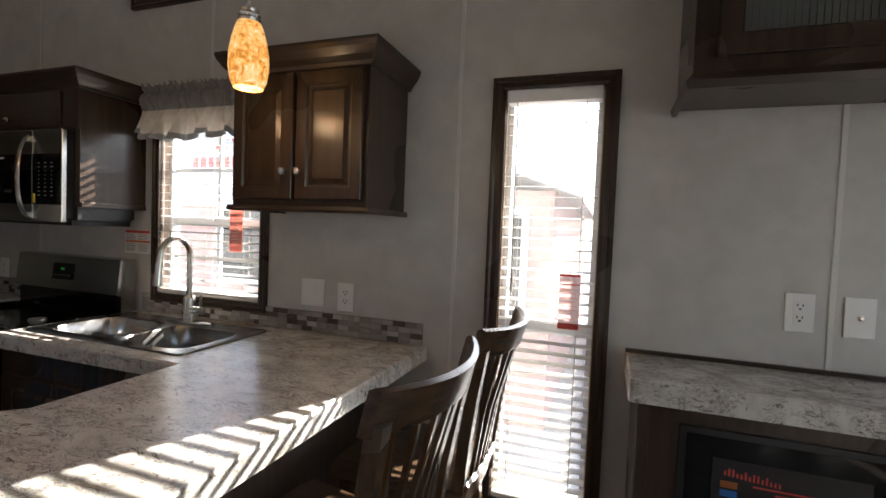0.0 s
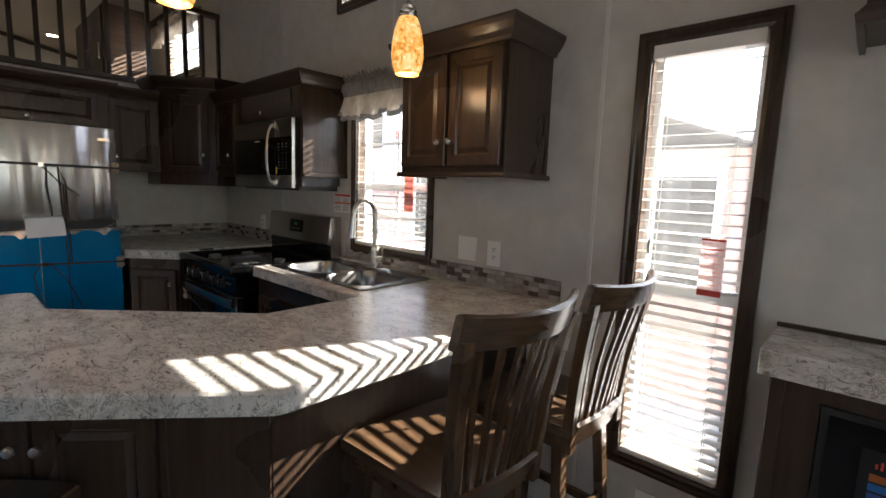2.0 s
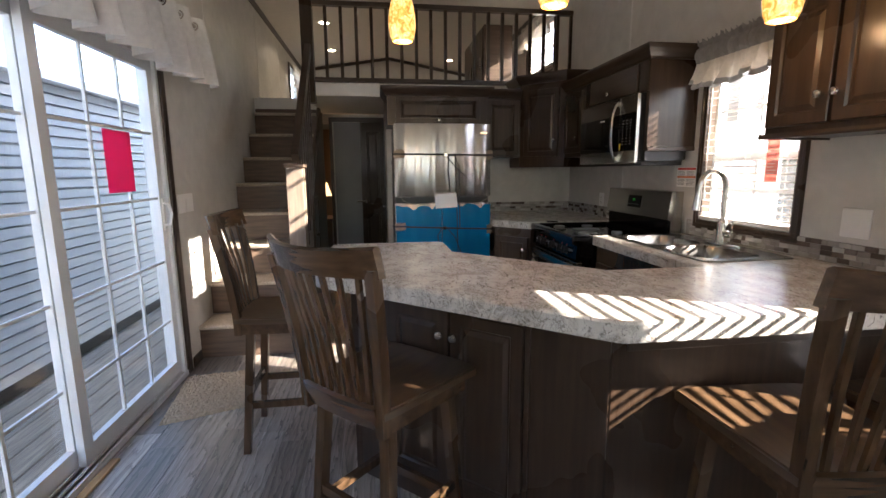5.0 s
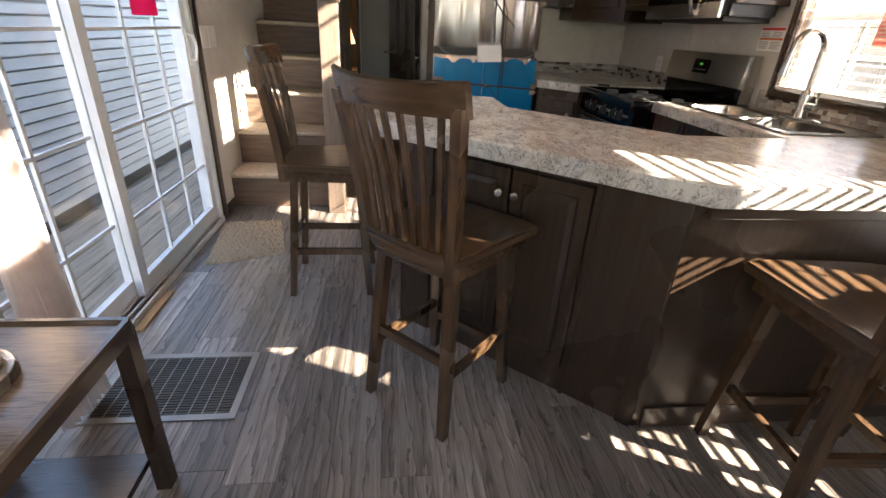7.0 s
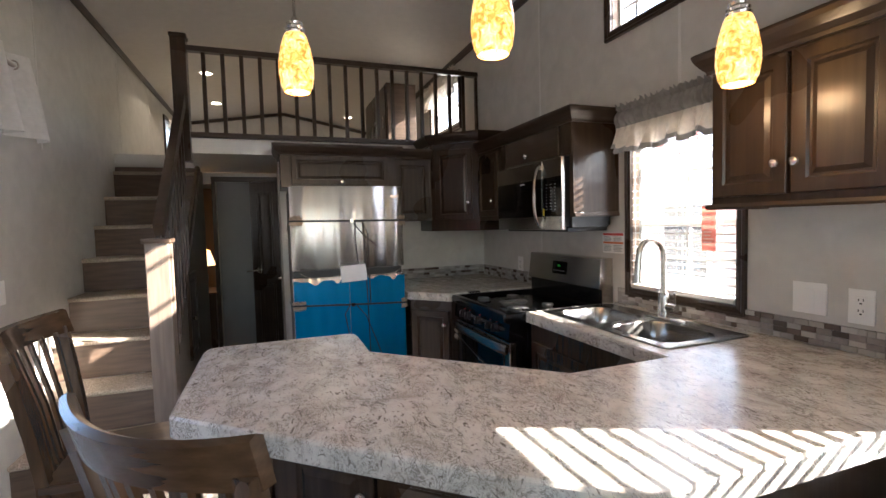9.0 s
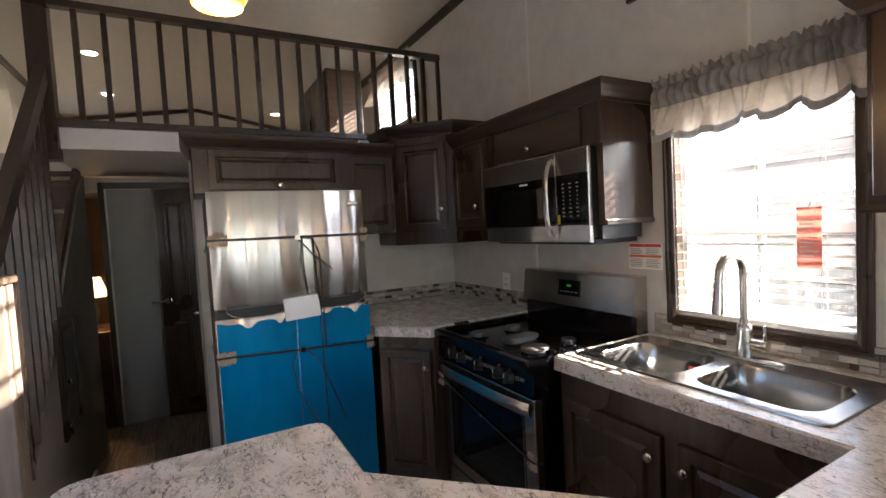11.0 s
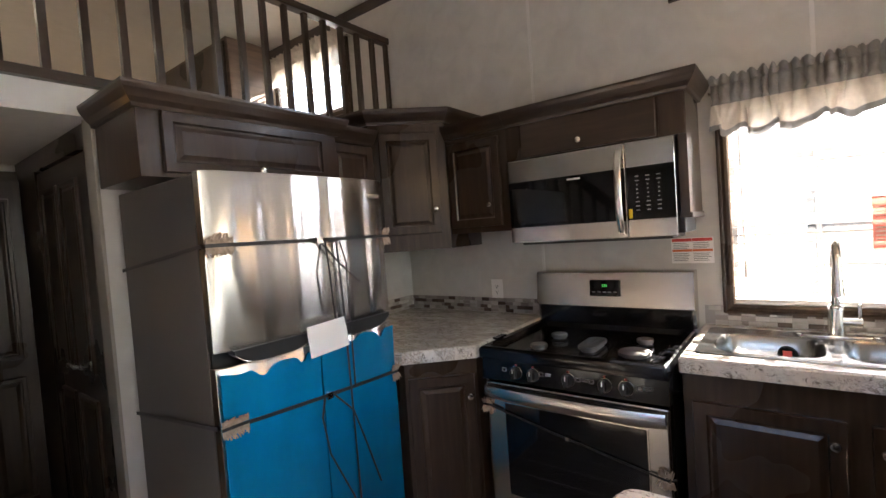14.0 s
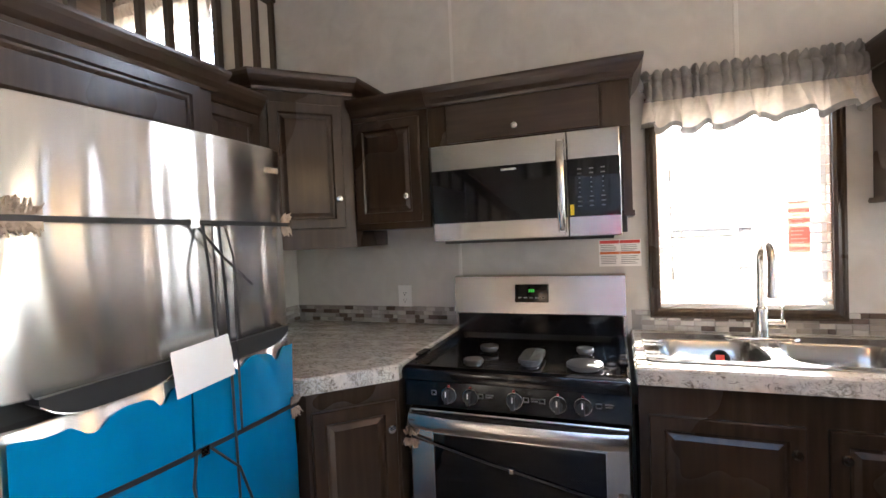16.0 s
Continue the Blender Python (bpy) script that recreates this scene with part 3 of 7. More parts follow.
# seam covers between the wall panels
for x in (-2.735, -1.535, -0.335, 0.845):
    z0 = 1.0 if -1.9 < x < -0.4 or x < -2 else 0.1
    for a, b in ([(1.86, EAVE_N - 0.055)] if x == -1.535 else [(0.98, EAVE_N - 0.055)] if x < -2 else [(0.99, EAVE_N - 0.055)] if x > 0.5 else [(0.07, EAVE_N - 0.055)]):
        setting("trim_seam", box(x - 0.008, x + 0.008, YN - 0.004, YN + 0.001, a, b, 0.0015, 1), M_SEAM, "thin pale seam cover strip")
for x in (-6.2, -5.0, -3.35, 0.2):
    setting("trim_seam", box(x - 0.008, x + 0.008, YS - 0.001, YS + 0.004, 1.9, EAVE_S - 0.045, 0.0015, 1), M_SEAM, "thin pale seam cover strip")
setting("baseboard_north", box(-0.42, 0.30, YN - 0.012, YN, 0, 0.07, 0.003), M_WOODX, "dark wood baseboard")
setting("baseboard_south", box(-2.70, -2.56, YS, YS + 0.012, 0, 0.07, 0.003), M_WOODX, "dark wood baseboard")


# ---- windows ----
M_JAMB = mat("tan_jamb", (0.42, 0.31, 0.23), 0.5, var=0.1)


def window(name, op, yw, inward, label, casing=0.048, mid=True, muntins=(0, 0), depth=0.1, material=None):
    """A sash window in a wall on y: casing, vinyl frame, sash rail, panes. inward is the sign of the room's side."""
    x0, x1, z0, z1 = op
    w = tagged(new(name), label, "window", kind="structure")
    w.matrix_basis = pose((x0 + x1) / 2, yw, z0)
    c = casing
    prof = [(0, 0), (0, 0.016), (0.012, 0.02), (c * 0.6, 0.016), (c * 0.75, 0.022), (c, 0.02), (c, 0)]
    # casing sides, head and stool, with mitred corners
    ring = [(x0, z0), (x1, z0), (x1, z1), (x0, z1)]
    sgn = [(-1, -1), (1, -1), (1, 1), (-1, 1)]
    for k, nm in enumerate(("sill", "casing", "casing", "casing")):
        bm = bmesh.new()
        rows = []
        for j in (k, (k + 1) % 4):
            rows.append([(ring[j][0] + sgn[j][0] * o, yw + inward * d, ring[j][1] + sgn[j][1] * o) for o, d in prof])
        vv = loops(bm, rows, True)
        bm.faces.new(vv[0])
        bm.faces.new(vv[1][::-1])
        bmesh.ops.recalc_face_normals(bm, faces=bm.faces)
        part("window_" + nm, bm, material or M_WOOD, w)
    for xa, xb in ((x0, x0 + 0.004), (x1 - 0.004, x1)):
        part("jamb_liner", box(xa, xb, min(yw, yw - inward * 0.04), max(yw, yw - inward * 0.04), z0, z1), M_JAMB, w, "tan jamb liner")
    yo = yw - inward * (depth - 0.035)
    bm = bmesh.new()
    fw = 0.022
    for a in ((x0, x0 + fw, z0, z1), (x1 - fw, x1, z0, z1), (x0 + fw, x1 - fw, z0, z0 + fw), (x0 + fw, x1 - fw, z1 - fw, z1)):
        bxm(bm, a[0], a[1], yo - 0.025, yo + 0.025, a[2], a[3])
    part("window_frame", bm, M_VINYL, w, "white vinyl frame")
    zm = (z0 + z1) / 2 if mid is True else mid
    if mid:
        part("sash_rail", box(x0 + fw, x1 - fw, yo - 0.02, yo + 0.02, zm - 0.02, zm + 0.02, 0.003), M_VINYL, w, "white vinyl meeting rail")
    cells = [(z0 + fw, zm - 0.02), (zm + 0.02, z1 - fw)] if mid else [(z0 + fw, z1 - fw)]
    for a, b in cells:
        p = part("pane", box(x0 + fw, x1 - fw, yo - 0.003, yo + 0.003, a, b), M_VEILED if yw > 0 else M_PANE, w)
        p.visible_shadow = False
        bm = bmesh.new()
        if muntins is None:
            for xm in (x0 + fw + 0.1, x1 - fw - 0.1):
                bxm(bm, xm - 0.007, xm + 0.007, yo - 0.009, yo + 0.009, a, b)
            for zz in (a + 0.1, b - 0.1):
                bxm(bm, x0 + fw, x1 - fw, yo - 0.008, yo + 0.008, zz - 0.007, zz + 0.007)
        nu, nw = muntins or (0, 0)
        for i in range(1, nu + 1):
            xm = x0 + fw + (x1 - x0 - 2 * fw) * i / (nu + 1)
            bxm(bm, xm - 0.008, xm + 0.008, yo - 0.009, yo + 0.009, a, b)
        for i in range(1, nw + 1):
            zz = a + (b - a) * i / (nw + 1)
            bxm(bm, x0 + fw, x1 - fw, yo - 0.008, yo + 0.008, zz - 0.008, zz + 0.008)
        if bm.verts:
            part("muntin", bm, M_VINYL, w)
        else:
            bm.free()
    return w


window("window_1", OPEN_TALL, YN, -1, "tall narrow window in a dark wood casing", muntins=(0, 0), mid=1.03)
window("window_2", OPEN_KIT, YN, -1, "kitchen window over the sink in dark casing", casing=0.04, muntins=(1, 1), mid=1.36)
window("window_3", OPEN_TRAN, YN, -1, "high transom window in dark casing", mid=None, muntins=None)
window("window_4", OPEN_LOFT, YN, -1, "loft window in dark casing", mid=None, muntins=(1, 1))
window("window_5", OPEN_TRAN2, YN, -1, "high transom window in dark casing", mid=None, muntins=None)
window("window_6", OPEN_STAIRWIN, YS, 1, "small loft window beside the stair head", mid=None, muntins=(1, 1))


def blind(name, op, y, label, tilt=8.0, pitch=0.037, drop=0.0, head=0.06):
    """A slatted blind hung in a window opening, with ladder cords, headrail and bottom rail."""
    x0, x1, z0, z1 = op[0] + 0.006, op[1] - 0.006, op[2] + 0.006 + drop, op[3]
    b = thing(name, ((x0 + x1) / 2, y, z0), label, "blind")
    part("headrail", box(x0, x1, y - 0.028, y + 0.028, z1 - head, z1, 0.004), M_WHITE, b)
    part("bottom_rail", box(x0, x1, y - 0.026, y + 0.026, z0, z0 + 0.018, 0.004), M_SLAT, b)
    n = int((z1 - head - z0 - 0.03) / pitch)
    me = None
    for k in range(n):
        z = z0 + 0.035 + k * pitch
        if me is None:
            bm = bmesh.new()
            w = (x1 - x0) / 2
            rows = [[(sx * w, 0.0185 * math.cos(a) * s, 0.0025 * (1 - s * s) + t) for s in (-1, -0.5, 0, 0.5, 1)] for sx, a, t in ((-1, 0, 0), (1, 0, 0))]
            vv = loops(bm, rows, False)
            bmesh.ops.solidify(bm, geom=bm.faces[:], thickness=0.0018)
            bm.transform(pose(0, 0, 0, tilt, 0, 0))
            o = part("slat", bm, M_SLAT, b, local=True)
            me = o.data
        else:
            o = new("slat", me)
            o.parent = b
        o.location = (0, 0, z - z0)
        o.rotation_euler = (radians(random.uniform(-1.6, 1.6)), radians(random.uniform(-0.12, 0.12)), 0)
    for f in ((0.16, 0.84) if x1 - x0 < 0.5 else (0.14, 0.5, 0.86)):
        xc = x0 + (x1 - x0) * f
        bm = bmesh.new()
        for dy in (-0.018, 0.018):
            tube(bm, [(xc, y + dy, z0 + 0.01), (xc, y + dy, z1 - head)], 0.0011, 5)
        part("ladder_cord", bm, M_SLAT, b)
    bm = bmesh.new()
    tube(bm, [(x0 + 0.04, y - 0.032, z1 - head), (x0 + 0.045, y - 0.034, z1 - head - 0.62)], 0.0025, 6)
    tube(bm, [(x0 + 0.045, y - 0.034, z1 - head - 0.62), (x0 + 0.045, y - 0.034, z1 - head - 0.67)], 0.006, 8)
    part("tilt_wand", bm, M_WHITE, b)
    return b


blind("window_blind", OPEN_TALL, YN + 0.005, "white slatted blind lowered in the tall window", head=0.045)
blind("window_blind", OPEN_KIT, YN + 0.005, "white slatted blind lowered in the kitchen window")
blind("window_blind", OPEN_LOFT, YN + 0.005, "white slatted blind in the loft window")


def hang_tag(x0, x1, z0, z1, y, label, pale=False):
    t = thing("warning_tag", ((x0 + x1) / 2, y, z0), label, "tag")
    part("card", box(x0, x1, y - 0.001, y + 0.001, z0, z1), M_TAGPALE if pale else M_TAGRED, t)
    if pale:
        for za, zb in ((z0, z0 + 0.02), (z1 - 0.008, z1), (z1 - 0.036, z1 - 0.033)):
            part("red_band", box(x0, x1, y - 0.0022, y - 0.0012, za, zb), M_RED, t)
    bm = bmesh.new()
    w, h = x1 - x0, z1 - z0
    for k in range(9):
        zz = z1 - h * (0.2 + 0.075 * k)
        bxm(bm, x0 + w * 0.12, x1 - w * (0.12 + 0.25 * random.random()), y - 0.002, y - 0.0012, zz - h * (0.006 if pale else 0.012), zz + h * (0.006 if pale else 0.012))
    part("print", bm, M_TAGRED if pale else M_PAPER, t)
    bm = bmesh.new()
    tube(bm, [((x0 + x1) / 2, y, z1), ((x0 + x1) / 2, y + 0.012, z1 + 0.02)], 0.002, 6)
    part("tie", bm, M_WHITE, t)


hang_tag(0.061, 0.131, 1.045, 1.234, YN - 0.034, "red and white warning tag hung on the blind", True)
hang_tag(-1.385, -1.315, 1.235, 1.435, YN - 0.032, "red warning tag hung on the kitchen blind")


# ---- sliding glass door ----
def slider():
    d = tagged(new("door_1"), "white vinyl sliding glass door with grille bars", "door", kind="structure")
    d.matrix_basis = pose(-1.4, YS, 0)
    x0, x1, z0, z1 = OPEN_SLIDE
    bm = bmesh.new()
    for a in ((x0, x0 + 0.03, z0, z1), (x1 - 0.03, x1, z0, z1), (x0 + 0.03, x1 - 0.03, z1 - 0.035, z1)):
        bxm(bm, a[0], a[1], YS - 0.1, YS + 0.005, a[2], a[3])
    part("door_frame", bm, M_VINYL, d)
    bm = bmesh.new()
    bxm(bm, x0, x1, YS - 0.1, YS + 0.012, 0.0, 0.03)
    for yy in (-0.02, -0.055, -0.085):
        bxm(bm, x0 + 0.03, x1 - 0.03, YS + yy, YS + yy + 0.008, 0.03, 0.042)
    part("track", bm, M_VINYL, d, "white vinyl threshold track")
    for a, b, y in ((x0 + 0.03, -1.415, YS - 0.03), (-1.475, x1 - 0.03, YS - 0.068)):
        p = part("sash", (lambda bm: ([bxm(bm, *q) for q in (
            (a, a + 0.062, y - 0.016, y + 0.016, 0.045, z1 - 0.037), (b - 0.062, b, y - 0.016, y + 0.016, 0.045, z1 - 0.037),
            (a + 0.062, b - 0.062, y - 0.016, y + 0.016, 0.045, 0.125), (a + 0.062, b - 0.062, y - 0.016, y + 0.016, z1 - 0.1, z1 - 0.037))], bm)[1])(bmesh.new()), M_VINYL, d)
        g = part("pane", box(a + 0.062, b - 0.062, y - 0.004, y + 0.004, 0.125, z1 - 0.1), M_PANE, p)
        g.visible_shadow = False
        bm = bmesh.new()
        for i in (1, 2):
            xm = a + 0.062 + (b - a - 0.124) * i / 3
            bxm(bm, xm - 0.007, xm + 0.007, y - 0.0065, y + 0.0065, 0.125, z1 - 0.1)
        for zz in (0.393, 0.765, 1.147, 1.52):
            bxm(bm, a + 0.062, b - 0.062, y - 0.006, y + 0.006, zz - 0.007, zz + 0.007)
        part("grille", bm, M_VINYL, p)
    bm = bmesh.new()
    xh = x0 + 0.06
    tube(bm, [(xh, YS - 0.014, 0.98), (xh, YS + 0.02, 0.99), (xh, YS + 0.03, 1.05), (xh, YS + 0.02, 1.11), (xh, YS - 0.014, 1.12)], 0.009, 8)
    bxm(bm, xh - 0.014, xh + 0.014, YS - 0.014, YS - 0.006, 0.955, 1.145)
    part("handle", bm, M_WHITE, d, "white plastic pull handle", smooth=True)
    return d


slider()
for a in ((OPEN_SLIDE[0] - 0.06, OPEN_SLIDE[0], 0, 2.03), (OPEN_SLIDE[1], OPEN_SLIDE[1] + 0.06, 0, 2.03), (OPEN_SLIDE[0], OPEN_SLIDE[1], 1.97, 2.03)):
    setting("trim_slider", box(a[0], a[1], YS, YS + 0.018, a[2], a[3], 0.003), M_WOOD, "dark wood casing of the sliding door")
p = thing("paper_notice", (-2.0, YS - 0.01, 1.2), "bright pink paper notice taped on the glass", "notice")
part("sheet", box(-2.092, -1.840, YS - 0.0135, YS - 0.0125, 1.20, 1.505), M_PINK, p)
p = thing("wood_strip", (-1.36, -1.12, 0.0), "loose pale pine strip lying by the door track", "wood strip")
part("strip", box(-1.52, -1.20, -1.135, -1.10, 0.001, 0.012, 0.002), M_TRIMSTRIP, p)

# ---- counters and the bar ----
BAR = [(-0.432, YN), (-1.96, YN), (-1.96, 1.355), (-1.045, 1.37), (-1.045, 0.975), (-1.565, 0.452), (-1.893, 0.452), (-1.90, -0.145), (-1.18, -0.145), (-0.442, 0.702)]
bar_out = rounded(BAR, [0, 0, 0.01, 0, 0, 0, 0.05, 0.07, 0.05, 0.05])
SINK = (-1.925, -1.105, 1.43, 1.865)
hole = [Vector(p) for p in ((SINK[0] + 0.02, SINK[2] + 0.02), (SINK[1] - 0.02, SINK[2] + 0.02), (SINK[1] - 0.02, SINK[3] - 0.02), (SINK[0] + 0.02, SINK[3] - 0.02))]
c = thing("bar_counter", (-1.0, 0.9, 0.86), "marbled beige and grey laminate bar worktop", "counter")
part("worktop", slab(bar_out[::1], 0.86, 0.915, [hole]), M_LAM, c)
EDGE = [(0, 0.8605), (0.0014, 0.8605), (0.0014, 0.9085), (0, 0.9085)]
part("edge_band", sweep(bar_out[1:] + [bar_out[0]], EDGE), M_LAM, c)
c = thing("corner_counter", (-3.2, 1.5, 0.86), "marbled beige laminate corner worktop beside the stove", "counter")
part("worktop", slab([(-2.737, YN), (-3.72, YN), (-3.72, 1.005), (-2.97, 1.005), (-2.737, 1.225)], 0.86, 0.915), M_LAM, c)
part("edge_band", sweep([(-3.72, 1.005), (-2.97, 1.005), (-2.737, 1.225)], EDGE), M_LAM, c)

# bar body
b = thing("bar_cabinet", (-1.0, 0.5, 0), "dark stained wood bar cabinet with raised-panel doors", "cabinet")
B0, B1 = Vector((-0.587, 0.761)), Vector((-1.283, 0.005))
BASE = [(-0.587, 1.94), (-1.02, 1.94), (-1.02, 1.0), (-1.545, 0.47), (-1.86, 0.47), (-1.86, -0.02), (-1.283, -0.02), (B1.x, B1.y), (B0.x, B0.y)]
part("body", slab(BASE, 0.0, 0.858, ease=0.001), M_WOOD, b)
d = (B1 - B0).normalized()
n = Vector((-d.y, d.x))
n = n if n.x > 0 else -n
rz = math.degrees(math.atan2(n.y, n.x)) + 90
for s0, s1, kx in ((0.845, 0.565, 0.255), (0.555, 0.275, 0.025)):
    p0 = B0 + d * s0 + n * 0.001
    door_on(b, pose(p0.x, p0.y, 0.12, 0, 0, rz), 0.28, 0.685, (kx, 0.60))
for s, w in ((0.03, 0.05), (0.262, 0.016), (0.95, 0.10)):
    bm = bmesh.new()
    q = B0 + d * s + n * 0.004
    bar(bm, (q.x, q.y, 0), (q.x, q.y, 0.856), w, 0.012, up=(n.x, n.y, 0))
    part("corner_stile", bm, M_WOOD, b)
part("apron", box(-0.586, -0.572, 0.80, 1.94, 0.78, 0.857, 0.003), M_WOODX, b)
part("kick_board", box(-0.586, -0.575, 0.79, 1.94, 0, 0.09, 0.002), M_WOODX, b)

# sink cabinet
def base_unit(name, x0, x1, yf, label):
    t = thing(name, ((x0 + x1) / 2, 1.65, 0), label, "cabinet")
    part("front_frame", box(x0, x1, yf, 1.42, 0.09, 0.858), M_WOOD, t)
    part("plinth", box(x0, x1, yf + 0.06, 1.9, 0.0, 0.09), M_WOOD, t)
    part("body", box(x0, x1, 1.42, 1.9, 0.09, 0.60), M_WOOD, t)
    return t


t = base_unit("sink_cabinet", -1.955, -1.035, 1.385, "dark stained wood sink cabinet with raised-panel doors")
door_on(t, pose(-1.925, 1.385, 0.13), 0.415, 0.63, (0.385, 0.56))
door_on(t, pose(-1.455, 1.385, 0.13), 0.385, 0.63, (0.03, 0.56))
t = thing("corner_base_cabinet", (-3.2, 1.4, 0), "dark stained wood corner base cabinet", "cabinet")
part("body", slab([(-2.75, 1.94), (-3.71, 1.94), (-3.71, 1.03), (-2.985, 1.03), (-2.75, 1.245)], 0.0, 0.858, ease=0.001), M_WOOD, t)
q0, q1 = Vector((-2.985, 1.03)), Vector((-2.75, 1.245))
dd = (q1 - q0).normalized()
p0 = q0 + dd * 0.015 + Vector((dd.y, -dd.x)) * 0.001
door_on(t, pose(p0.x, p0.y, 0.13, 0, 0, math.degrees(math.atan2(dd.y, dd.x))), 0.288, 0.66, (0.262, 0.57))


# ---- sink and tap ----
def rrect(x0, x1, y0, y1, r, z, n=5):
    return [(*p, z) for p in rounded([(x0, y0), (x1, y0), (x1, y1), (x0, y1)], r, n)]


s = thing("kitchen_sink", (-1.5, 1.65, 0.75), "double-bowl stainless steel drop-in sink", "sink")
bm = bmesh.new()
zt = 0.921
bowls = ((-1.875, -1.545), (-1.495, -1.155))
vo = loops(bm, [rrect(*SINK, 0.03, 0.9155), rrect(SINK[0] + 0.002, SINK[1] - 0.002, SINK[2] + 0.002, SINK[3] - 0.002, 0.03, zt), rrect(SINK[0] + 0.014, SINK[1] - 0.014, SINK[2] + 0.014, SINK[3] - 0.014, 0.025, zt - 0.002)])
rims = []
for a, b2 in bowls:
    y0, y1 = 1.475, 1.775
    rows = [rrect(a, b2, y0, y1, 0.085, zt - 0.002), rrect(a + 0.006, b2 - 0.006, y0 + 0.006, y1 - 0.006, 0.08, zt - 0.010),
            rrect(a + 0.014, b2 - 0.014, y0 + 0.014, y1 - 0.014, 0.075, 0.80), rrect(a + 0.05, b2 - 0.05, y0 + 0.05, y1 - 0.05, 0.05, 0.765), rrect(a + 0.13, b2 - 0.13, y0 + 0.12, y1 - 0.12, 0.015, 0.76)]
    vv = loops(bm, rows)
    bm.faces.new(vv[-1])
    rims.append(vv[0])
fill(bm, [vo[-1]] + rims)
bmesh.ops.recalc_face_normals(bm, faces=bm.faces)
part("basin", bm, M_SINK, s, smooth=True)
bm = bmesh.new()
for a, b2 in bowls:
    q = lathe([(0.0, 0.7605), (0.028, 0.7605), (0.040, 0.7625), (0.044, 0.764)], 20, ((a + b2) / 2, 1.625, 0), False)
    tmp = bpy.data.meshes.new("drain_ring")
    q.to_mesh(tmp)
    q.free()
    bm.from_mesh(tmp)
part("drain", bm, M_CHROME, s)
st = part("sticker", lathe([(0.032, 0), (0.032, 0.0006)], 24), M_BLACK, s, "round black and red sticker", local=True)
st.matrix_basis = Matrix.Translation((-0.155, 0.106, 0.105)) @ pose(0, 0, 0, 86, 0, 0)
st2 = part("sticker_square", box(-0.014, 0.014, -0.012, 0.012, 0.0006, 0.0012), M_RED, s, local=True)
st2.matrix_basis = st.matrix_basis

f = thing("kitchen_tap", (-1.505, 1.825, 0.92), "brushed nickel pull-down gooseneck kitchen tap", "tap")
FX, FY = -1.505, 1.825
part("deck_plate", (lambda bm: (bm.transform(Matrix.Translation((FX, FY, 0.92)) @ Matrix.Diagonal((1, 0.24, 1, 1))), bm)[1])(lathe([(0.125, 0), (0.125, 0.004), (0.118, 0.007)], 32)), M_CHROME, f, smooth=True)
part("body", lathe([(0.027, 0.005), (0.026, 0.02), (0.0245, 0.10), (0.0225, 0.115), (0.0165, 0.122)], 20, (FX, FY, 0.92)), M_CHROME, f, smooth=True)
bm = bmesh.new()
pts = [(FX, FY, 1.03), (FX, FY, 1.20)] + [(FX, FY - 0.072 + 0.072 * math.cos(a), 1.215 + 0.072 * math.sin(a)) for a in [math.pi * k / 10 for k in range(11)]]
pts += [(FX, FY - 0.147, 1.19)]
tube(bm, pts, 0.0135, 14)
part("spout", bm, M_CHROME, f, smooth=True)
bm = bmesh.new()
tube(bm, [(FX, FY - 0.147, 1.195), (FX, FY - 0.149, 1.16), (FX, FY - 0.153, 1.12), (FX, FY - 0.155, 1.095)], [0.0155, 0.016, 0.0185, 0.0195], 16)
part("spray_head", bm, M_CHROME, f, smooth=True)
bm = bmesh.new()
tube(bm, [(FX + 0.02, FY, 0.975), (FX + 0.075, FY, 0.975)], 0.017, 14)
tube(bm, [(FX + 0.066, FY, 0.985), (FX + 0.068, FY - 0.005, 1.045)], 0.0055, 10)
part("lever", bm, M_CHROME, f, smooth=True)


# ---- mosaic splashback ----
def splashback(name, p0, p1, inward, z0=0.916, rows=4, label="strip of grey and brown glass mosaic tiles"):
    """Rows of staggered small tiles along a wall from p0 to p1."""
    p0, p1 = Vector(p0), Vector(p1)
    t = thing(name, (*((p0 + p1) / 2), z0), label, "splashback")
    way = (p1 - p0).normalized()
    length = (p1 - p0).length
    ang = math.degrees(math.atan2(way.y, way.x))
    back = bmesh.new()
    bxm(back, 0, length, 0, 0.004, z0, z0 + 0.085)
    side = 1 if way.cross(Vector((inward[0], inward[1]))) > 0 else -1
    back.transform(Matrix.Translation((*p0, 0)) @ pose(0, 0, 0, 0, 0, ang) @ Matrix.Diagonal((1, side, 1, 1)))
    bmesh.ops.recalc_face_normals(back, faces=back.faces)
    part("grout_bed", back, M_GROUT, t)
    return t, p0, way, length, ang, side, z0


SPLASH = [splashback("splashback", (-0.45, YN), (-1.955, YN), (0, -1)), splashback("splashback", (-2.74, YN), (-3.715, YN), (0, -1)), splashback("splashback", (-3.72, YN - 0.01), (-3.72, 1.02), (1, 0))]

# ---- wall cabinets ----
def crown(t, path, z, name="crown"):
    part(name, sweep(path, [(o, z + h) for o, h in CROWN]), M_WOODX, t)


def lip(t, path, z):
    part("bottom_rail", sweep(path, [(0, z), (0.012, z), (0.016, z + 0.008), (0.012, z + 0.02), (0, z + 0.02)]), M_WOODX, t)


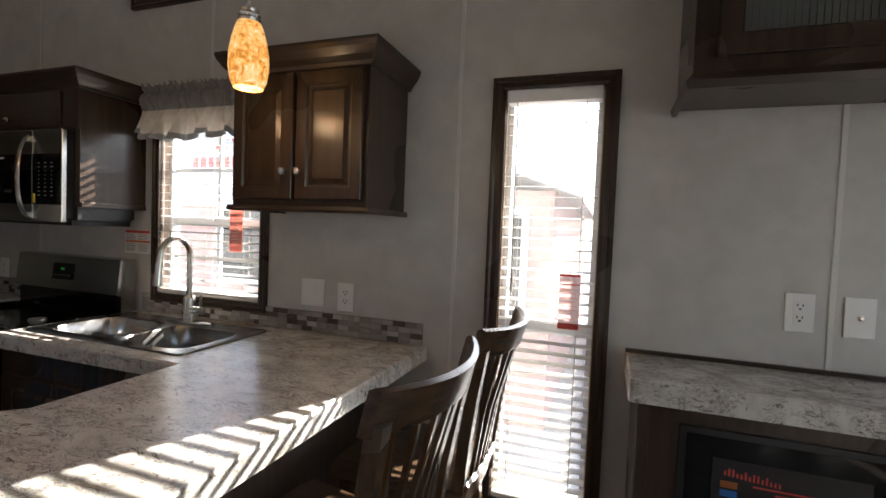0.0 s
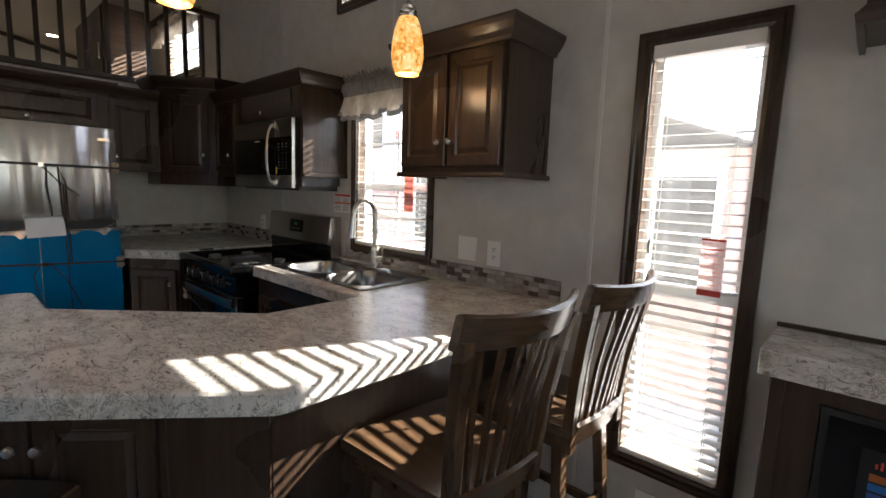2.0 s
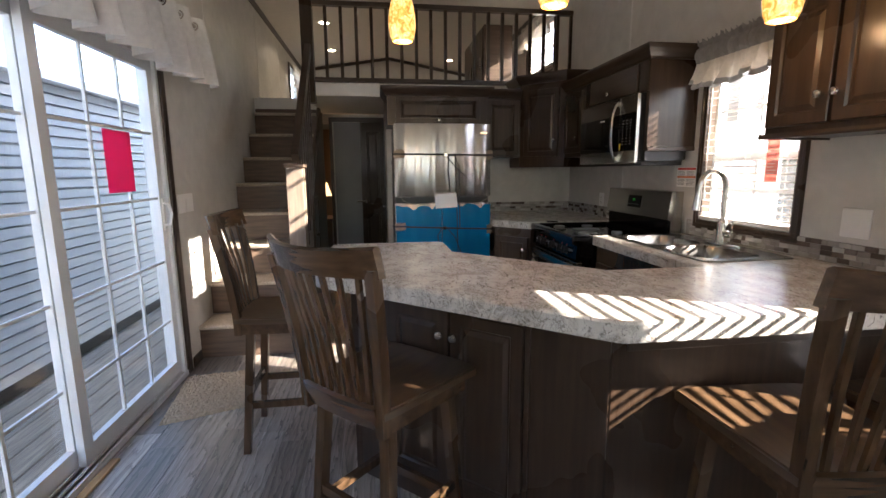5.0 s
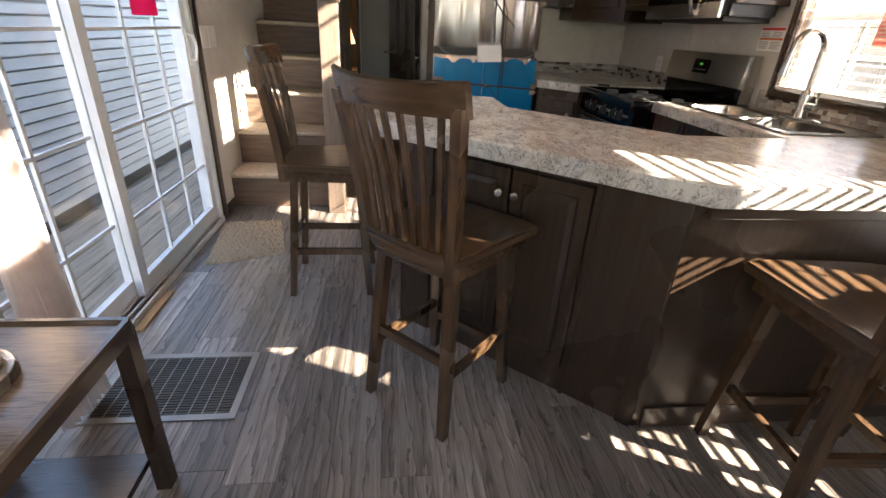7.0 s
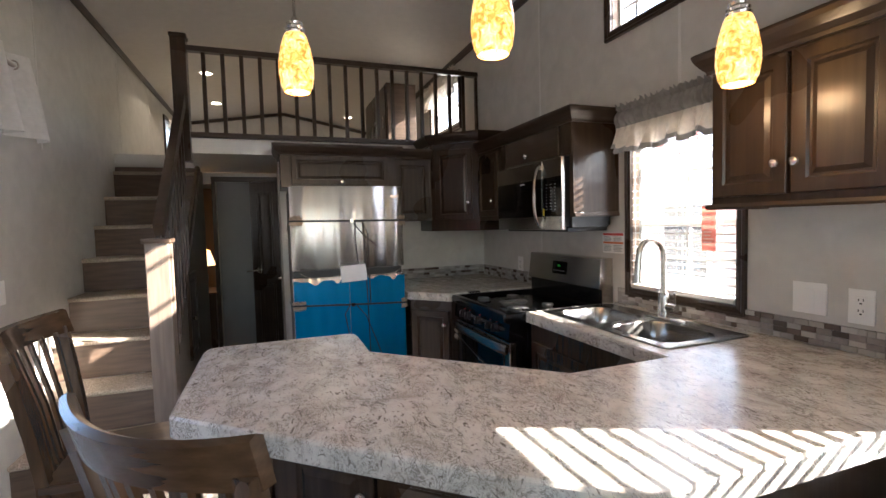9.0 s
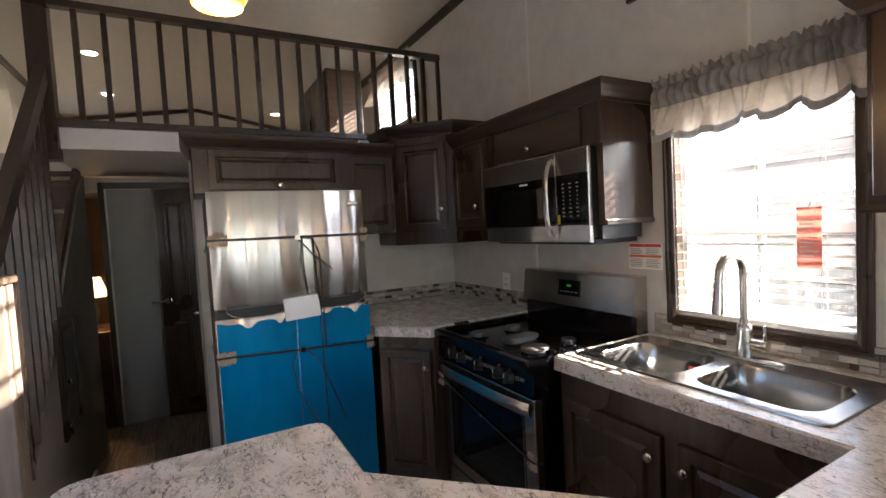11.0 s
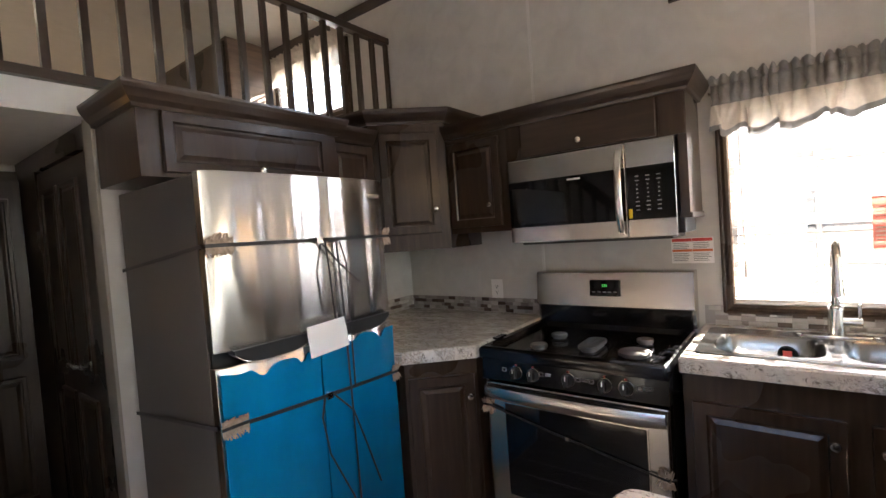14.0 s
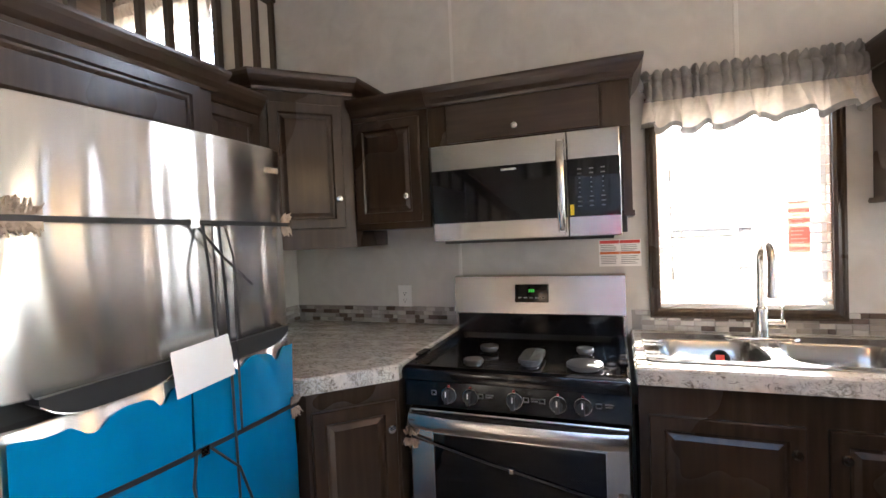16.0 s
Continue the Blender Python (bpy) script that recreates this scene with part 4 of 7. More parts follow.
t = thing("wall_cabinet", (-0.83, 1.8, 1.42), "dark stained wood two-door wall cabinet with crown moulding", "cabinet")
part("body", box(-1.11, -0.55, 1.65, YN - 0.001, 1.42, 1.905, 0.002), M_WOOD, t)
for x, kx in ((-1.095, 0.235), (-0.822, 0.022)):
    door_on(t, pose(x, 1.65, 1.455), 0.258, 0.435, (kx, 0.095))
crown(t, [(-1.11, YN - 0.001), (-1.11, 1.65), (-0.55, 1.65), (-0.55, YN - 0.001)], 1.90)
lip(t, [(-1.11, YN - 0.001), (-1.11, 1.65), (-0.55, 1.65), (-0.55, YN - 0.001)], 1.412)

t = thing("microwave_cabinet", (-2.35, 1.8, 1.74), "dark stained wood cabinet over the microwave", "cabinet")
bm = bmesh.new()
bxm(bm, -2.755, -1.945, 1.65, YN - 0.001, 1.742, 1.915)
bxm(bm, -1.978, -1.945, 1.652, YN - 0.001, 1.415, 1.742)
part("body", bm, M_WOOD, t)
fd = part("flap_door", box(-2.665, -2.055, 1.632, 1.65, 1.748, 1.905, 0.003), M_WOODX, t)
knob(fd, pose(-2.372, 1.632, 1.785))
part("stile", box(-2.045, -1.947, 1.643, 1.65, 1.742, 1.912, 0.002), M_WOOD, t)
part("stile", box(-2.753, -2.675, 1.643, 1.65, 1.742, 1.912, 0.002), M_WOOD, t)
part("side_foot", box(-1.983, -1.937, 1.655, YN - 0.002, 1.405, 1.428, 0.003), M_WOODX, t)
crown(t, [(-2.755, 1.65), (-1.945, 1.65), (-1.945, YN - 0.001)], 1.912)

t = thing("wall_cabinet", (-2.95, 1.8, 1.4), "dark stained wood single-door wall cabinet", "cabinet")
part("body", box(-3.13, -2.757, 1.65, YN - 0.001, 1.40, 1.915, 0.002), M_WOOD, t)
door_on(t, pose(-3.115, 1.65, 1.43), 0.32, 0.455, (0.262, 0.11))
crown(t, [(-3.13, 1.65), (-2.756, 1.65)], 1.912)

t = thing("corner_wall_cabinet", (-3.4, 1.65, 1.33), "taller dark stained wood diagonal corner wall cabinet", "cabinet")
part("body", slab([(-3.132, YN - 0.001), (-3.719, YN - 0.001), (-3.719, 1.352), (-3.425, 1.352), (-3.132, 1.645)], 1.325, 2.02, ease=0.001), M_WOOD, t)
q0, q1 = Vector((-3.425, 1.352)), Vector((-3.132, 1.645))
dd = (q1 - q0).normalized()
nn = Vector((dd.y, -dd.x))
p0 = q0 + dd * 0.05 + nn * 0.001
door_on(t, pose(p0.x, p0.y, 1.415, 0, 0, 45), 0.315, 0.55, (0.285, 0.13))
crown(t, [(-3.719, 1.352), (-3.425, 1.352), (-3.132, 1.645), (-3.132, YN - 0.001)], 2.015)

t = thing("wall_cabinet", (-3.55, 1.2, 1.41), "dark stained wood wall cabinet beside the refrigerator", "cabinet")
part("body", box(-3.719, -3.40, 1.035, 1.350, 1.41, 1.905, 0.002), M_WOOD, t)
door_on(t, pose(-3.40, 1.045, 1.425, 0, 0, 90), 0.285, 0.465, (0.03, 0.08))
crown(t, [(-3.40, 1.033), (-3.40, 1.350)], 1.90)

t = thing("over_fridge_cabinet", (-3.5, 0.62, 1.67), "dark stained wood cabinet over the refrigerator", "cabinet")
part("body", box(-3.704, -3.32, 0.2, 1.033, 1.672, 1.905, 0.002), M_WOOD, t)
door_on(t, pose(-3.32, 0.272, 1.688, 0, 0, 90), 0.70, 0.21, (0.35, 0.022), stile=0.045)
crown(t, [(-3.704, 0.2), (-3.32, 0.2), (-3.32, 1.033), (-3.40, 1.033)], 1.90)
setting("trim_partition", box(-3.80, -3.705, 0.186, 0.1995, 0, 1.95, 0.003), mat("pale_trim", (0.30, 0.275, 0.24), 0.5), "pale trim on the end of the kitchen partition")


# ---- refrigerator ----
def fridge():
    t = thing("refrigerator", (-3.4, 0.61, 0), "stainless top-freezer refrigerator with blue film, strapped shut", "refrigerator")
    y0, y1 = 0.238, 0.992
    part("body", box(-3.70, -3.095, y0 + 0.004, y1 - 0.004, 0.02, 1.648, 0.006), M_FRSIDE, t, "dark grey textured side panels")
    part("gasket", box(-3.094, -3.084, y0 + 0.01, y1 - 0.01, 0.10, 1.645), M_BLKPLAST, t)

    def door(z0, z1, name):
        bm = bmesh.new()
        rows = []
        for z in (z0, z0 + 0.004, z1 - 0.004, z1):
            e = 0.003 if z in (z0, z1) else 0.0
            row = [(-3.083, y0 + e), ]
            for k in range(17):
                a = k / 16
                bow = 0.012 * (1 - (2 * a - 1) ** 2)
                edge = 0.012 if k in (0, 16) else 0.0
                row.append((-3.036 - edge + bow - e, y0 + e + (y1 - y0 - 2 * e) * a))
            row.append((-3.083, y1 - e))
            rows.append([(x, y, z) for x, y in row])
        vv = loops(bm, rows)
        bm.faces.new(vv[0])
        bm.faces.new(vv[-1])
        bmesh.ops.recalc_face_normals(bm, faces=bm.faces)
        return part(name, bm, M_STEEL, t, smooth=True)

    up = door(1.098, 1.654, "freezer_door")
    low = door(0.09, 1.052, "fridge_door")
    # scooped black grips between the doors
    for a, b in ((y0 + 0.05, 0.575), (0.655, y1 - 0.03)):
        bm = bmesh.new()
        m = 14
        top, bot = [], []
        for k in range(m + 1):
            q = k / m
            yy = a + (b - a) * q
            top.append((yy, 1.099))
            bot.append((yy, 1.087 - 0.036 * (1 - (2 * q - 1) ** 4)))
        va = loops(bm, [[(x, y, z) for y, z in top + bot[::-1]] for x in (-3.018, -3.06)])
        bm.faces.new(va[0])
        bm.faces.new(va[1][::-1])
        bmesh.ops.recalc_face_normals(bm, faces=bm.faces)
        part("grip", bm, M_BLKPLAST, low, "black scooped grip")
        bm = bmesh.new()
        tube(bm, [(-3.016, y, z - 0.002) for y, z in bot], 0.0015, 6)
        part("grip_rim", bm, M_CHROME, low, "bright rim under the grip", smooth=True)
    # protective film with a torn wavy top edge
    for a, b, top in ((y0 + 0.004, 0.60, 1.028), (0.604, y1 - 0.002, 1.040)):
        bm = bmesh.new()
        n = 26
        rows = []
        for j in range(9):
            row = []
            for k in range(n + 1):
                q = k / n
                yy = a + (b - a) * q
                zt = top + 0.005 * math.sin(q * 7 + a * 9) + 0.003 * math.sin(q * 23 + 1.3) - (0.022 * math.sin(math.pi * (q - 0.28) / 0.2) if 0.28 < q < 0.48 else 0) - (0.032 * math.sin(math.pi * (q - 0.72) / 0.14) if 0.72 < q < 0.86 else 0)
                bow = 0.012 * (1 - (2 * (yy - y0) / (y1 - y0) - 1) ** 2)
                zz = 0.095 + (zt - 0.095) * j / 8
                ripple = 0.0022 * math.sin(q * 23 + j * 1.1) if j > 5 else 0.0008 * math.sin(q * 9 + j)
                row.append((-3.0335 + bow + ripple + (0.003 if j == 8 else 0), yy, zz))
            rows.append(row)
        loops(bm, rows, False)
        part("film", bm, M_FILM, low, "blue protective plastic film", smooth=True)
    # hold-down straps, clips and frayed corner guards
    def strap(pts, w=0.012):
        for p, q in zip(pts, pts[1:]):
            bar(bm, p, q, 0.003, w, up=(0, 0, 1))

    for za, zb in ((1.426, 1.418), (0.872, 0.838)):
        bm = bmesh.new()
        strap([(-3.70, y0 - 0.004, za - 0.07), (-3.05, y0 - 0.006, za)])
        m = 8
        strap([(-3.030 + 0.012 * (1 - (2 * k / m - 1) ** 2), y0 - 0.005 + (y1 - y0 + 0.01) * k / m, za + (zb - za) * k / m) for k in range(m + 1)])
        part("strap", bm, M_STRAP, t, "black plastic strapping band")
    bm = bmesh.new()
    for pts in ([(-3.012, 0.705, 1.42), (-3.006, 0.712, 1.2), (-3.01, 0.722, 0.85), (-3.012, 0.735, 0.12)],
                [(-3.012, 0.655, 1.42), (-2.99, 0.648, 1.3), (-2.995, 0.662, 1.13)],
                [(-3.012, 0.63, 1.42), (-2.995, 0.70, 1.33), (-2.992, 0.79, 1.25)],
                [(-3.012, 0.64, 1.42), (-2.985, 0.70, 1.41), (-2.992, 0.73, 1.33), (-3.0, 0.735, 1.1), (-3.006, 0.74, 0.86)],
                [(-3.012, 0.60, 0.855), (-2.98, 0.56, 0.80), (-2.985, 0.585, 0.66), (-2.99, 0.68, 0.46), (-2.995, 0.73, 0.30)],
                [(-3.012, 0.64, 0.855), (-2.98, 0.70, 0.78), (-2.985, 0.76, 0.62), (-2.99, 0.82, 0.45)]):
        c = [Vector(p) for p in pts]
        tube(bm, c, 0.0035, 6)
    part("loose_strap_end", bm, M_STRAP, t)
    for yy, zz in ((0.63, 1.42), (0.62, 0.855)):
        part("clip", box(-3.014, -3.006, yy - 0.012, yy + 0.012, zz - 0.012, zz + 0.012), M_CHROME, t)
    for yy, zz, s in ((y0, 1.426, 1), (y1, 1.418, -1), (y0, 0.872, 1), (y1, 0.838, -1)):
        bm = bmesh.new()
        rnd = random.Random(int(zz * 1000 + yy * 77))
        for half in (1, -1):
            wide = 0.078 if s > 0 else 0.03
            bar(bm, (-3.0235, yy - s * 0.006, zz + half * 0.014), (-3.0235, yy + s * wide, zz + half * 0.014), 0.004, 0.016)
            for k in range(44):
                yb = yy - s * 0.008 + s * rnd.uniform(0, wide + 0.006)
                zb = zz + half * rnd.uniform(0.006, 0.020)
                e = Vector((-3.021 + rnd.uniform(0, 0.010), yb + rnd.uniform(-0.006, 0.006), zb + half * rnd.uniform(0.006, 0.020)))
                bar(bm, (-3.024, yb, zb), e, 0.004, 0.002)
        part("corner_guard", bm, M_CARD, t, "frayed tan cardboard corner guard")
    bm = box(0, 0.172, -0.0015, 0.0015, 0, 0.110)
    bm.transform(pose(-3.0, 0.548, 1.010, 0, 0, 0) @ pose(0, 0, 0, -4, -3, 90))
    part("paper_tag", bm, M_PAPER, t, "blank white paper tag")
    part("badge", box(-3.0245, -3.0225, 0.90, 0.958, 1.575, 1.593, 0.001), M_CHROME, up)
    part("toe_grille", box(-3.07, -3.05, y0 + 0.02, y1 - 0.02, 0.01, 0.085), M_BLKPLAST, t)
    t.location.x += 0.035


fridge()


# ---- stove ----
def stove():
    x0, x1 = -2.733, -1.977
    xc = (x0 + x1) / 2
    t = thing("gas_range", (xc, 1.6, 0), "stainless and black gas range with oven, tied with a strap", "stove")
    part("body", box(x0, x1, 1.315, 1.93, 0.02, 0.875, 0.004), M_BLACK, t)
    # cooktop tray with raised edge
    bm = bmesh.new()
    o, i = rrect(x0 - 0.001, x1 + 0.001, 1.262, 1.86, 0.012, 0.852), rrect(x0 + 0.030, x1 - 0.030, 1.278, 1.83, 0.03, 0.906)
    vv = loops(bm, [o, rrect(x0 - 0.001, x1 + 0.001, 1.240, 1.86, 0.012, 0.862), rrect(x0 - 0.001, x1 + 0.001, 1.236, 1.86, 0.014, 0.890), rrect(x0 + 0.002, x1 - 0.002, 1.240, 1.86, 0.014, 0.902),
                    rrect(x0 + 0.010, x1 - 0.010, 1.250, 1.855, 0.014, 0.908), i, rrect(x0 + 0.045, x1 - 0.045, 1.292, 1.815, 0.03, 0.884)])
    bm.faces.new(vv[-1])
    bmesh.ops.recalc_face_normals(bm, faces=bm.faces)
    part("cooktop", bm, M_BLACK, t, "glossy black enamel cooktop", smooth=True)
    for sx in (x0 + 0.018, x1 - 0.018):
        bm = bmesh.new()
        for k in range(4):
            bxm(bm, sx - 0.014, sx + 0.014, 1.36 + k * 0.022, 1.372 + k * 0.022, 0.912, 0.922)
        part("side_vent", bm, M_BLACK, t)
    # burners
    for bx, by, r in ((-2.50, 1.575, 0.036), (-2.505, 1.37, 0.036), (-2.13, 1.60, 0.032), (-2.12, 1.40, 0.060)):
        b = part("burner", lathe([(r * 0.8, 0.883), (r * 0.8, 0.893), (r * 0.7, 0.895), (r, 0.897), (r, 0.908), (r * 0.93, 0.911)], 28, (bx, by, 0)), M_IRON, t, "grey round burner cap", smooth=True)
        part("burner_ring", lathe([(r * 1.35, 0.883), (r * 1.3, 0.888), (r * 0.82, 0.889)], 24, (bx, by, 0)), M_BLACK, b)
    bm = bmesh.new()
    rows = [rrect(xc + 0.005 - e, xc + 0.085 + e, 1.385 - e, 1.565 + e, 0.038, z) for e, z in ((-0.008, 0.883), (-0.008, 0.893), (0, 0.896), (0, 0.908), (-0.003, 0.911))]
    vv = loops(bm, rows)
    bm.faces.new(vv[-1])
    part("burner", bm, M_IRON, t, "grey oval centre burner cap", smooth=True)
    # control panel, tilted back
    bm = bmesh.new()
    pr = [(1.275, 0.757), (1.262, 0.764), (1.270, 0.851), (1.32, 0.852), (1.32, 0.757)]
    vv = loops(bm, [[(x, y, z) for y, z in pr] for x in (x0, x1)])
    bm.faces.new(vv[0])
    bm.faces.new(vv[1][::-1])
    bmesh.ops.recalc_face_normals(bm, faces=bm.faces)
    part("control_panel", bm, M_BLACK, t, "glossy black control panel")
    for kx in (-2.566, -2.488, -2.337, -2.196, -2.119):
        bm = lathe([(0.0255, 0), (0.0255, 0.004), (0.022, 0.008), (0.0205, 0.020), (0.018, 0.023)], 24)
        bxm(bm, -0.0065, 0.0065, -0.0215, 0.0215, 0.008, 0.036)
        bm.transform(pose(kx, 1.266, 0.807, 86, 0, 0))
        k = part("control_knob", bm, M_BLKPLAST, t, smooth=True)
        bm = box(-0.0022, 0.0022, 0.002, 0.020, 0.036, 0.0366)
        bm.transform(pose(kx, 1.266, 0.807, 86, 0, 0))
        part("pointer", bm, M_WHITE, k, "white pointer line")
        bm = bmesh.new()
        tube(bm, [(0.0268 * math.cos(a), 0.0268 * math.sin(a), 0.002) for a in [2 * math.pi * i / 24 for i in range(25)]], 0.0013, 6)
        bm.transform(pose(kx, 1.266, 0.807, 86, 0, 0))
        part("chrome_ring", bm, M_CHROME, k, "thin chrome ring", smooth=True)
        part("mark", box(kx - 0.003, kx + 0.003, 1.2615, 1.2668, 0.836, 0.841), M_RED, t, "red off mark")
    for kx in (-2.622, -2.452, -2.298, -2.246, -2.072):
        bm = bmesh.new()
        for a, b, c, d in ((-0.009, 0.009, 0.018, 0.0195), (-0.009, 0.009, 0.0045, 0.006), (-0.009, -0.0075, 0.006, 0.018), (0.0075, 0.009, 0.006, 0.018)):
            bxm(bm, kx + a, kx + b, 1.262, 1.2665, 0.805 + c - 0.004, 0.805 + d - 0.004)
        part("burner_symbol", bm, M_GREYINK, t, "small printed burner symbol")
    for kx in (-2.430, -2.278, -2.050):
        for dz, w in ((0.012, 0.026), (0.004, 0.022)):
            part("print_line", box(kx - 0.004, kx - 0.004 + w, 1.2622, 1.2668, 0.805 + dz, 0.808 + dz), M_GREYINK, t)
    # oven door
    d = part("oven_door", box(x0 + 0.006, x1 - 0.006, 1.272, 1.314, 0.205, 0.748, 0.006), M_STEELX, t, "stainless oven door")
    part("oven_window", box(x0 + 0.100, x1 - 0.080, 1.2685, 1.2715, 0.265, 0.665, 0.002), M_BLKGLASS, d, "black glass oven window")
    bm = bmesh.new()
    for k in range(8):
        bxm(bm, x0 + 0.02 + k * 0.09, x0 + 0.085 + k * 0.09, 1.2708, 1.2715, 0.735, 0.739)
    part("vent_slot", bm, M_BLKPLAST, d)
    bm = bmesh.new()
    n = 16
    rows = []
    for k in range(n + 1):
        q = 2 * k / n - 1
        xx = xc + q * 0.365
        yy = 1.238 + 0.022 * q ** 4
        rows.append([(xx, yy + 0.010 * math.cos(a) - 0.004, 0.711 + 0.027 * math.sin(a)) for a in [2 * math.pi * j / 10 for j in range(10)]])
    vv = loops(bm, rows)
    bm.faces.new(vv[0])
    bm.faces.new(vv[-1][::-1])
    for sx in (-0.345, 0.345):
        bxm(bm, xc + sx - 0.012, xc + sx + 0.012, 1.245, 1.272, 0.700, 0.724)
    bmesh.ops.recalc_face_normals(bm, faces=bm.faces)
    part("oven_handle", bm, M_STEELX, d, "bowed stainless handle bar", smooth=True)
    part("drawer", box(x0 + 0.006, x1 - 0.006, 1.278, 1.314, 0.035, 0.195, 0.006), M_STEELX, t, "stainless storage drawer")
    ow0, ow1 = x0 + 0.100, x1 - 0.080
    for q in ((ow0 - 0.004, ow0, 0.262, 0.668), (ow1, ow1 + 0.004, 0.262, 0.668), (ow0, ow1, 0.262, 0.265), (ow0, ow1, 0.665, 0.668)):
        part("window_bead", box(q[0], q[1], 1.2675, 1.2715, q[2], q[3]), M_CHROME, d, "bright bead round the oven window")
    # backguard
    pr = [(1.838, 0.995), (1.858, 1.16), (1.868, 1.165), (1.935, 1.165), (1.935, 0.905), (1.862, 0.905), (1.862, 0.985)]
    bm = bmesh.new()
    vv = loops(bm, [[(x, y, z) for y, z in pr] for x in (x0, x1)])
    bm.faces.new(vv[0])
    bm.faces.new(vv[1][::-1])
    bmesh.ops.recalc_face_normals(bm, faces=bm.faces)
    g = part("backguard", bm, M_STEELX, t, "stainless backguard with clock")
    part("lower_guard", box(x0 + 0.012, x1 - 0.012, 1.852, 1.861, 0.905, 0.993, 0.003), M_BLACK, t, "black enamel splash panel")
    bm = box(-0.075, 0.075, -0.004, 0, -0.04, 0.04, 0.002, 1)
    bm.transform(pose(-2.37, 1.848, 1.085, -6.9, 0, 0))
    c = part("clock_panel", bm, M_BLKGLASS, g, "black clock display")
    bm = bmesh.new()
    for k in range(3):
        bxm(bm, -0.012 + k * 0.009, -0.006 + k * 0.009, -0.0046, -0.0041, 0.006, 0.018)
    bm.transform(pose(-2.37, 1.848, 1.085, -6.9, 0, 0))
    part("digits", bm, M_GREEN, c, "green lit digits")
    bm = bmesh.new()
    for k in range(5):
        bxm(bm, -0.06 + k * 0.026, -0.046 + k * 0.026, -0.0046, -0.0041, -0.022, -0.017)
    bm.transform(pose(-2.37, 1.848, 1.085, -6.9, 0, 0))
    part("button_print", bm, M_GREYINK, c)
    # transport strap and frayed guards
    bm = bmesh.new()
    ps = [(x0 - 0.004, 1.30, 0.655), (x0 + 0.02, 1.262, 0.648), (x0 + 0.3, 1.262, 0.585), (x1 - 0.02, 1.262, 0.50), (x1 + 0.003, 1.30, 0.49)]
    for p, q in zip(ps, ps[1:]):
        bar(bm, p, q, 0.003, 0.007)
    part("strap", bm, M_STRAP, t)
    part("clip", box(xc - 0.008, xc + 0.008, 1.256, 1.262, 0.562, 0.578, 0.002), M_CHROME, t)
    for gx, gz in ((x0 + 0.015, 0.645), (x1 - 0.025, 0.50)):
        bm = bmesh.new()
        rnd = random.Random(int(gz * 999))
        for k in range(60):
            xb, hf = gx + rnd.uniform(-0.024, 0.024), rnd.choice((-1, 1))
            zb = gz + hf * rnd.uniform(0.004, 0.012)
            bar(bm, (xb, 1.264, zb), (xb + rnd.uniform(-0.012, 0.012), 1.258 + rnd.uniform(0, 0.006), zb + hf * rnd.uniform(0.01, 0.028)), 0.006, 0.002)
        part("corner_guard", bm, M_CARD, t, "frayed tan cardboard guard")


stove()


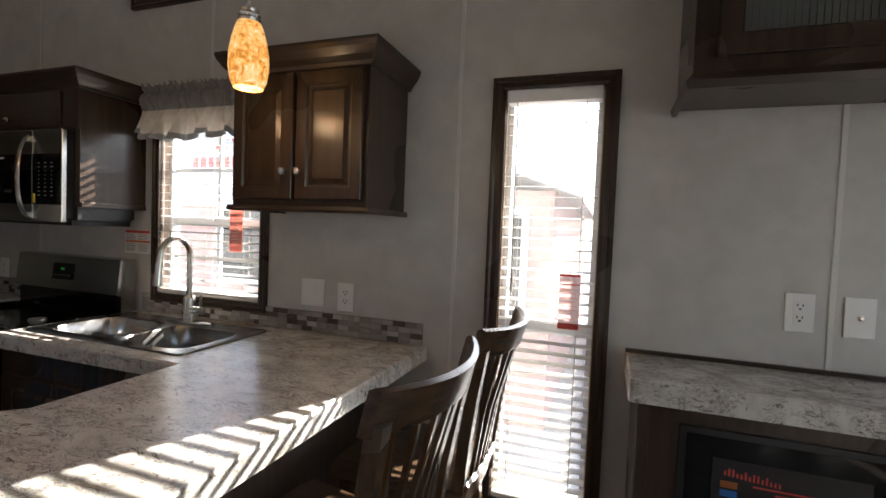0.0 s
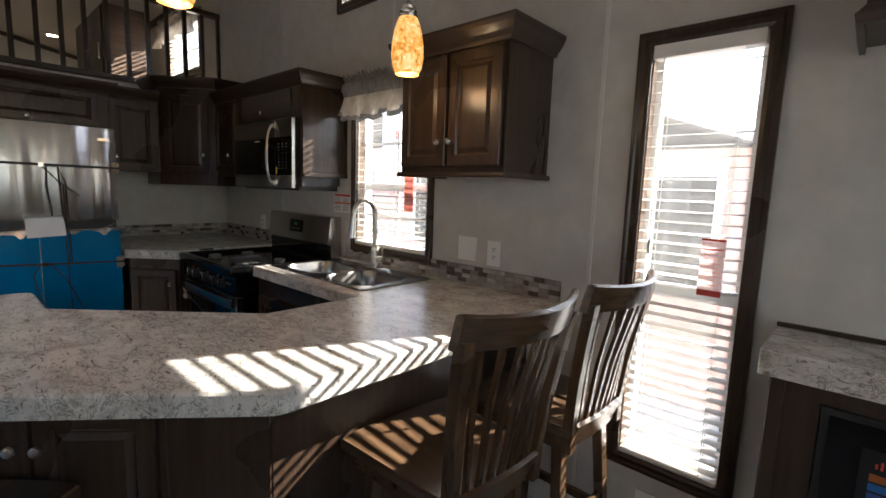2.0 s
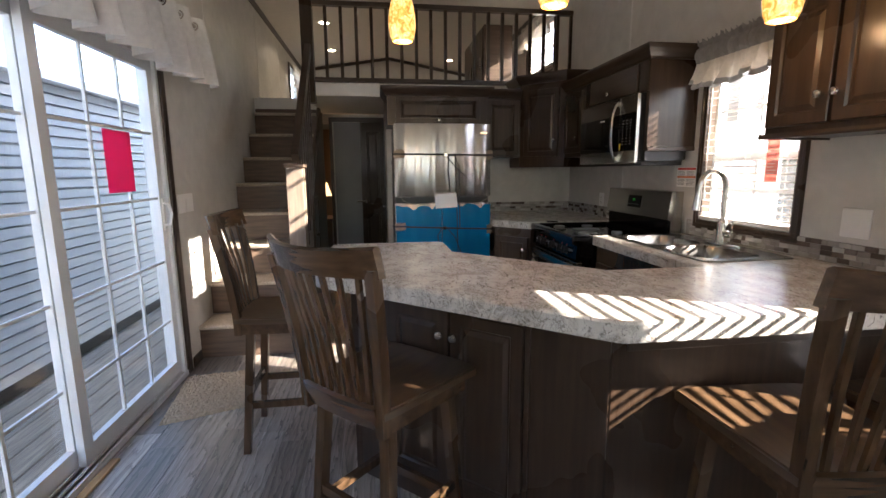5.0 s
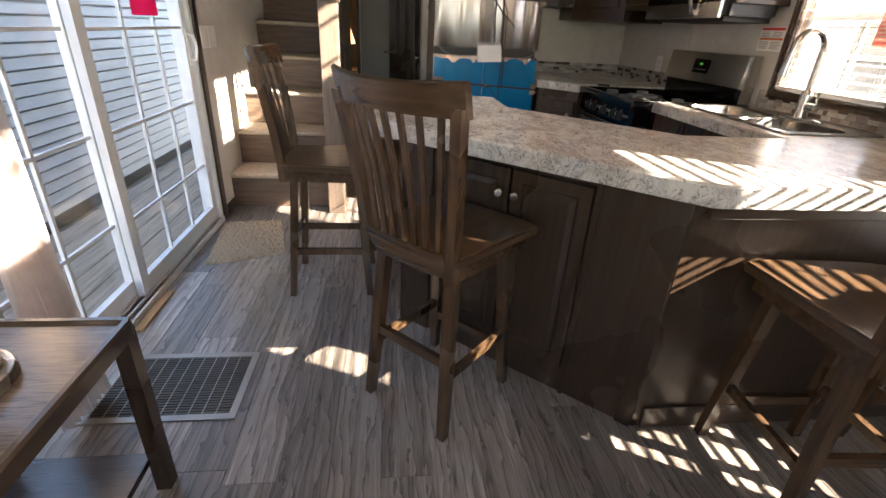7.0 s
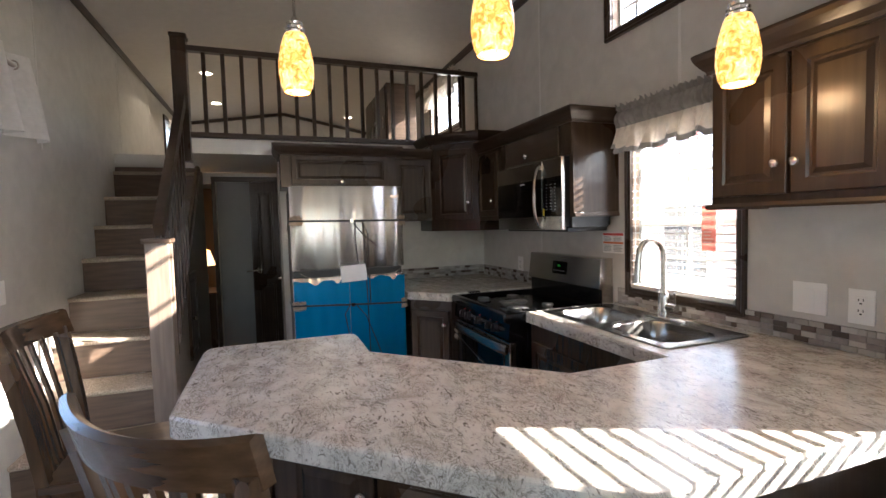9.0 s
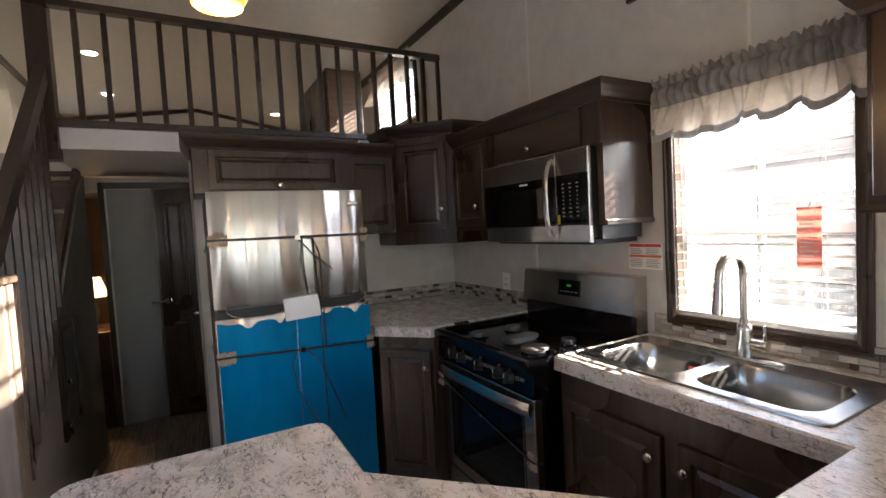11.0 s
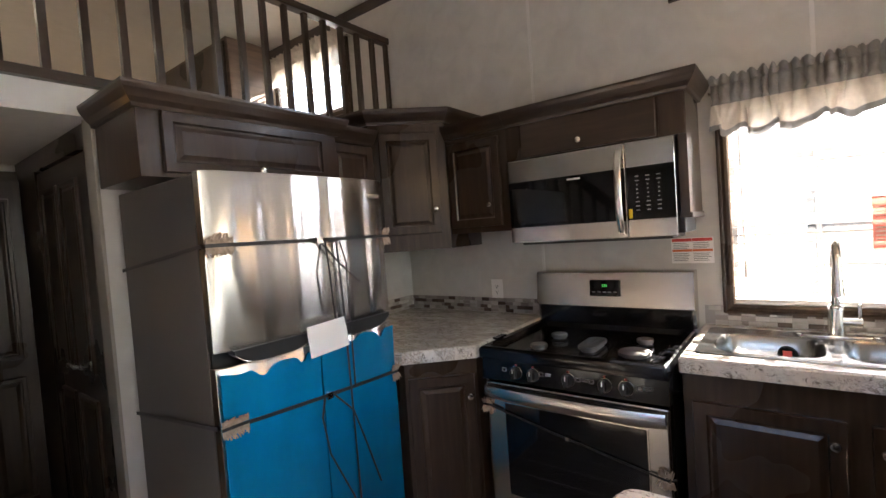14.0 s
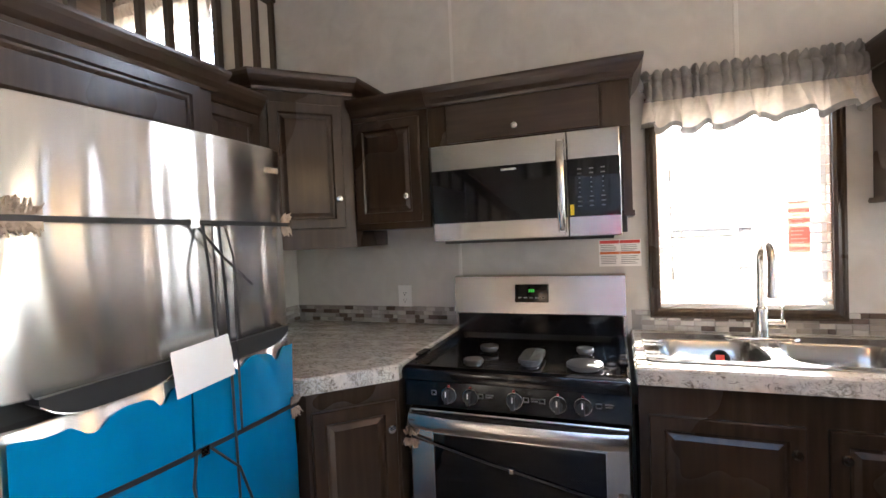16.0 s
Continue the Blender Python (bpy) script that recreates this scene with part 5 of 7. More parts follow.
# ---- microwave ----
def microwave():
    x0, x1, z0, z1, yf = -2.733, -1.985, 1.335, 1.735, 1.605
    t = thing("microwave", (-2.36, 1.75, z0), "over-the-range stainless microwave with black glass door", "microwave")
    bm = bmesh.new()
    bxm(bm, x0 + 0.004, x1 - 0.004, yf + 0.022, 1.93, z0 + 0.02, z1)
    bxm(bm, x0 + 0.03, x1 - 0.03, yf + 0.06, 1.93, z0 - 0.012, z0 + 0.02)
    part("body", bm, M_BLKPLAST, t)
    xs = -2.175
    d = part("door", box(x0, xs - 0.001, yf, yf + 0.022, z0, z1, 0.004), M_STEELM, t, "stainless door")
    part("glass", box(x0 + 0.003, xs - 0.003, yf - 0.002, yf, z0 + 0.075, z1 - 0.105, 0.001), M_BLKGLASS, d, "black glass window")
    c = part("control_column", box(xs + 0.001, x1, yf, yf + 0.022, z0, z1, 0.004), M_STEELM, t, "stainless control column")
    part("keypad", box(xs + 0.003, x1 - 0.002, yf - 0.002, yf, z0 + 0.075, z1 - 0.105, 0.001), M_BLKGLASS, c, "black glass keypad")
    for r in range(9):
        for k in range(3):
            w = 0.006 if 2 <= r <= 5 else 0.015
            xx, zz = xs + 0.045 + k * 0.042, z1 - 0.145 - r * 0.0175
            part("key_print", box(xx - w / 2, xx + w / 2, yf - 0.0026, yf - 0.0021, zz - 0.0022, zz + 0.0022), M_GREYINK, c)
    part("yellow_sticker", box(xs + 0.008, xs + 0.022, yf - 0.003, yf - 0.0021, z0 + 0.082, z0 + 0.122), M_YELLOW, c, "yellow sticker")
    part("badge", box(-2.43, -2.37, yf - 0.0028, yf - 0.0021, z1 - 0.125, z1 - 0.118), M_PAPER, d)
    bm = bmesh.new()
    n = 16
    rows = []
    for k in range(n + 1):
        q = 2 * k / n - 1
        zz = (z0 + z1) / 2 - 0.005 + q * 0.178
        yy = yf - 0.045 + 0.036 * abs(q) ** 3
        rows.append([(xs - 0.022 + 0.015 * math.cos(a), yy + 0.007 * math.sin(a), zz) for a in [2 * math.pi * j / 12 for j in range(12)]])
    vv = loops(bm, rows)
    bm.faces.new(vv[0])
    bm.faces.new(vv[-1])
    for q in (-1, 1):
        zz = (z0 + z1) / 2 - 0.005 + q * 0.165
        bxm(bm, xs - 0.032, xs - 0.012, yf - 0.02, yf - 0.001, zz - 0.012, zz + 0.012)
    bmesh.ops.recalc_face_normals(bm, faces=bm.faces)
    part("door_handle", bm, M_CHROME, d, "bowed polished handle", smooth=True)
    part("vent_lip", box(x1 - 0.06, -1.965, yf + 0.05, 1.90, z0 + 0.01, z0 + 0.075, 0.004), M_BLKPLAST, t)


microwave()


# ---- plates, labels ----
def plate(name, x, z, w, h, label, kind, y=YN, s=-1):
    t = thing(name, (x, y, z - h / 2), label, "outlet" if kind == "outlet" else "switch")
    bm = box(x - w / 2, x + w / 2, min(y, y + s * 0.006), max(y, y + s * 0.006), z - h / 2, z + h / 2, 0.002)
    p = part("cover_plate", bm, M_WHITE, t)
    yf, yg = y + s * 0.0075, y + s * 0.0085
    if kind == "outlet":
        part("socket_face", box(x - 0.0165, x + 0.0165, min(y + s * 0.006, yf), max(y + s * 0.006, yf), z - 0.034, z + 0.034, 0.001), M_WHITE, p)
        bm = bmesh.new()
        for dz in (-0.018, 0.018):
            bxm(bm, x - 0.008, x - 0.0055, min(yf, yg), max(yf, yg), dz + z + 0.001, dz + z + 0.009)
            bxm(bm, x + 0.0055, x + 0.008, min(yf, yg), max(yf, yg), dz + z + 0.001, dz + z + 0.009)
            bxm(bm, x - 0.003, x + 0.003, min(yf, yg), max(yf, yg), dz + z - 0.009, dz + z - 0.004)
        part("slot", bm, M_BLKPLAST, p)
    elif kind == "switch":
        n = max(1, round(w / 0.05) - 1) if w > 0.1 else 1
        for k in range(n):
            xx = x + (k - (n - 1) / 2) * 0.046
            part("rocker", box(xx - 0.0165, xx + 0.0165, min(y + s * 0.006, yf), max(y + s * 0.006, yf), z - 0.033, z + 0.033, 0.001), M_WHITE, p)
    else:
        bm = lathe([(0.008, 0), (0.008, 0.004), (0.0045, 0.005), (0.0045, 0.012)], 12)
        bm.transform(pose(x, y + s * 0.006, z, 90, 0, 0))
        part("jack", bm, M_CHROME, p, smooth=True)


plate("switch_plate", -0.957, 1.083, 0.115, 0.115, "white double rocker switch plate", "switch")
plate("outlet", -0.798, 1.075, 0.076, 0.118, "white wall outlet above the bar worktop", "outlet")
plate("outlet", 0.765, 1.163, 0.076, 0.118, "white wall outlet above the mantel", "outlet")
plate("coax_plate", 0.912, 1.160, 0.076, 0.118, "white coaxial jack plate above the mantel", "coax")
plate("outlet", -0.045, 0.200, 0.072, 0.116, "white wall outlet below the tall window", "outlet")
plate("outlet", -3.045, 1.050, 0.076, 0.122, "white wall outlet beside the stove", "outlet")
for sx in (-2.620, -2.748):
    plate("switch_plate", sx, 1.098, 0.118, 0.122, "white double rocker switch plate beside the sliding door", "switch", YS, 1)
t = thing("safety_label", (-1.995, YN, 1.2), "white safety label with red and orange headings", "label")
part("paper", box(-2.082, -1.908, YN - 0.0012, YN - 0.0002, 1.192, 1.31), M_PAPER, t)
for x in (-2.078, -1.994):
    part("heading", box(x, x + 0.082, YN - 0.002, YN - 0.0013, 1.293, 1.307), M_RED, t)
    part("band", box(x, x + 0.082, YN - 0.002, YN - 0.0013, 1.246, 1.257), M_ORANGE, t)
    bm = bmesh.new()
    for z in (1.285, 1.277, 1.269, 1.262, 1.237, 1.229, 1.221, 1.213, 1.205):
        bxm(bm, x + 0.004, x + 0.076 - 0.02 * random.random(), YN - 0.002, YN - 0.0013, z - 0.0015, z + 0.0015)
    part("text_line", bm, M_GREYINK, t)


# ---- pendants ----
def pendant(x, y, zb, first=None):
    t = thing("pendant_lamp", (x, y, zb), "lit amber mottled glass pendant lamp over the bar", "pendant lamp", "pendants over the bar")
    ob = part("shade", lathe([(0.042, 0.0), (0.052, 0.02), (0.0585, 0.06), (0.0575, 0.10), (0.050, 0.145), (0.040, 0.18), (0.033, 0.195)], 28, (x, y, zb), False), M_PEND, t, "amber mottled glass shade", smooth=True)
    part("bulb", lathe([(0.006, 0.03), (0.02, 0.04), (0.026, 0.06), (0.022, 0.085), (0.012, 0.11)], 14, (x, y, zb)), M_BULB, t, "glowing bulb", smooth=True)
    part("neck", lathe([(0.034, 0.193), (0.036, 0.2), (0.030, 0.207), (0.033, 0.214), (0.026, 0.222), (0.028, 0.23), (0.014, 0.236), (0.009, 0.25)], 20, (x, y, zb)), M_CHROME, t, "ribbed nickel cap", smooth=True)
    zc = (RIDGE_Z + (EAVE_N - RIDGE_Z) * (y - RIDGE_Y) / (YN - RIDGE_Y)) if y > RIDGE_Y else (RIDGE_Z + (EAVE_S - RIDGE_Z) * (RIDGE_Y - y) / (RIDGE_Y - YS))
    bm = bmesh.new()
    tube(bm, [(x, y, zb + 0.245), (x, y, zc - 0.02)], 0.005, 8)
    part("stem", bm, M_CHROME, t)
    part("canopy", lathe([(0.02, zc - 0.05), (0.055, zc - 0.03), (0.06, zc + 0.03)], 24, (x, y, 0)), M_CHROME, t, smooth=True)
    la = new("pendant_light", bpy.data.lights.new("pendant_light", "POINT"))
    la.data.energy, la.data.color, la.data.shadow_soft_size = 0.28, (1.0, 0.68, 0.36), 0.045
    la.location = (x, y, zb - 0.01)


pendant(-0.835, 1.417, 1.771)
pendant(-0.99, 0.703, 1.838)
pendant(-1.53, 0.228, 1.850)


# ---- bar chairs ----
def chair():
    t = new("bar_chair")
    tagged(t, "dark-stained wooden bar chair with a slatted curved back", "chair", "chairs round the bar")
    # seat, slightly dished, narrower at the back
    bm = bmesh.new()
    nx, ny = 8, 8
    grid = [[], []]
    for s, z0 in ((0, 0.657), (1, 0.625)):
        for j in range(ny + 1):
            row = []
            for i in range(nx + 1):
                u, w = 2 * i / nx - 1, j / ny
                half = 0.178 + 0.040 * w
                corner = 0.02 * max(0, w - 0.85) / 0.15 * abs(u) ** 4
                dish = 0.009 * (1 - u * u) * math.sin(math.pi * min(1, w * 1.1)) if s == 0 else 0
                row.append((u * half, -0.20 + 0.425 * w - corner, z0 - dish))
            grid[s].append(row)
    va = [[bm.verts.new(p) for p in r] for r in grid[0]]
    vb = [[bm.verts.new(p) for p in r] for r in grid[1]]
    for V in (va, vb):
        for j in range(ny):
            for i in range(nx):
                bm.faces.new((V[j][i], V[j][i + 1], V[j + 1][i + 1], V[j + 1][i]))
    ra = [va[0][i] for i in range(nx + 1)] + [va[j][nx] for j in range(1, ny + 1)] + [va[ny][i] for i in range(nx - 1, -1, -1)] + [va[j][0] for j in range(ny - 1, 0, -1)]
    rb = [vb[0][i] for i in range(nx + 1)] + [vb[j][nx] for j in range(1, ny + 1)] + [vb[ny][i] for i in range(nx - 1, -1, -1)] + [vb[j][0] for j in range(ny - 1, 0, -1)]
    for k in range(len(ra)):
        bm.faces.new((ra[k], ra[(k + 1) % len(ra)], rb[(k + 1) % len(ra)], rb[k]))
    bmesh.ops.recalc_face_normals(bm, faces=bm.faces)
    bmesh.ops.bevel(bm, geom=[e for e in bm.edges if len(e.link_faces) == 2 and e.calc_face_angle(0) > 0.9], offset=0.006, segments=2, affect="EDGES")
    part("seat", bm, M_SEAT, t, smooth=True, local=True)
    for sx in (-1, 1):
        for y0, y1 in ((0.185, 0.14), (-0.185, -0.135)):
            bm = bmesh.new()
            vv = loops(bm, [[(x + a * h, y + b * h, z) for a, b in ((-1, -1), (1, -1), (1, 1), (-1, 1))] for x, y, z, h in ((sx * 0.168, y0, 0.0, 0.0145), (sx * 0.15, (y0 + y1) / 2, 0.3, 0.0175), (sx * 0.132, y1, 0.63, 0.018))])
            bm.faces.new(vv[0])
            bm.faces.new(vv[-1])
            bmesh.ops.recalc_face_normals(bm, faces=bm.faces)
            part("leg", bm, M_CHAIR, t, local=True)
        bm = bmesh.new()
        ps = [(sx * 0.160, -0.183, 0.575), (sx * 0.162, -0.185, 0.66), (sx * 0.174, -0.200, 0.80), (sx * 0.188, -0.224, 0.95), (sx * 0.200, -0.246, 1.06)]
        vv = loops(bm, [[(p[0] + a * 0.015, p[1] + b * 0.016, p[2]) for a, b in ((-1, -1), (1, -1), (1, 1), (-1, 1))] for p in ps])
        bm.faces.new(vv[0])
        bm.faces.new(vv[-1])
        bmesh.ops.recalc_face_normals(bm, faces=bm.faces)
        part("back_post", bm, M_CHAIR, t, local=True)
        bm = bmesh.new()
        bar(bm, (sx * 0.154, 0.168, 0.23), (sx * 0.154, -0.166, 0.23), 0.02, 0.03)
        part("stretcher", bm, M_CHAIR, t, local=True)
        bm = bmesh.new()
        bar(bm, (sx * 0.178, 0.18, 0.602), (sx * 0.160, -0.17, 0.602), 0.018, 0.05)
        part("seat_rail", bm, M_CHAIRX, t, local=True)
    for y, z in ((0.172, 0.17), (-0.163, 0.28)):
        bm = bmesh.new()
        bar(bm, (-0.155, y, z), (0.155, y, z), 0.02, 0.032)
        part("stretcher", bm, M_CHAIRX, t, local=True)
    for y in (0.185,):
        bm = bmesh.new()
        bar(bm, (-0.17, y, 0.602), (0.17, y, 0.602), 0.018, 0.05)
        part("seat_rail", bm, M_CHAIRX, t, local=True)
    # curved crest and lower rail
    def curved(z0, z1, y0, bow, thick, half, rise=0.0):
        bm = bmesh.new()
        rows = []
        for k in range(15):
            u = 2 * k / 14 - 1
            y = y0 - bow * (1 - u * u)
            top = z1 + rise * (1 - u * u)
            lean = -0.02
            rows.append([(u * half, y + thick / 2, z0), (u * half, y + thick / 2 + lean, top - 0.006), (u * half, y + lean, top), (u * half, y - thick / 2 + lean, top - 0.006), (u * half, y - thick / 2, z0)])
        vv = loops(bm, rows)
        bm.faces.new(vv[0])
        bm.faces.new(vv[-1])
        bmesh.ops.recalc_face_normals(bm, faces=bm.faces)
        return bm
    part("crest_rail", curved(1.036, 1.120, -0.226, 0.060, 0.024, 0.216, -0.010), M_CHAIRX, t, smooth=True, local=True)
    part("back_rail", curved(0.590, 0.668, -0.176, 0.010, 0.024, 0.150), M_CHAIRX, t, smooth=True, local=True)
    for k in range(7):
        u = (k - 3) / 3.6
        bm = bmesh.new()
        ps = [(u * 0.140, -0.186 - 0.010 * (1 - u * u), 0.655), (u * 0.155, -0.200 - 0.032 * (1 - u * u), 0.85), (u * 0.180, -0.230 - 0.056 * (1 - u * u), 1.045)]
        vv = loops(bm, [[(p[0] + a * 0.0078, p[1] + b * 0.0055, p[2]) for a, b in ((-1, -1), (1, -1), (1, 1), (-1, 1))] for p in ps])
        bm.faces.new(vv[0])
        bm.faces.new(vv[-1])
        bmesh.ops.recalc_face_normals(bm, faces=bm.faces)
        part("back_slat", bm, M_CHAIR, t, local=True)
    return t


ch = chair()
ch.matrix_basis = pose(-0.823, 0.111, 0, 0, 0, 45.5)
copy_thing(ch, pose(-1.66, -0.35, 0, 0, 0, 0))
copy_thing(ch, pose(-0.348, 1.15, 0, 0, 0, 86))
copy_thing(ch, pose(-0.320, 1.652, 0, 0, 0, 88))

# ---- stair to the loft ----
NSTEP, RISE, RUN, SX0 = 8, 0.24, 0.283, -2.72
st = thing("loft_stair", (-3.6, -0.82, 0), "steep carpeted wooden stair rising to the loft", "stair")
for k in range(NSTEP):
    xa = SX0 - RUN * k
    z = RISE * (k + 1)
    part("riser", box(xa - 0.02, xa, YS + 0.001, -0.50, z - RISE, z - 0.03), M_RISER, st)
    bm = box(xa - RUN - 0.0, xa + 0.028, YS + 0.001, -0.50, z - 0.03, z, 0.012, 3)
    part("tread", bm, M_CARPET, st, "beige carpeted tread", smooth=True)
part("riser", box(-4.77, -4.752, YS + 0.001, -0.50, 1.92, 2.07), M_RISER, st)
for y0, y1 in ((-0.50, -0.478),):
    bm = bmesh.new()
    pr = [(SX0 + 0.02, 0.0), (SX0 + 0.02, 0.27), (-4.745, 2.10), (-4.745, 1.75), (-3.05, 0.0)]
    vv = loops(bm, [[(x, y, z) for x, z in pr] for y in (y0, y1)])
    bm.faces.new(vv[0])
    bm.faces.new(vv[1])
    bmesh.ops.recalc_face_normals(bm, faces=bm.faces)
    part("stringer", bm, M_RISER, st)
bm = bmesh.new()
vv = loops(bm, [[(x, y, z) for x, z in ((-2.735, 0), (-4.74, 0), (-4.74, 1.93), (-4.5, 1.80), (-2.735, 0.22))] for y in (-0.476, -0.462)])
bm.faces.new(vv[0])
bm.faces.new(vv[1])
bmesh.ops.recalc_face_normals(bm, faces=bm.faces)
setting("wall_under_stair", bm, mat("stair_side_panel", (0.20, 0.175, 0.155), 0.45, var=0.1, scale=5), "dark grey-brown panelled side under the loft stair")
t = thing("understair_cabinet", (-3.75, -0.45, 0.4), "dark wood raised-panel access door under the stair", "cabinet")
door_on(t, pose(-3.55, -0.461, 0.45, 0, 0, 180) @ pose(0, 0, 0), 0.36, 0.62, (0.03, 0.3))

t = thing("newel_post", (-2.645, -0.435, 0), "boxed wooden newel post at the foot of the stair", "newel post")
part("shaft", box(-2.70, -2.59, -0.49, -0.38, 0, 1.325, 0.004), mat("newel_wood", (0.20, 0.15, 0.115), 0.4, scale=3, stretch=(16, 16, 1.1), var=0.25, bump=0.08, bscale=9), t)
part("cap", box(-2.712, -2.578, -0.502, -0.368, 1.325, 1.350, 0.006), M_RISER, t)
t = thing("stair_rail", (-3.2, -0.44, 1.3), "dark wood sloping handrail with square balusters", "handrail")
bm = bmesh.new()
bar(bm, (-2.70, -0.44, 1.39), (-3.77, -0.455, 2.36), 0.05, 0.075)
part("handrail", bm, M_WOODX, t)
for k in range(9):
    x = -2.80 - k * 0.115
    zt = 1.39 + (-2.70 - x) * 0.907 - 0.03
    zb = 0.27 + (SX0 + 0.02 - x) * 0.894
    part("baluster", box(x - 0.012, x + 0.012, -0.476, -0.452, zb - 0.06, zt), M_WOOD, t)
# ---- loft balustrade ----
t = thing("loft_newel", (LOFT_X, -0.455, 1.96), "dark wood newel post at the head of the stair", "newel post")
part("shaft", box(LOFT_X - 0.05, LOFT_X + 0.05, -0.51, -0.41, 1.90, 2.80, 0.004), M_WOOD, t)
part("cap", box(LOFT_X - 0.058, LOFT_X + 0.058, -0.518, -0.402, 2.80, 2.83, 0.008), M_WOOD, t)
t = thing("loft_balustrade", (LOFT_X, 0.8, LOFT_Z), "dark wood loft balustrade with square balusters", "balustrade")
part("top_rail", box(LOFT_X - 0.03, LOFT_X + 0.03, -0.41, YN, 2.715, 2.755, 0.004), M_WOODX, t)
part("bottom_rail", box(LOFT_X - 0.012, LOFT_X + 0.03, -0.41, YN, LOFT_Z + 0.002, LOFT_Z + 0.04, 0.003), M_WOODX, t)
for k in range(18):
    y = -0.302 + k * 0.1322
    part("baluster", box(LOFT_X - 0.014, LOFT_X + 0.014, y - 0.014, y + 0.014, LOFT_Z + 0.04, 2.715), M_WOOD, t)

# ---- things in the loft ----
t = thing("loft_wardrobe", (-5.2, 1.5, LOFT_Z + 0.015), "brown wooden wardrobe with dark doors standing in the loft", "wardrobe")
part("body", box(-5.85, -4.75, 1.335, 1.66, LOFT_Z + 0.015, 2.90, 0.004), M_RISER, t)
part("end_panel", box(-4.749, -4.737, 1.338, 1.657, LOFT_Z + 0.03, 2.89, 0.003), M_RISER, t, "brown wood end panel")
for xa, hx in ((-5.82, -5.33), (-5.285, -4.81)):
    d = part("door", box(xa, xa + 0.52, 1.318, 1.334, LOFT_Z + 0.06, 2.87, 0.003), M_WOOD, t, "dark wood wardrobe door")
    part("handle", box(hx - 0.006, hx + 0.006, 1.298, 1.317, 2.42, 2.56, 0.003), M_CHROME, d, "nickel bar handle")
t = thing("loft_headboard", (-8.1, 0.4, LOFT_Z + 0.015), "low dark wood headboard in the loft", "headboard")
part("panel", box(-8.28, -8.24, -0.9, 1.6, LOFT_Z + 0.015, 2.72, 0.01), M_WOODX, t)


def downlight(x, y, z):
    t = thing("recessed_light", (x, y, z - 0.012), "lit round recessed ceiling light", "ceiling light", "loft ceiling lights")
    part("trim_ring", lathe([(0.075, -0.004), (0.08, 0.0), (0.08, 0.02)], 24, (x, y, z - 0.01)), M_WHITE, t)
    part("lens", lathe([(0.058, -0.006), (0.058, 0.0)], 20, (x, y, z - 0.01)), M_RECESS, t, "glowing lens")
    la = new("recessed_lamp", bpy.data.lights.new("recessed_lamp", "SPOT"))
    la.data.energy, la.data.color, la.data.spot_size, la.data.shadow_soft_size = 1.5, (1, 0.82, 0.6), radians(130), 0.05
    la.location = (x, y, z - 0.03)


def ceil_z(y):
    return RIDGE_Z + ((EAVE_N - RIDGE_Z) * (y - RIDGE_Y) / (YN + 0.1 - RIDGE_Y) if y > RIDGE_Y else (EAVE_S - RIDGE_Z) * (RIDGE_Y - y) / (RIDGE_Y - YS + 0.1))


for x, y in ((-5.93, -0.51), (-7.3, -0.54), (-7.6, 1.38)):
    downlight(x, y, ceil_z(y))

# ---- hallway and bedroom glimpse ----
def leaf(name, m, w, h, label, material, panels, handle_x=None):
    """A door leaf facing -y from (0, 0), with inset panels."""
    t = tagged(new(name), label, "door", kind="structure")
    t.matrix_basis = m
    bm = bmesh.new()
    bxm(bm, 0, w, 0, 0.035, 0, h)
    part("leaf", bm, material, t, local=True)
    for x0, x1, z0, z1 in panels:
        bm = panel_bm(x1 - x0, z1 - z0, 0.012, 0.02)
        bm.transform(Matrix.Translation((x0, 0, z0)))
        part("panel", bm, material, t, local=True)
    if handle_x:
        bm = lathe([(0.027, 0), (0.027, 0.008), (0.012, 0.012), (0.012, 0.04)], 16)
        bm.transform(pose(handle_x, 0, 0.95, 90, 0, 0))
        tube(bm, [(handle_x, -0.04, 0.95), (handle_x - 0.06, -0.045, 0.948), (handle_x - 0.11, -0.042, 0.945)], 0.009, 10)
        part("door_handle", bm, M_CHROME, t, "satin nickel lever handle", smooth=True, local=True)
    return t


SIX = [(0.08, 0.32, 0.15, 0.80), (0.38, 0.62, 0.15, 0.80), (0.08, 0.32, 0.90, 1.75), (0.38, 0.62, 0.90, 1.75)]
leaf("door_2", pose(-4.60, 0.205, 0.005), 0.72, 1.84, "dark stained panelled door in the hallway", M_WOOD, SIX, 0.57)
leaf("door_3", pose(-4.985, -0.37, 0.005, 0, 0, 90), 0.30, 1.85, "narrow pale grey door at the hall end", M_GREYDOOR, [])
leaf("door_4", pose(-4.97, -0.06, 0.005, 0, 0, 78), 0.26, 1.85, "dark stained panelled door standing ajar", M_WOOD, [(0.05, 0.21, 0.15, 0.8), (0.05, 0.21, 0.9, 1.75)], 0.05)
for a, b in ((-0.42, -0.385), (-0.072, -0.05)):
    setting("trim_hall", box(-4.998, -4.975, a, b, 0, 1.9, 0.003), M_WOOD, "dark door casing in the hallway")
setting("trim_hall", box(-4.998, -4.975, -0.42, 0.2, 1.86, 1.91, 0.003), M_WOODX, "dark door head casing in the hallway")
NX, NY, NZ = -5.42, -0.575, 0.73
t = thing("nightstand", (NX, NY - 0.08, 0), "dark wooden nightstand in the bedroom", "nightstand")
part("body", box(NX - 0.22, NX + 0.22, NY - 0.28, NY + 0.12, 0, NZ - 0.02, 0.006), M_WOOD, t)
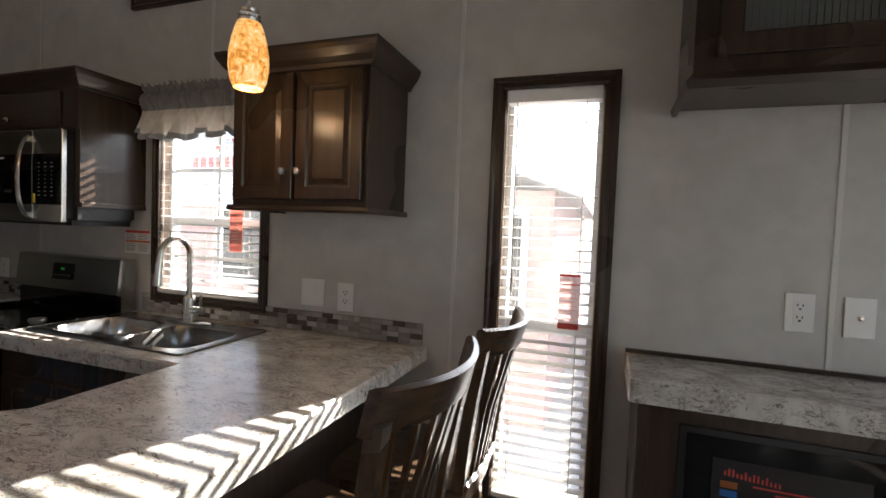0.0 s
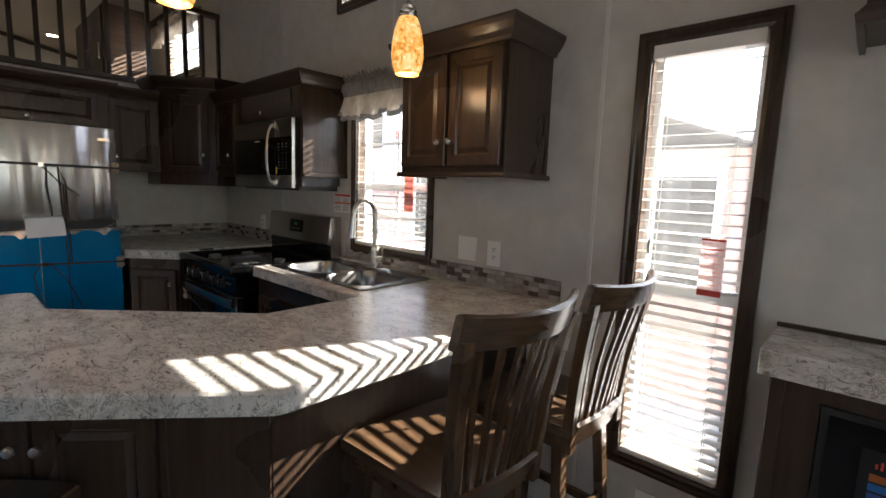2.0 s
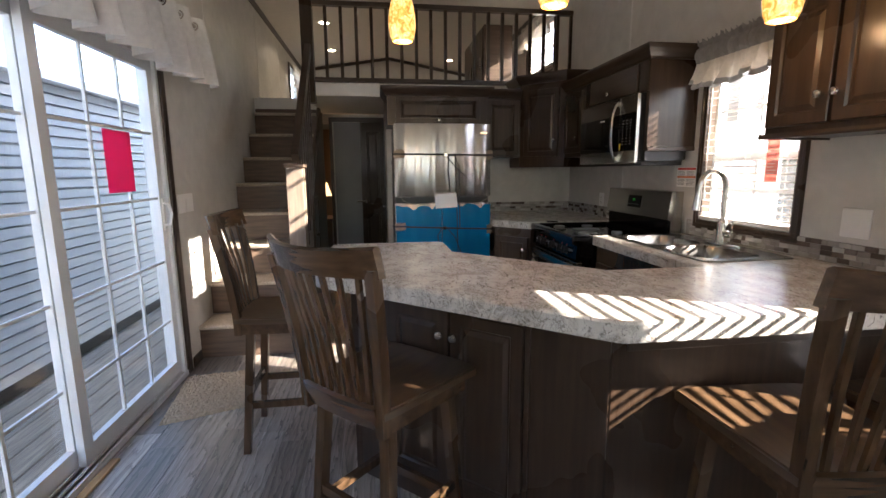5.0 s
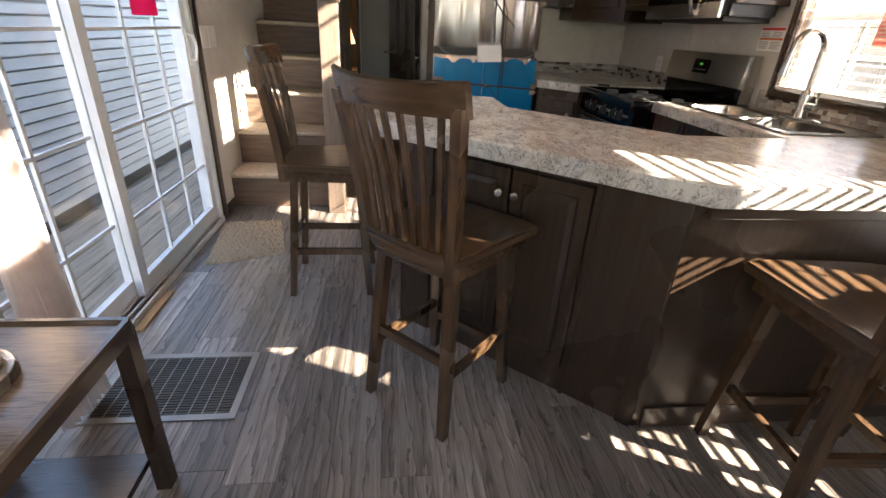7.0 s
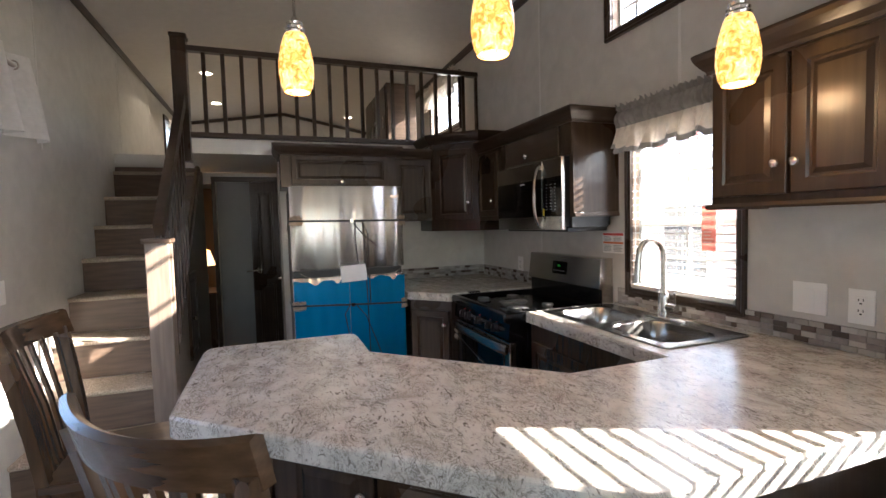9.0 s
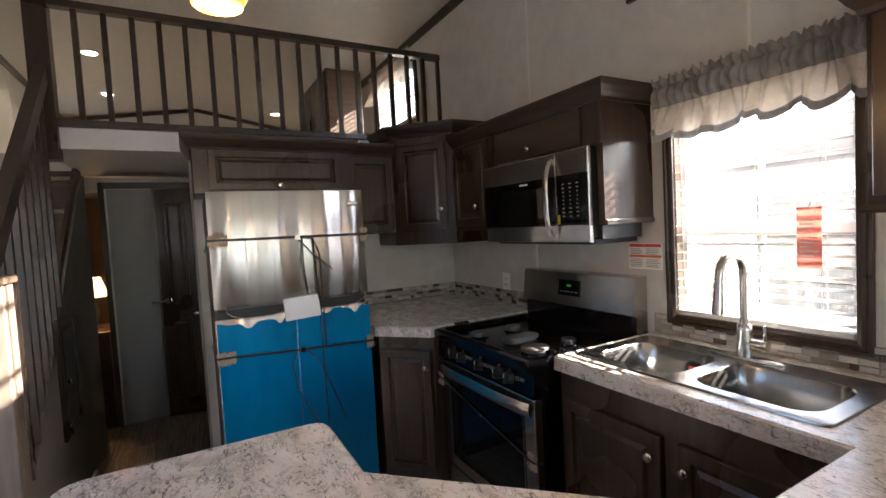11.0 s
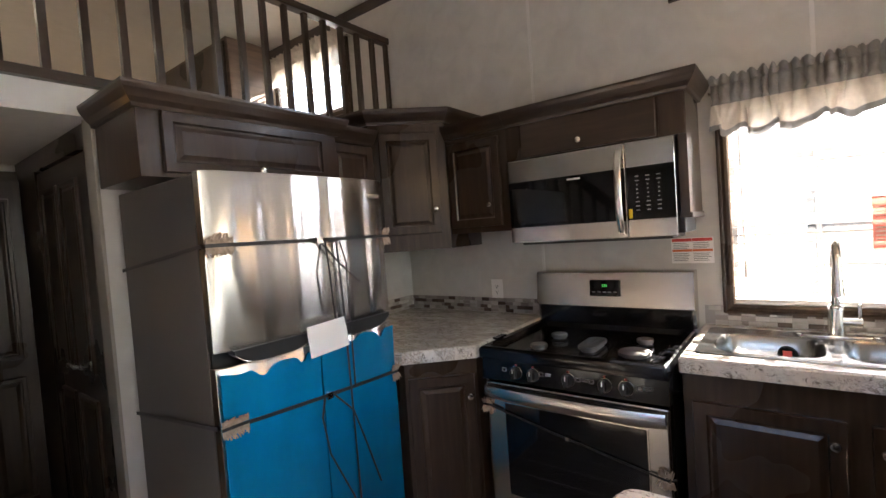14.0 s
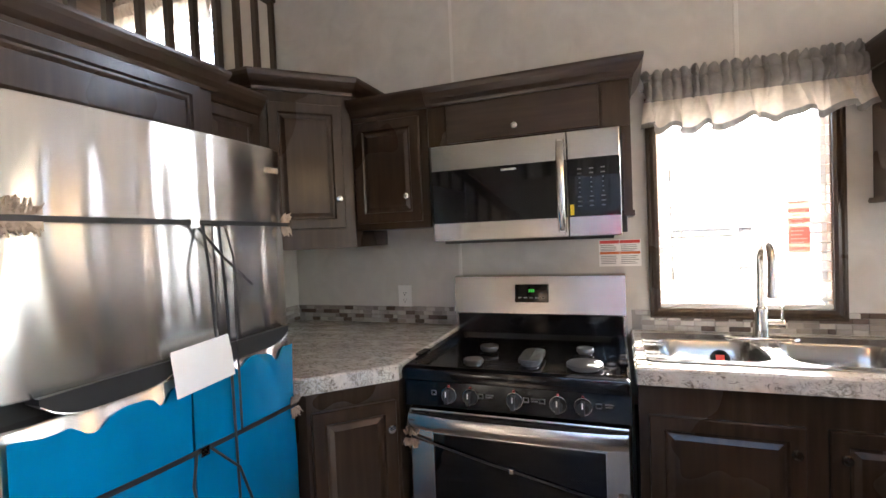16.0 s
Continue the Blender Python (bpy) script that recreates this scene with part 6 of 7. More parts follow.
part("top", box(NX - 0.24, NX + 0.24, NY - 0.30, NY + 0.14, NZ - 0.02, NZ, 0.004), M_WOODX, t)
t = thing("bedside_lamp", (NX, NY, NZ), "lit bedside lamp with a warm cone shade", "table lamp")
part("base", lathe([(0.05, 0), (0.05, 0.012), (0.017, 0.025), (0.03, 0.09), (0.042, 0.14), (0.026, 0.20), (0.011, 0.23), (0.009, 0.30)], 20, (NX, NY, NZ)), M_PEWTER, t, smooth=True)
part("shade", lathe([(0.115, 0.27), (0.065, 0.43)], 28, (NX, NY, NZ), False), M_WARM, t, "warm glowing fabric shade", smooth=True)
la = new("bedside_light", bpy.data.lights.new("bedside_light", "POINT"))
la.data.energy, la.data.color, la.data.shadow_soft_size = 0.7, (1, 0.6, 0.3), 0.04
la.location = (NX, NY, NZ + 0.35)


# ---- curtains ----
def valance(name, x0, x1, y, z0, z1, label, material, skirt, folds=8, ruffle=0.012):
    """A gathered valance on a rod: a shirred header over a flaring skirt with a hem."""
    t = thing(name, ((x0 + x1) / 2, y, z0), label, "valance")
    nx = 320
    s = -1 if y > 0 else 1
    rnd = random.Random(int((x1 + z1) * 100))
    ph = [rnd.uniform(-1, 1) for _ in range(8)]

    gaps = [rnd.uniform(0.55, 1.6) for _ in range(folds * 4)]
    knots = [0.0]
    for g in gaps:
        knots.append(knots[-1] + g / sum(gaps))
    deep = [rnd.uniform(0.45, 1.25) for _ in gaps]
    skew = [rnd.uniform(-0.25, 0.25) for _ in gaps]

    def gather(u):
        """Uneven pleats: rounded ridges of differing width and depth with sharp valleys."""
        u = min(0.9999, max(0.0, u))
        k = max(i for i in range(len(gaps)) if knots[i] <= u)
        q = (u - knots[k]) / (knots[k + 1] - knots[k])
        return deep[k] * (2 * math.sin(math.pi * q) ** 0.7 - 1) + skew[k] * math.sin(2 * math.pi * q)

    def fold(u):
        return math.sin(u * 2 * math.pi * folds + 1.9 * math.sin(u * 7 + ph[2]) + 0.8 * math.sin(u * 2 * math.pi * folds)) + 0.35 * math.sin(u * 2 * math.pi * folds * 2.3 + ph[3])

    h = z1 - z0
    zm = z0 + h * 0.50

    def top(u, w):
        pin = max(math.exp(-((w - 0.74) / 0.06) ** 2), math.exp(-((w - 0.06) / 0.07) ** 2))
        amp = 0.0125 * (1 - 0.55 * pin) * (1.15 if w > 0.8 else 1.0)
        puff = 0.020 * math.sin(math.pi * min(1, w / 0.74)) + 0.008 * max(0.0, w - 0.74) / 0.26
        drift = 0.006 * math.sin(w * 5 + u * 31) + 0.004 * math.sin(w * 11 + u * 57)
        return (x0 + (x1 - x0) * u + drift * (1 - pin), y + s * (0.012 + puff + amp * gather(u + drift)),
                zm + (z1 - zm) * w + (0.011 * gather(u + 0.01) * (w - 0.74) / 0.26 if w > 0.74 else 0.004 * gather(u) * (1 - w)))

    def low(u, w):
        k = 1 - w
        f = fold(u)
        slant = 0.020 * k * math.cos(u * 2 * math.pi * folds + 1.9 * math.sin(u * 7 + ph[2]))
        return (x0 - 0.014 * k + (x1 - x0 + 0.028 * k) * u + slant, y + s * (0.020 + 0.022 * k + 0.007 * gather(u) * w + 0.034 * k * f),
                z0 + ruffle * (0.8 * fold(u + 0.035) + 0.3 * math.sin(u * 13 + ph[4])) * k + (zm + 0.004 - z0) * w)
    for nm, fn, a, b, m_, off in (("gathered_header", top, 0, 1, material, 0), ("skirt", low, 0.16, 1, skirt, 0), ("hem", low, 0, 0.20, material, 0.0015)):
        bm = bmesh.new()
        nz = 12 if nm != "hem" else 3
        loops(bm, [[(lambda q: (q[0], q[1] + s * off, q[2]))(fn(i / nx, a + (b - a) * j / nz)) for i in range(nx + 1)] for j in range(nz + 1)], False)
        part(nm, bm, m_, t, smooth=True)
    bm = bmesh.new()
    zr = zm + (z1 - zm) * 0.5
    tube(bm, [(x0 - 0.01, y, zr), (x1 + 0.01, y, zr)], 0.007, 8)
    for xx in (x0 + 0.005, x1 - 0.005):
        tube(bm, [(xx, y, zr), (xx, y - s * 0.055, zr)], 0.005, 6)
    part("rod", bm, M_CHROME, t)
    return t


valance("window_valance", -1.885, -1.145, YN - 0.055, 1.745, 1.985, "gathered grey and cream ruffled window valance", M_CURT, M_CURTL, 6, 0.019)
valance("window_valance", -5.12, -4.15, YN - 0.055, 2.70, 2.95, "cream ruffled valance on the loft window", M_CURTL, M_CURTL, 6, 0.02)
valance("window_valance", -7.95, -6.95, YS + 0.055, 2.60, 2.90, "cream ruffled valance on the small loft window", M_CURTL, M_CURTL, 6, 0.02)


def grommet_curtain():
    x0, x1, y, z0, z1 = -2.81, -0.30, YS + 0.15, 1.85, 2.26
    t = thing("door_valance", (-1.6, y, z0), "grey linen grommet valance on a rod over the sliding door", "valance")
    nx, nz, folds = 168, 8, 11
    bm = bmesh.new()
    rows = []
    for j in range(nz + 1):
        w = j / nz
        rows.append([(x0 + (x1 - x0) * i / nx, y + (0.040 + 0.030 * (1 - w)) * math.sin(i / nx * folds * 2 * math.pi) + 0.008 * math.sin(i * 0.21 + w * 2) + 0.03 * (1 - w), z0 + (z1 - z0) * w + 0.012 * (1 - w) * math.sin(i * 0.11)) for i in range(nx + 1)])
    loops(bm, rows, False)
    part("cloth", bm, M_VALD, t, smooth=True)
    bm = bmesh.new()
    tube(bm, [(x0 - 0.03, y, z1 - 0.055), (x1 + 0.03, y, z1 - 0.055)], 0.012, 10)
    for xx in (x0 + 0.05, x1 - 0.05, (x0 + x1) / 2):
        tube(bm, [(xx, y, z1 - 0.055), (xx, YS, z1 - 0.055)], 0.007, 8)
    part("rod", bm, M_PEWTER, t, smooth=True)
    for k in range(folds * 2):
        xx = x0 + (x1 - x0) * k / (folds * 2)
        sg = 1 if k % 2 == 0 else -1
        bm = bmesh.new()
        tube(bm, [(xx + 0.0015 * sg * s, y + 0.022 * math.cos(a), z1 - 0.055 + 0.022 * math.sin(a)) for s in (1,) for a in [2 * math.pi * i / 16 for i in range(17)]], 0.004, 6)
        part("grommet", bm, M_PEWTER, t, smooth=True)


grommet_curtain()
t = thing("drape", (-0.8, YS + 0.1, 0.03), "taupe drape tied back beside the sliding door", "curtain")
bm = bmesh.new()
rows = []
for j in range(41):
    w = j / 40
    z = 0.03 + 1.9 * w
    k = min(1, abs(z - 0.85) / 0.9) ** 1.2 if z > 0.85 else 0.12
    xa = -0.79 - 0.06 * max(0, (z - 1.1) / 0.8) - 0.04 * max(0, (0.6 - z) / 0.5)
    xb = -0.64 + 0.28 * k if z > 0.85 else -0.635
    rows.append([(xa + (xb - xa) * i / 60, YS + 0.10 + (0.022 + 0.014 * k) * math.sin(i / 60 * 8 * 2 * math.pi + 0.6 * math.sin(w * 4)) + 0.006 * math.sin(i * 0.9), z) for i in range(61)])
loops(bm, rows, False)
part("cloth", bm, M_DRAPE, t, smooth=True)

t = thing("curtain_wand", (-0.85, YS + 0.12, 1.34), "thin clear plastic wand hanging beside the drape", "curtain wand")
bm = bmesh.new()
tube(bm, [(-0.85, YS + 0.12, 1.95), (-0.848, YS + 0.12, 1.37)], 0.0035, 8)
part("rod", bm, M_VALD, t, smooth=True)
bm = bmesh.new()
tube(bm, [(-0.848, YS + 0.12, 1.37), (-0.848, YS + 0.12, 1.34)], 0.0065, 8)
part("grip", bm, M_GREYINK, t, smooth=True)

# ---- floor things ----
t = thing("door_mat", (-2.1, -0.9, 0), "tan shaggy mat on the floor by the sliding door", "rug")
bm = bmesh.new()
cor = [Vector((-1.80, -1.055)), Vector((-1.945, -0.655)), Vector((-2.43, -0.775)), Vector((-2.39, -1.13))]
n = 46
rnd = random.Random(4)
rows = []
for j in range(n + 1):
    row = []
    for i in range(n + 1):
        p = (cor[0] * (1 - i / n) + cor[1] * (i / n)) * (1 - j / n) + (cor[3] * (1 - i / n) + cor[2] * (i / n)) * (j / n)
        e = min(i, j, n - i, n - j)
        row.append((p.x + rnd.uniform(-0.005, 0.005), p.y + rnd.uniform(-0.005, 0.005), 0.001 if e == 0 else 0.012 + rnd.uniform(0, 0.010)))
    rows.append(row)
vv = [[bm.verts.new(p) for p in r] for r in rows]
for j in range(n):
    for i in range(n):
        bm.faces.new((vv[j][i], vv[j][i + 1], vv[j + 1][i + 1], vv[j + 1][i]))
part("mat", bm, M_RUG, t)

t = thing("floor_vent", (-0.87, -0.8, 0), "bronze metal floor register with a fine grid", "floor vent")
vx0, vx1, vy0, vy1 = -1.042, -0.69, -1.08, -0.585
bm = bmesh.new()
for a in ((vx0, vx1, vy0, vy0 + 0.025), (vx0, vx1, vy1 - 0.025, vy1), (vx0, vx0 + 0.025, vy0 + 0.025, vy1 - 0.025), (vx1 - 0.025, vx1, vy0 + 0.025, vy1 - 0.025)):
    bxm(bm, a[0], a[1], a[2], a[3], 0.0, 0.006)
part("frame", bm, M_VENTRIM, t)
part("backing", box(vx0 + 0.025, vx1 - 0.025, vy0 + 0.025, vy1 - 0.025, -0.004, 0.0005), M_BLKPLAST, t)
for k in range(24):
    x = vx0 + 0.032 + k * (vx1 - vx0 - 0.064) / 23
    part("slat", box(x - 0.0032, x + 0.0032, vy0 + 0.025, vy1 - 0.025, 0.0005, 0.005), M_VENT, t)
for k in range(9):
    y = vy0 + 0.07 + k * (vy1 - vy0 - 0.14) / 8
    part("crossbar", box(vx0 + 0.025, vx1 - 0.025, y - 0.0012, y + 0.0012, 0.0005, 0.0056), M_VENTRIM, t)


# ---- end table and lamp ----
def end_table():
    x0, x1, y0, y1, h = -0.50, 0.16, -1.13, -0.69, 0.545
    t = thing("end_table", ((x0 + x1) / 2, (y0 + y1) / 2, 0), "dark oak end table with a raised rim and lower shelf", "table")
    part("tabletop", box(x0 + 0.02, x1 - 0.02, y0 + 0.02, y1 - 0.02, h - 0.035, h - 0.010, 0.003), M_TABLE, t)
    bm = bmesh.new()
    ring = rounded([(x0, y0), (x1, y0), (x1, y1), (x0, y1)], 0.03)
    inn = inset_poly(ring, 0.026)
    loops(bm, [[(*p, z) for p in q] for q, z in ((ring, h - 0.045), (ring, h - 0.006), (inset_poly(ring, 0.006), h), (inset_poly(ring, 0.018), h), (inn, h - 0.008), (inn, h - 0.045), (ring, h - 0.045))])
    bmesh.ops.recalc_face_normals(bm, faces=bm.faces)
    part("rim", bm, M_WOODX, t, smooth=True)
    for x, y, sx, sy in ((x0 + 0.025, y1 - 0.025, 1, 1), (x1 - 0.025, y1 - 0.025, -1, 1), (x0 + 0.025, y0 + 0.025, 1, -1), (x1 - 0.025, y0 + 0.025, -1, -1)):
        bm = bmesh.new()
        bar(bm, (x + 0.018 * sx, y + 0.012 * sy, 0), (x, y, h - 0.02), 0.04, 0.04, up=(0, 1, 0))
        part("leg", bm, M_WOOD, t)
    part("shelf", box(x0 + 0.04, x1 - 0.04, y0 + 0.03, y1 - 0.03, 0.10, 0.12, 0.003), M_SHELF, t)
    lx, ly = -0.262, -0.912
    l = thing("table_lamp", (lx, ly, h - 0.01), "antique pewter urn table lamp with a pale cone shade", "table lamp")
    pr = [(0.097, 0), (0.102, 0.005), (0.102, 0.020), (0.097, 0.027), (0.086, 0.030), (0.083, 0.034), (0.084, 0.040), (0.078, 0.047), (0.062, 0.052), (0.058, 0.057), (0.050, 0.068), (0.035, 0.082), (0.027, 0.096), (0.024, 0.106), (0.030, 0.110), (0.030, 0.116), (0.023, 0.121), (0.024, 0.130), (0.038, 0.145), (0.055, 0.17), (0.060, 0.20), (0.052, 0.233), (0.030, 0.255), (0.022, 0.265), (0.030, 0.272), (0.018, 0.285), (0.012, 0.30), (0.012, 0.36)]
    part("base", lathe(pr, 32, (lx, ly, h - 0.010)), M_PEWTER, l, smooth=True)
    for s in (-1, 1):
        bm = bmesh.new()
        tube(bm, [(lx + s * 0.024, ly, h + 0.25), (lx + s * 0.07, ly, h + 0.24), (lx + s * 0.082, ly, h + 0.20), (lx + s * 0.055, ly, h + 0.14)], 0.006, 8)
        part("side_handle", bm, M_PEWTER, l, smooth=True)
    part("shade", lathe([(0.202, 0.36), (0.200, 0.375), (0.105, 0.62), (0.10, 0.63)], 40, (lx, ly, h - 0.01), False), M_SHADE, l, "pale linen cone shade", smooth=True)
    p = thing("paper", (0.10, -0.73, h), "white folded paper lying on the end table", "paper")
    bm = bmesh.new()
    rows = [(0.062, h + 0.045), (0.057, h + 0.022), (0.058, h + 0.004), (0.066, h + 0.0015), (0.085, h + 0.006), (0.115, h + 0.010), (0.15, h + 0.004)]
    loops(bm, [[(x, -0.79 + 0.006 * k, z), (x + 0.004, -0.74, z + 0.001 * k), (x + 0.002, -0.695 - 0.004 * k, z)] for k, (x, z) in enumerate(rows)], False)
    bmesh.ops.solidify(bm, geom=bm.faces[:], thickness=0.0006)
    part("sheet", bm, M_PAPER, p)


end_table()

# ---- fireplace and media cabinet ----
t = thing("fireplace_cabinet", (1.0, 1.8, 0), "dark wood electric fireplace surround with black glass insert", "fireplace")
part("body", grid_wall("y", 1.69, YN - 0.001, 0.31, 1.72, 0, 0.915, [(0.42, 1.61, 0.22, 0.865)]), M_WOOD, t)
ins = part("fire_insert", box(0.422, 1.608, 1.684, 1.90, 0.222, 0.863, 0.002), M_BLKPLAST, t, "black fireplace insert")
part("fire_glass", box(0.44, 1.59, 1.681, 1.6838, 0.24, 0.845), M_BLKGLASS, ins, "black glass front")
lab = part("product_label", box(0.505, 0.85, 1.6790, 1.6808, 0.60, 0.79), mat("label_black", (0.012, 0.010, 0.012), 0.3), ins, "black product label with red print")
bm = bmesh.new()
rnd = random.Random(3)
for k in range(14):
    bar(bm, (0.535 + k * 0.0095, 1.6785, 0.748 - 0.0008 * k), (0.535 + k * 0.0095, 1.6785, 0.748 - 0.0008 * k + rnd.choice((0.012, 0.012, 0.02))), 0.0045, 0.0005, up=(0, 1, 0))
part("logo_mark", bm, M_RED, lab, "red logo mark")
bm = bmesh.new()
for k in range(8):
    xa = 0.60 + (k % 3) * 0.05
    zz = 0.73 - k * 0.013
    bxm(bm, xa, xa + 0.10 + 0.08 * rnd.random(), 1.6783, 1.6788, zz - 0.0022, zz + 0.0022)
part("text_line", bm, M_RED, lab)
for k, c in enumerate(((0.35, 0.10, 0.02), (0.02, 0.15, 0.45), (0.05, 0.10, 0.30))):
    part("flame_swatch", box(0.525, 0.565, 1.6783, 1.6788, 0.715 - k * 0.024, 0.733 - k * 0.024), mat("swatch", c, 0.4), lab)
part("edge_stile", box(0.312, 0.345, 1.683, 1.69, 0, 0.913, 0.002), M_WOOD, t)
t = thing("mantel", (1.0, 1.8, 0.915), "marbled laminate mantel shelf over the fireplace", "mantel")
part("shelf", slab(rounded([(0.285, 1.645), (1.75, 1.645), (1.75, YN - 0.001), (0.285, YN - 0.001)], [0.02, 0, 0, 0]), 0.917, 0.985), M_LAM, t)
part("back_strip", box(0.285, 1.75, YN - 0.014, YN - 0.001, 0.985, 0.998), M_WOODX, t, "dark wood back strip")
M_RIBBED = mat("ribbed_glass", (0.10, 0.105, 0.10), 0.12)
t = thing("media_cabinet", (1.0, 1.8, 1.75), "dark wood wall cabinet with ribbed glass doors", "cabinet")
part("body", box(0.398, 1.70, 1.66, YN - 0.001, 1.780, 2.34, 0.002), M_WOOD, t)
lip_path = [(0.398, YN - 0.001), (0.398, 1.66), (1.70, 1.66)]
part("bottom_moulding", sweep(lip_path, [(0, 1.762), (0.012, 1.762), (0.018, 1.782), (0.010, 1.790), (0, 1.805)]), M_WOODX, t)
for x in (0.45, 0.98):
    bm = grid_wall("y", 1.64, 1.66, x, x + 0.50, 1.84, 2.29, [(x + 0.055, x + 0.445, 1.895, 2.235)])
    bmesh.ops.bevel(bm, geom=[e for e in bm.edges if len(e.link_faces) == 2 and e.calc_face_angle(0) > 0.9], offset=0.003, segments=1, affect="EDGES")
    d = part("door", bm, M_WOOD, t)
    part("glass", box(x + 0.055, x + 0.445, 1.651, 1.655, 1.895, 2.235), M_RIBBED, d, "ribbed grey-green glass")
    for k in range(26):
        xx = x + 0.0565 + k * 0.015
        part("glass_rib", box(xx, xx + 0.012, 1.648, 1.6508, 1.896, 2.234), M_RIBBED, d)
    knob(d, pose(x + (0.475 if x < 0.9 else 0.025), 1.64, 1.93))

# ---- outside ----
bm = bmesh.new()
bmesh.ops.create_grid(bm, x_segments=4, y_segments=4, size=400)
bm.transform(Matrix.Translation((0, 0, -0.85)))
setting("ground", bm, M_GROUND, "pale gravel ground around the cabins")
t = thing("deck", (-1.8, -2.3, -0.85), "weathered grey timber deck outside the sliding door", "deck")
for k in range(6):
    y = YS - 0.19 - k * 0.146
    part("board", box(-5.5, 1.6, y - 0.07, y + 0.07, -0.11, -0.08, 0.004, 1), M_DECK, t)
for x in (-5.3, -3.5, -1.7, 0.0, 1.4):
    part("joist", box(x - 0.03, x + 0.03, -2.13, YS - 0.12, -0.85, -0.112), M_DECK, t)
t = thing("neighbour_cabin", (-3.5, -4.0, -0.85), "neighbouring cabin with blue-grey lap siding", "house")
part("wall", box(-14, 5, -7.6, -3.26, -0.56, 2.22), M_SIDING, t)
# solid black box in place of the shade below the siding
part("gap_shade_box", box(-13.8, 4.8, -7.4, -3.45, -0.85, -0.561), M_BLKPLAST, t, "black box standing in for the shaded gap under the siding")
bm = bmesh.new()
for k in range(26):
    z = -0.58 + k * 0.108
    vv = loops(bm, [[(x, -3.258, z), (x, -3.210, z), (x, -3.228, z + 0.088), (x, -3.255, z + 0.091), (x, -3.258, z + 0.106)] for x in (-14, 5)])
part("siding", bm, M_SIDING, t)
bm = bmesh.new()
vv = loops(bm, [[(x, -3.10, 2.22), (x, -3.10, 2.30), (x, -5.5, 2.75), (x, -7.8, 2.30), (x, -7.8, 2.22)] for x in (-14.3, 5.3)])
bm.faces.new(vv[0])
bm.faces.new(vv[1])
part("roof", bm, mat("white_metal_roof", (0.75, 0.75, 0.74), 0.4), t, "white metal roof")


def far_cabin(x, y, w, d, h, material, label, rz=0):
    t = thing("cabin", (x, y, -0.85), label, "house", rz=rz)
    part("wall", box(-w / 2, w / 2, -d / 2, d / 2, 0, h), material, t, local=True)
    bm = bmesh.new()
    n = int(h / 0.11)
    for k in range(n):
        z = k * 0.11
        loops(bm, [[(xx, -d / 2, z), (xx, -d / 2 - 0.018, z), (xx, -d / 2 - 0.005, z + 0.108), (xx, -d / 2, z + 0.108)] for xx in (-w / 2, w / 2)])
    part("siding", bm, material, t, local=True)
    bm = bmesh.new()
    vv = loops(bm, [[(-w / 2 - 0.3, yy, h), (0, yy, h + w * 0.22), (w / 2 + 0.3, yy, h), (w / 2 + 0.3, yy, h - 0.1), (0, yy, h + w * 0.22 - 0.12), (-w / 2 - 0.3, yy, h - 0.1)] for yy in (-d / 2 - 0.4, d / 2 + 0.4)])
    bm.faces.new(vv[0])
    bm.faces.new(vv[1])
    bmesh.ops.recalc_face_normals(bm, faces=bm.faces)
    part("roof", bm, M_SHINGLE, t, local=True)
    for xx in (-w * 0.27, w * 0.27):
        g = part("window", box(xx - 0.5, xx + 0.5, -d / 2 - 0.06, -d / 2 - 0.03, 1.2, 2.5, 0.01), M_VINYL, t, local=True)
        part("glazing", box(xx - 0.42, xx + 0.42, -d / 2 - 0.066, -d / 2 - 0.061, 1.28, 2.42), M_BLKGLASS, g, local=True)
    return t


far_cabin(-6.7, 10.5, 4.2, 8, 3.0, M_REDSIDE, "red sided cabin across the way")
M_BOARD = mat("pale_blue_board", (0.62, 0.74, 0.86), 0.5, var=0.04)
t = thing("sign_board", (-6.0, 6.46, 1.6), "pale blue sign board with red lettering bars on the red cabin", "sign")
part("board", box(-7.0, -4.9, 6.435, 6.465, 1.62, 2.92, 0.004, 1), M_BOARD, t)
for za, zb, xa, xb in ((2.58, 2.76, -6.1, -5.2), (2.28, 2.46, -6.6, -5.2)):
    n = int((xb - xa) / 0.17)
    for k in range(n):
        part("letter_bar", box(xa + k * 0.17, xa + k * 0.17 + 0.12, 6.428, 6.434, za, zb), M_RED, t)
for k in range(6):
    part("text_line", box(-6.5 + 0.12 * (k % 2), -5.3, 6.429, 6.434, 2.14 - k * 0.08, 2.165 - k * 0.08), M_REDSIDE, t)
far_cabin(-2.0, 9.5, 3.3, 8, 2.7, M_REDSIDE, "red sided cabin with white windows behind the kitchen")
far_cabin(2.9, 11.5, 3.4, 8, 2.9, mat("pale_siding", (0.80, 0.80, 0.79), 0.6), "pale sided cabin across the way")
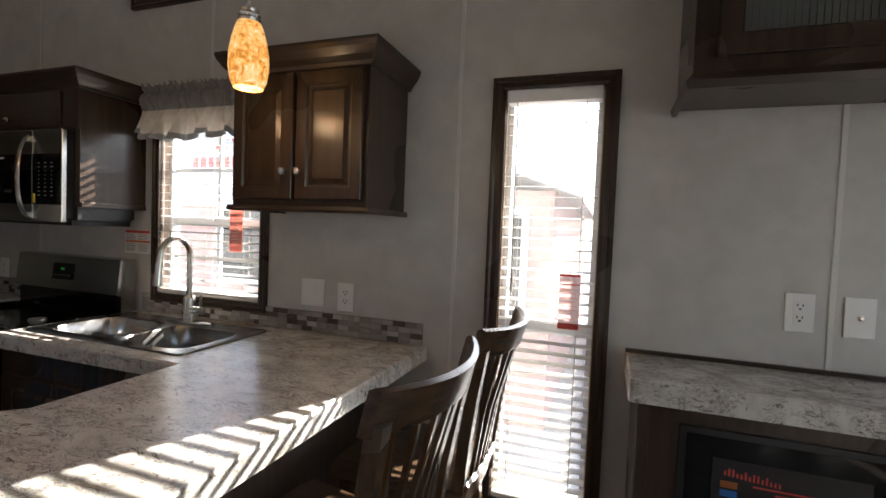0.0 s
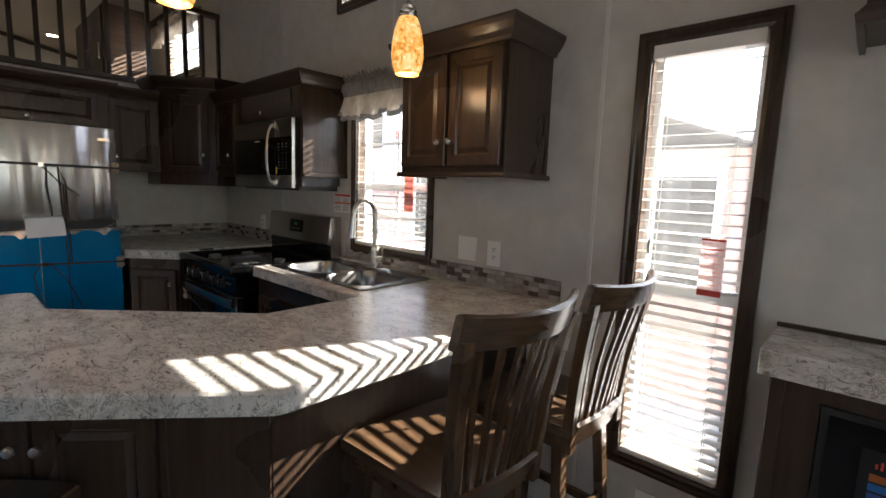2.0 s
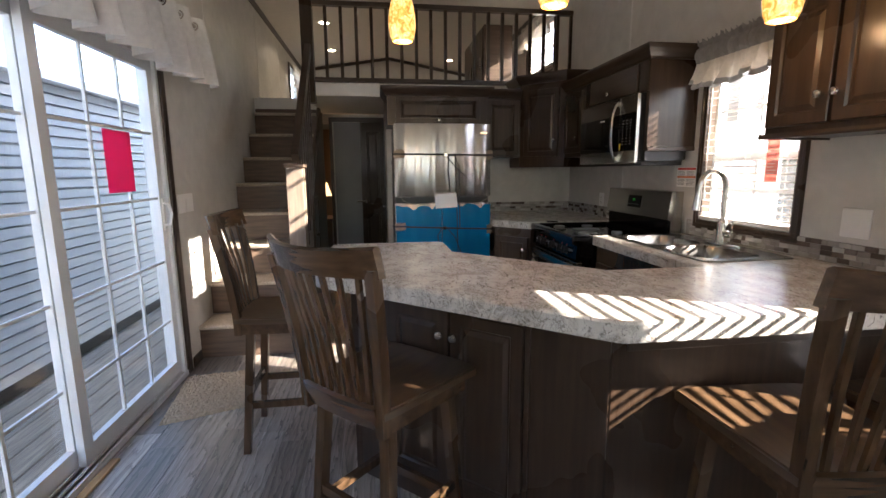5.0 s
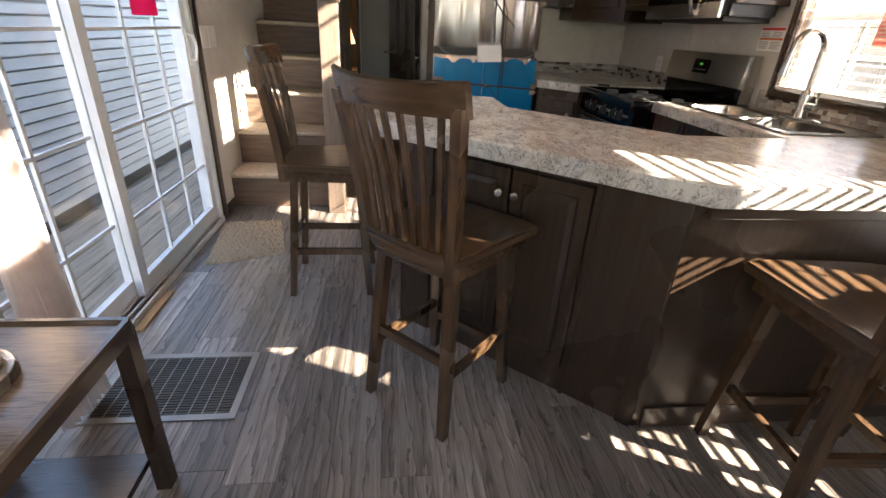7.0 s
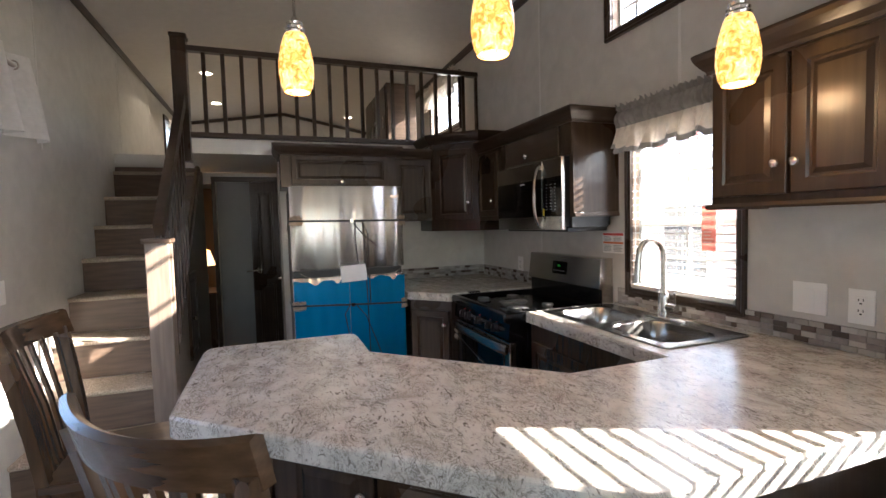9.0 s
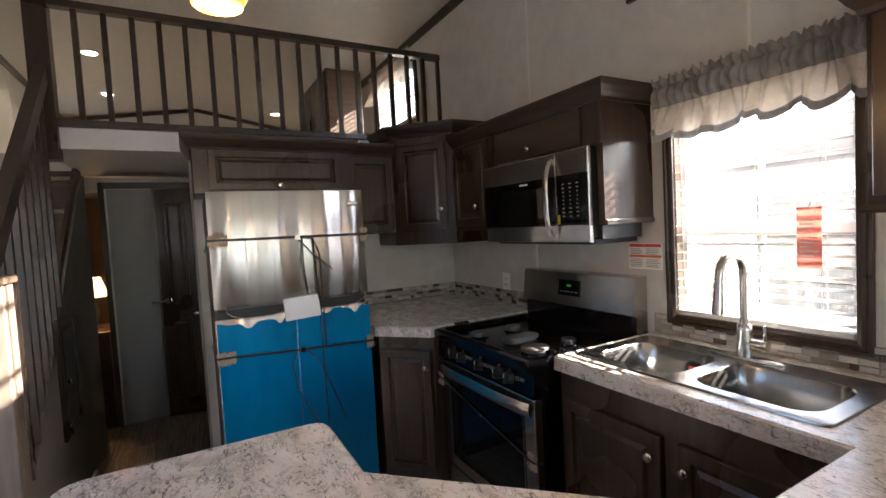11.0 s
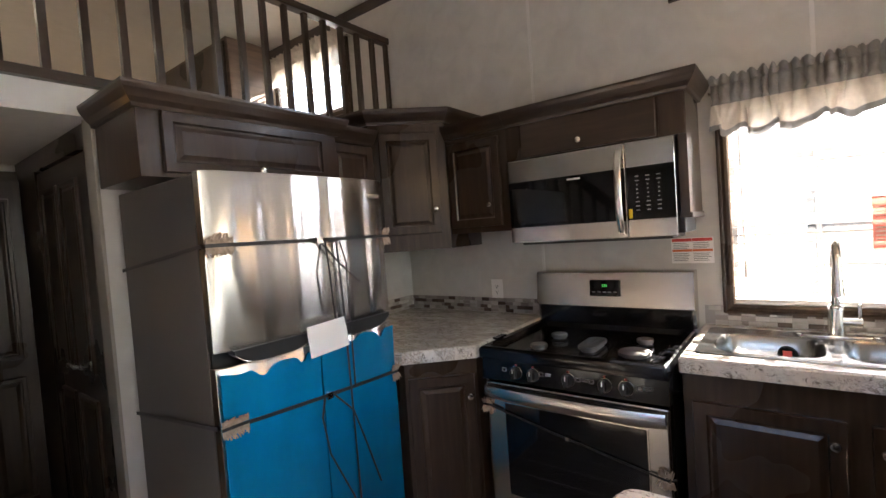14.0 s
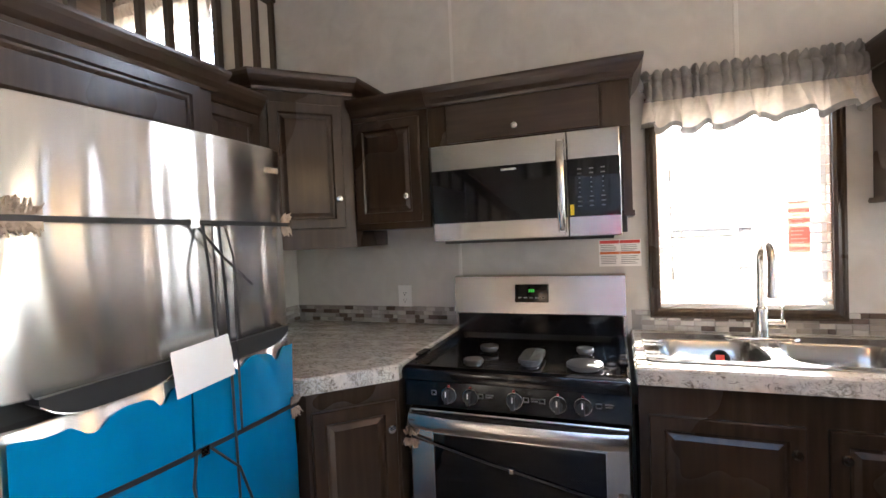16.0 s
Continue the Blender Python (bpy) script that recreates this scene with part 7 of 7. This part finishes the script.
far_cabin(7.2, 10.5, 4.2, 8, 3.0, M_REDSIDE, "red sided cabin with white trim across the way")

# ---- floor planks ----
PW, PL = 0.152, 1.22
meshes = {}
rnd = random.Random(11)
y = YS
while y < YN - 0.01:
    w = min(PW, YN - y)
    x = XE + rnd.uniform(0, PL)
    while x > -5.0:
        xa, xb = max(x - PL, -5.0), min(x, XE)
        if y + w / 2 < 0.22 or xb > -3.7:
            key = (round(xb - xa, 3), round(w, 3))
            if key not in meshes:
                bm = box(-(xb - xa) / 2 + 0.0006, (xb - xa) / 2 - 0.0006, -w / 2 + 0.0006, w / 2 - 0.0006, -0.012, 0.0, 0.0012, 1)
                me = bpy.data.meshes.new("plank")
                bm.to_mesh(me)
                bm.free()
                me.materials.append(M_PLANK)
                meshes[key] = me
            o = new("plank", meshes[key])
            o.parent = floor
            o.location = ((xa + xb) / 2, y + w / 2, 0)
        x -= PL
    y += w

# ---- mosaic tiles ----
sizes = ((0.049, 0.0195), (0.0235, 0.0195))
tile_me = {}
for a, (lw, lh) in enumerate(sizes):
    for b, mt in enumerate(M_TILES):
        bm = box(-lw / 2, lw / 2, -0.0075, 0, -lh / 2, lh / 2, 0.001, 1)
        me = bpy.data.meshes.new("tile")
        bm.to_mesh(me)
        bm.free()
        me.materials.append(mt)
        tile_me[a, b] = me
rnd = random.Random(5)
for t, p0, way, length, ang, side, z0 in SPLASH:
    inv = t.matrix_basis.inverted()
    for r in range(4):
        s = rnd.choice((0.0, 0.0125, 0.025)) * (r % 2)
        while s < length - 0.03:
            a = 0 if rnd.random() < 0.8 else 1
            lw = sizes[a][0]
            if s + lw > length:
                break
            o = new("tile", tile_me[a, rnd.choices((0, 1, 2), (0.52, 0.2, 0.28))[0]])
            o.parent = t
            q = p0 + way * (s + lw / 2)
            nrm = Vector((-way.y, way.x)) * side
            q = q + nrm * 0.004
            o.matrix_basis = inv @ Matrix.Translation((q.x, q.y, z0 + 0.011 + r * 0.0212)) @ pose(0, 0, 0, 0, 0, ang + (180 if side > 0 else 0))
            s += lw + 0.0016
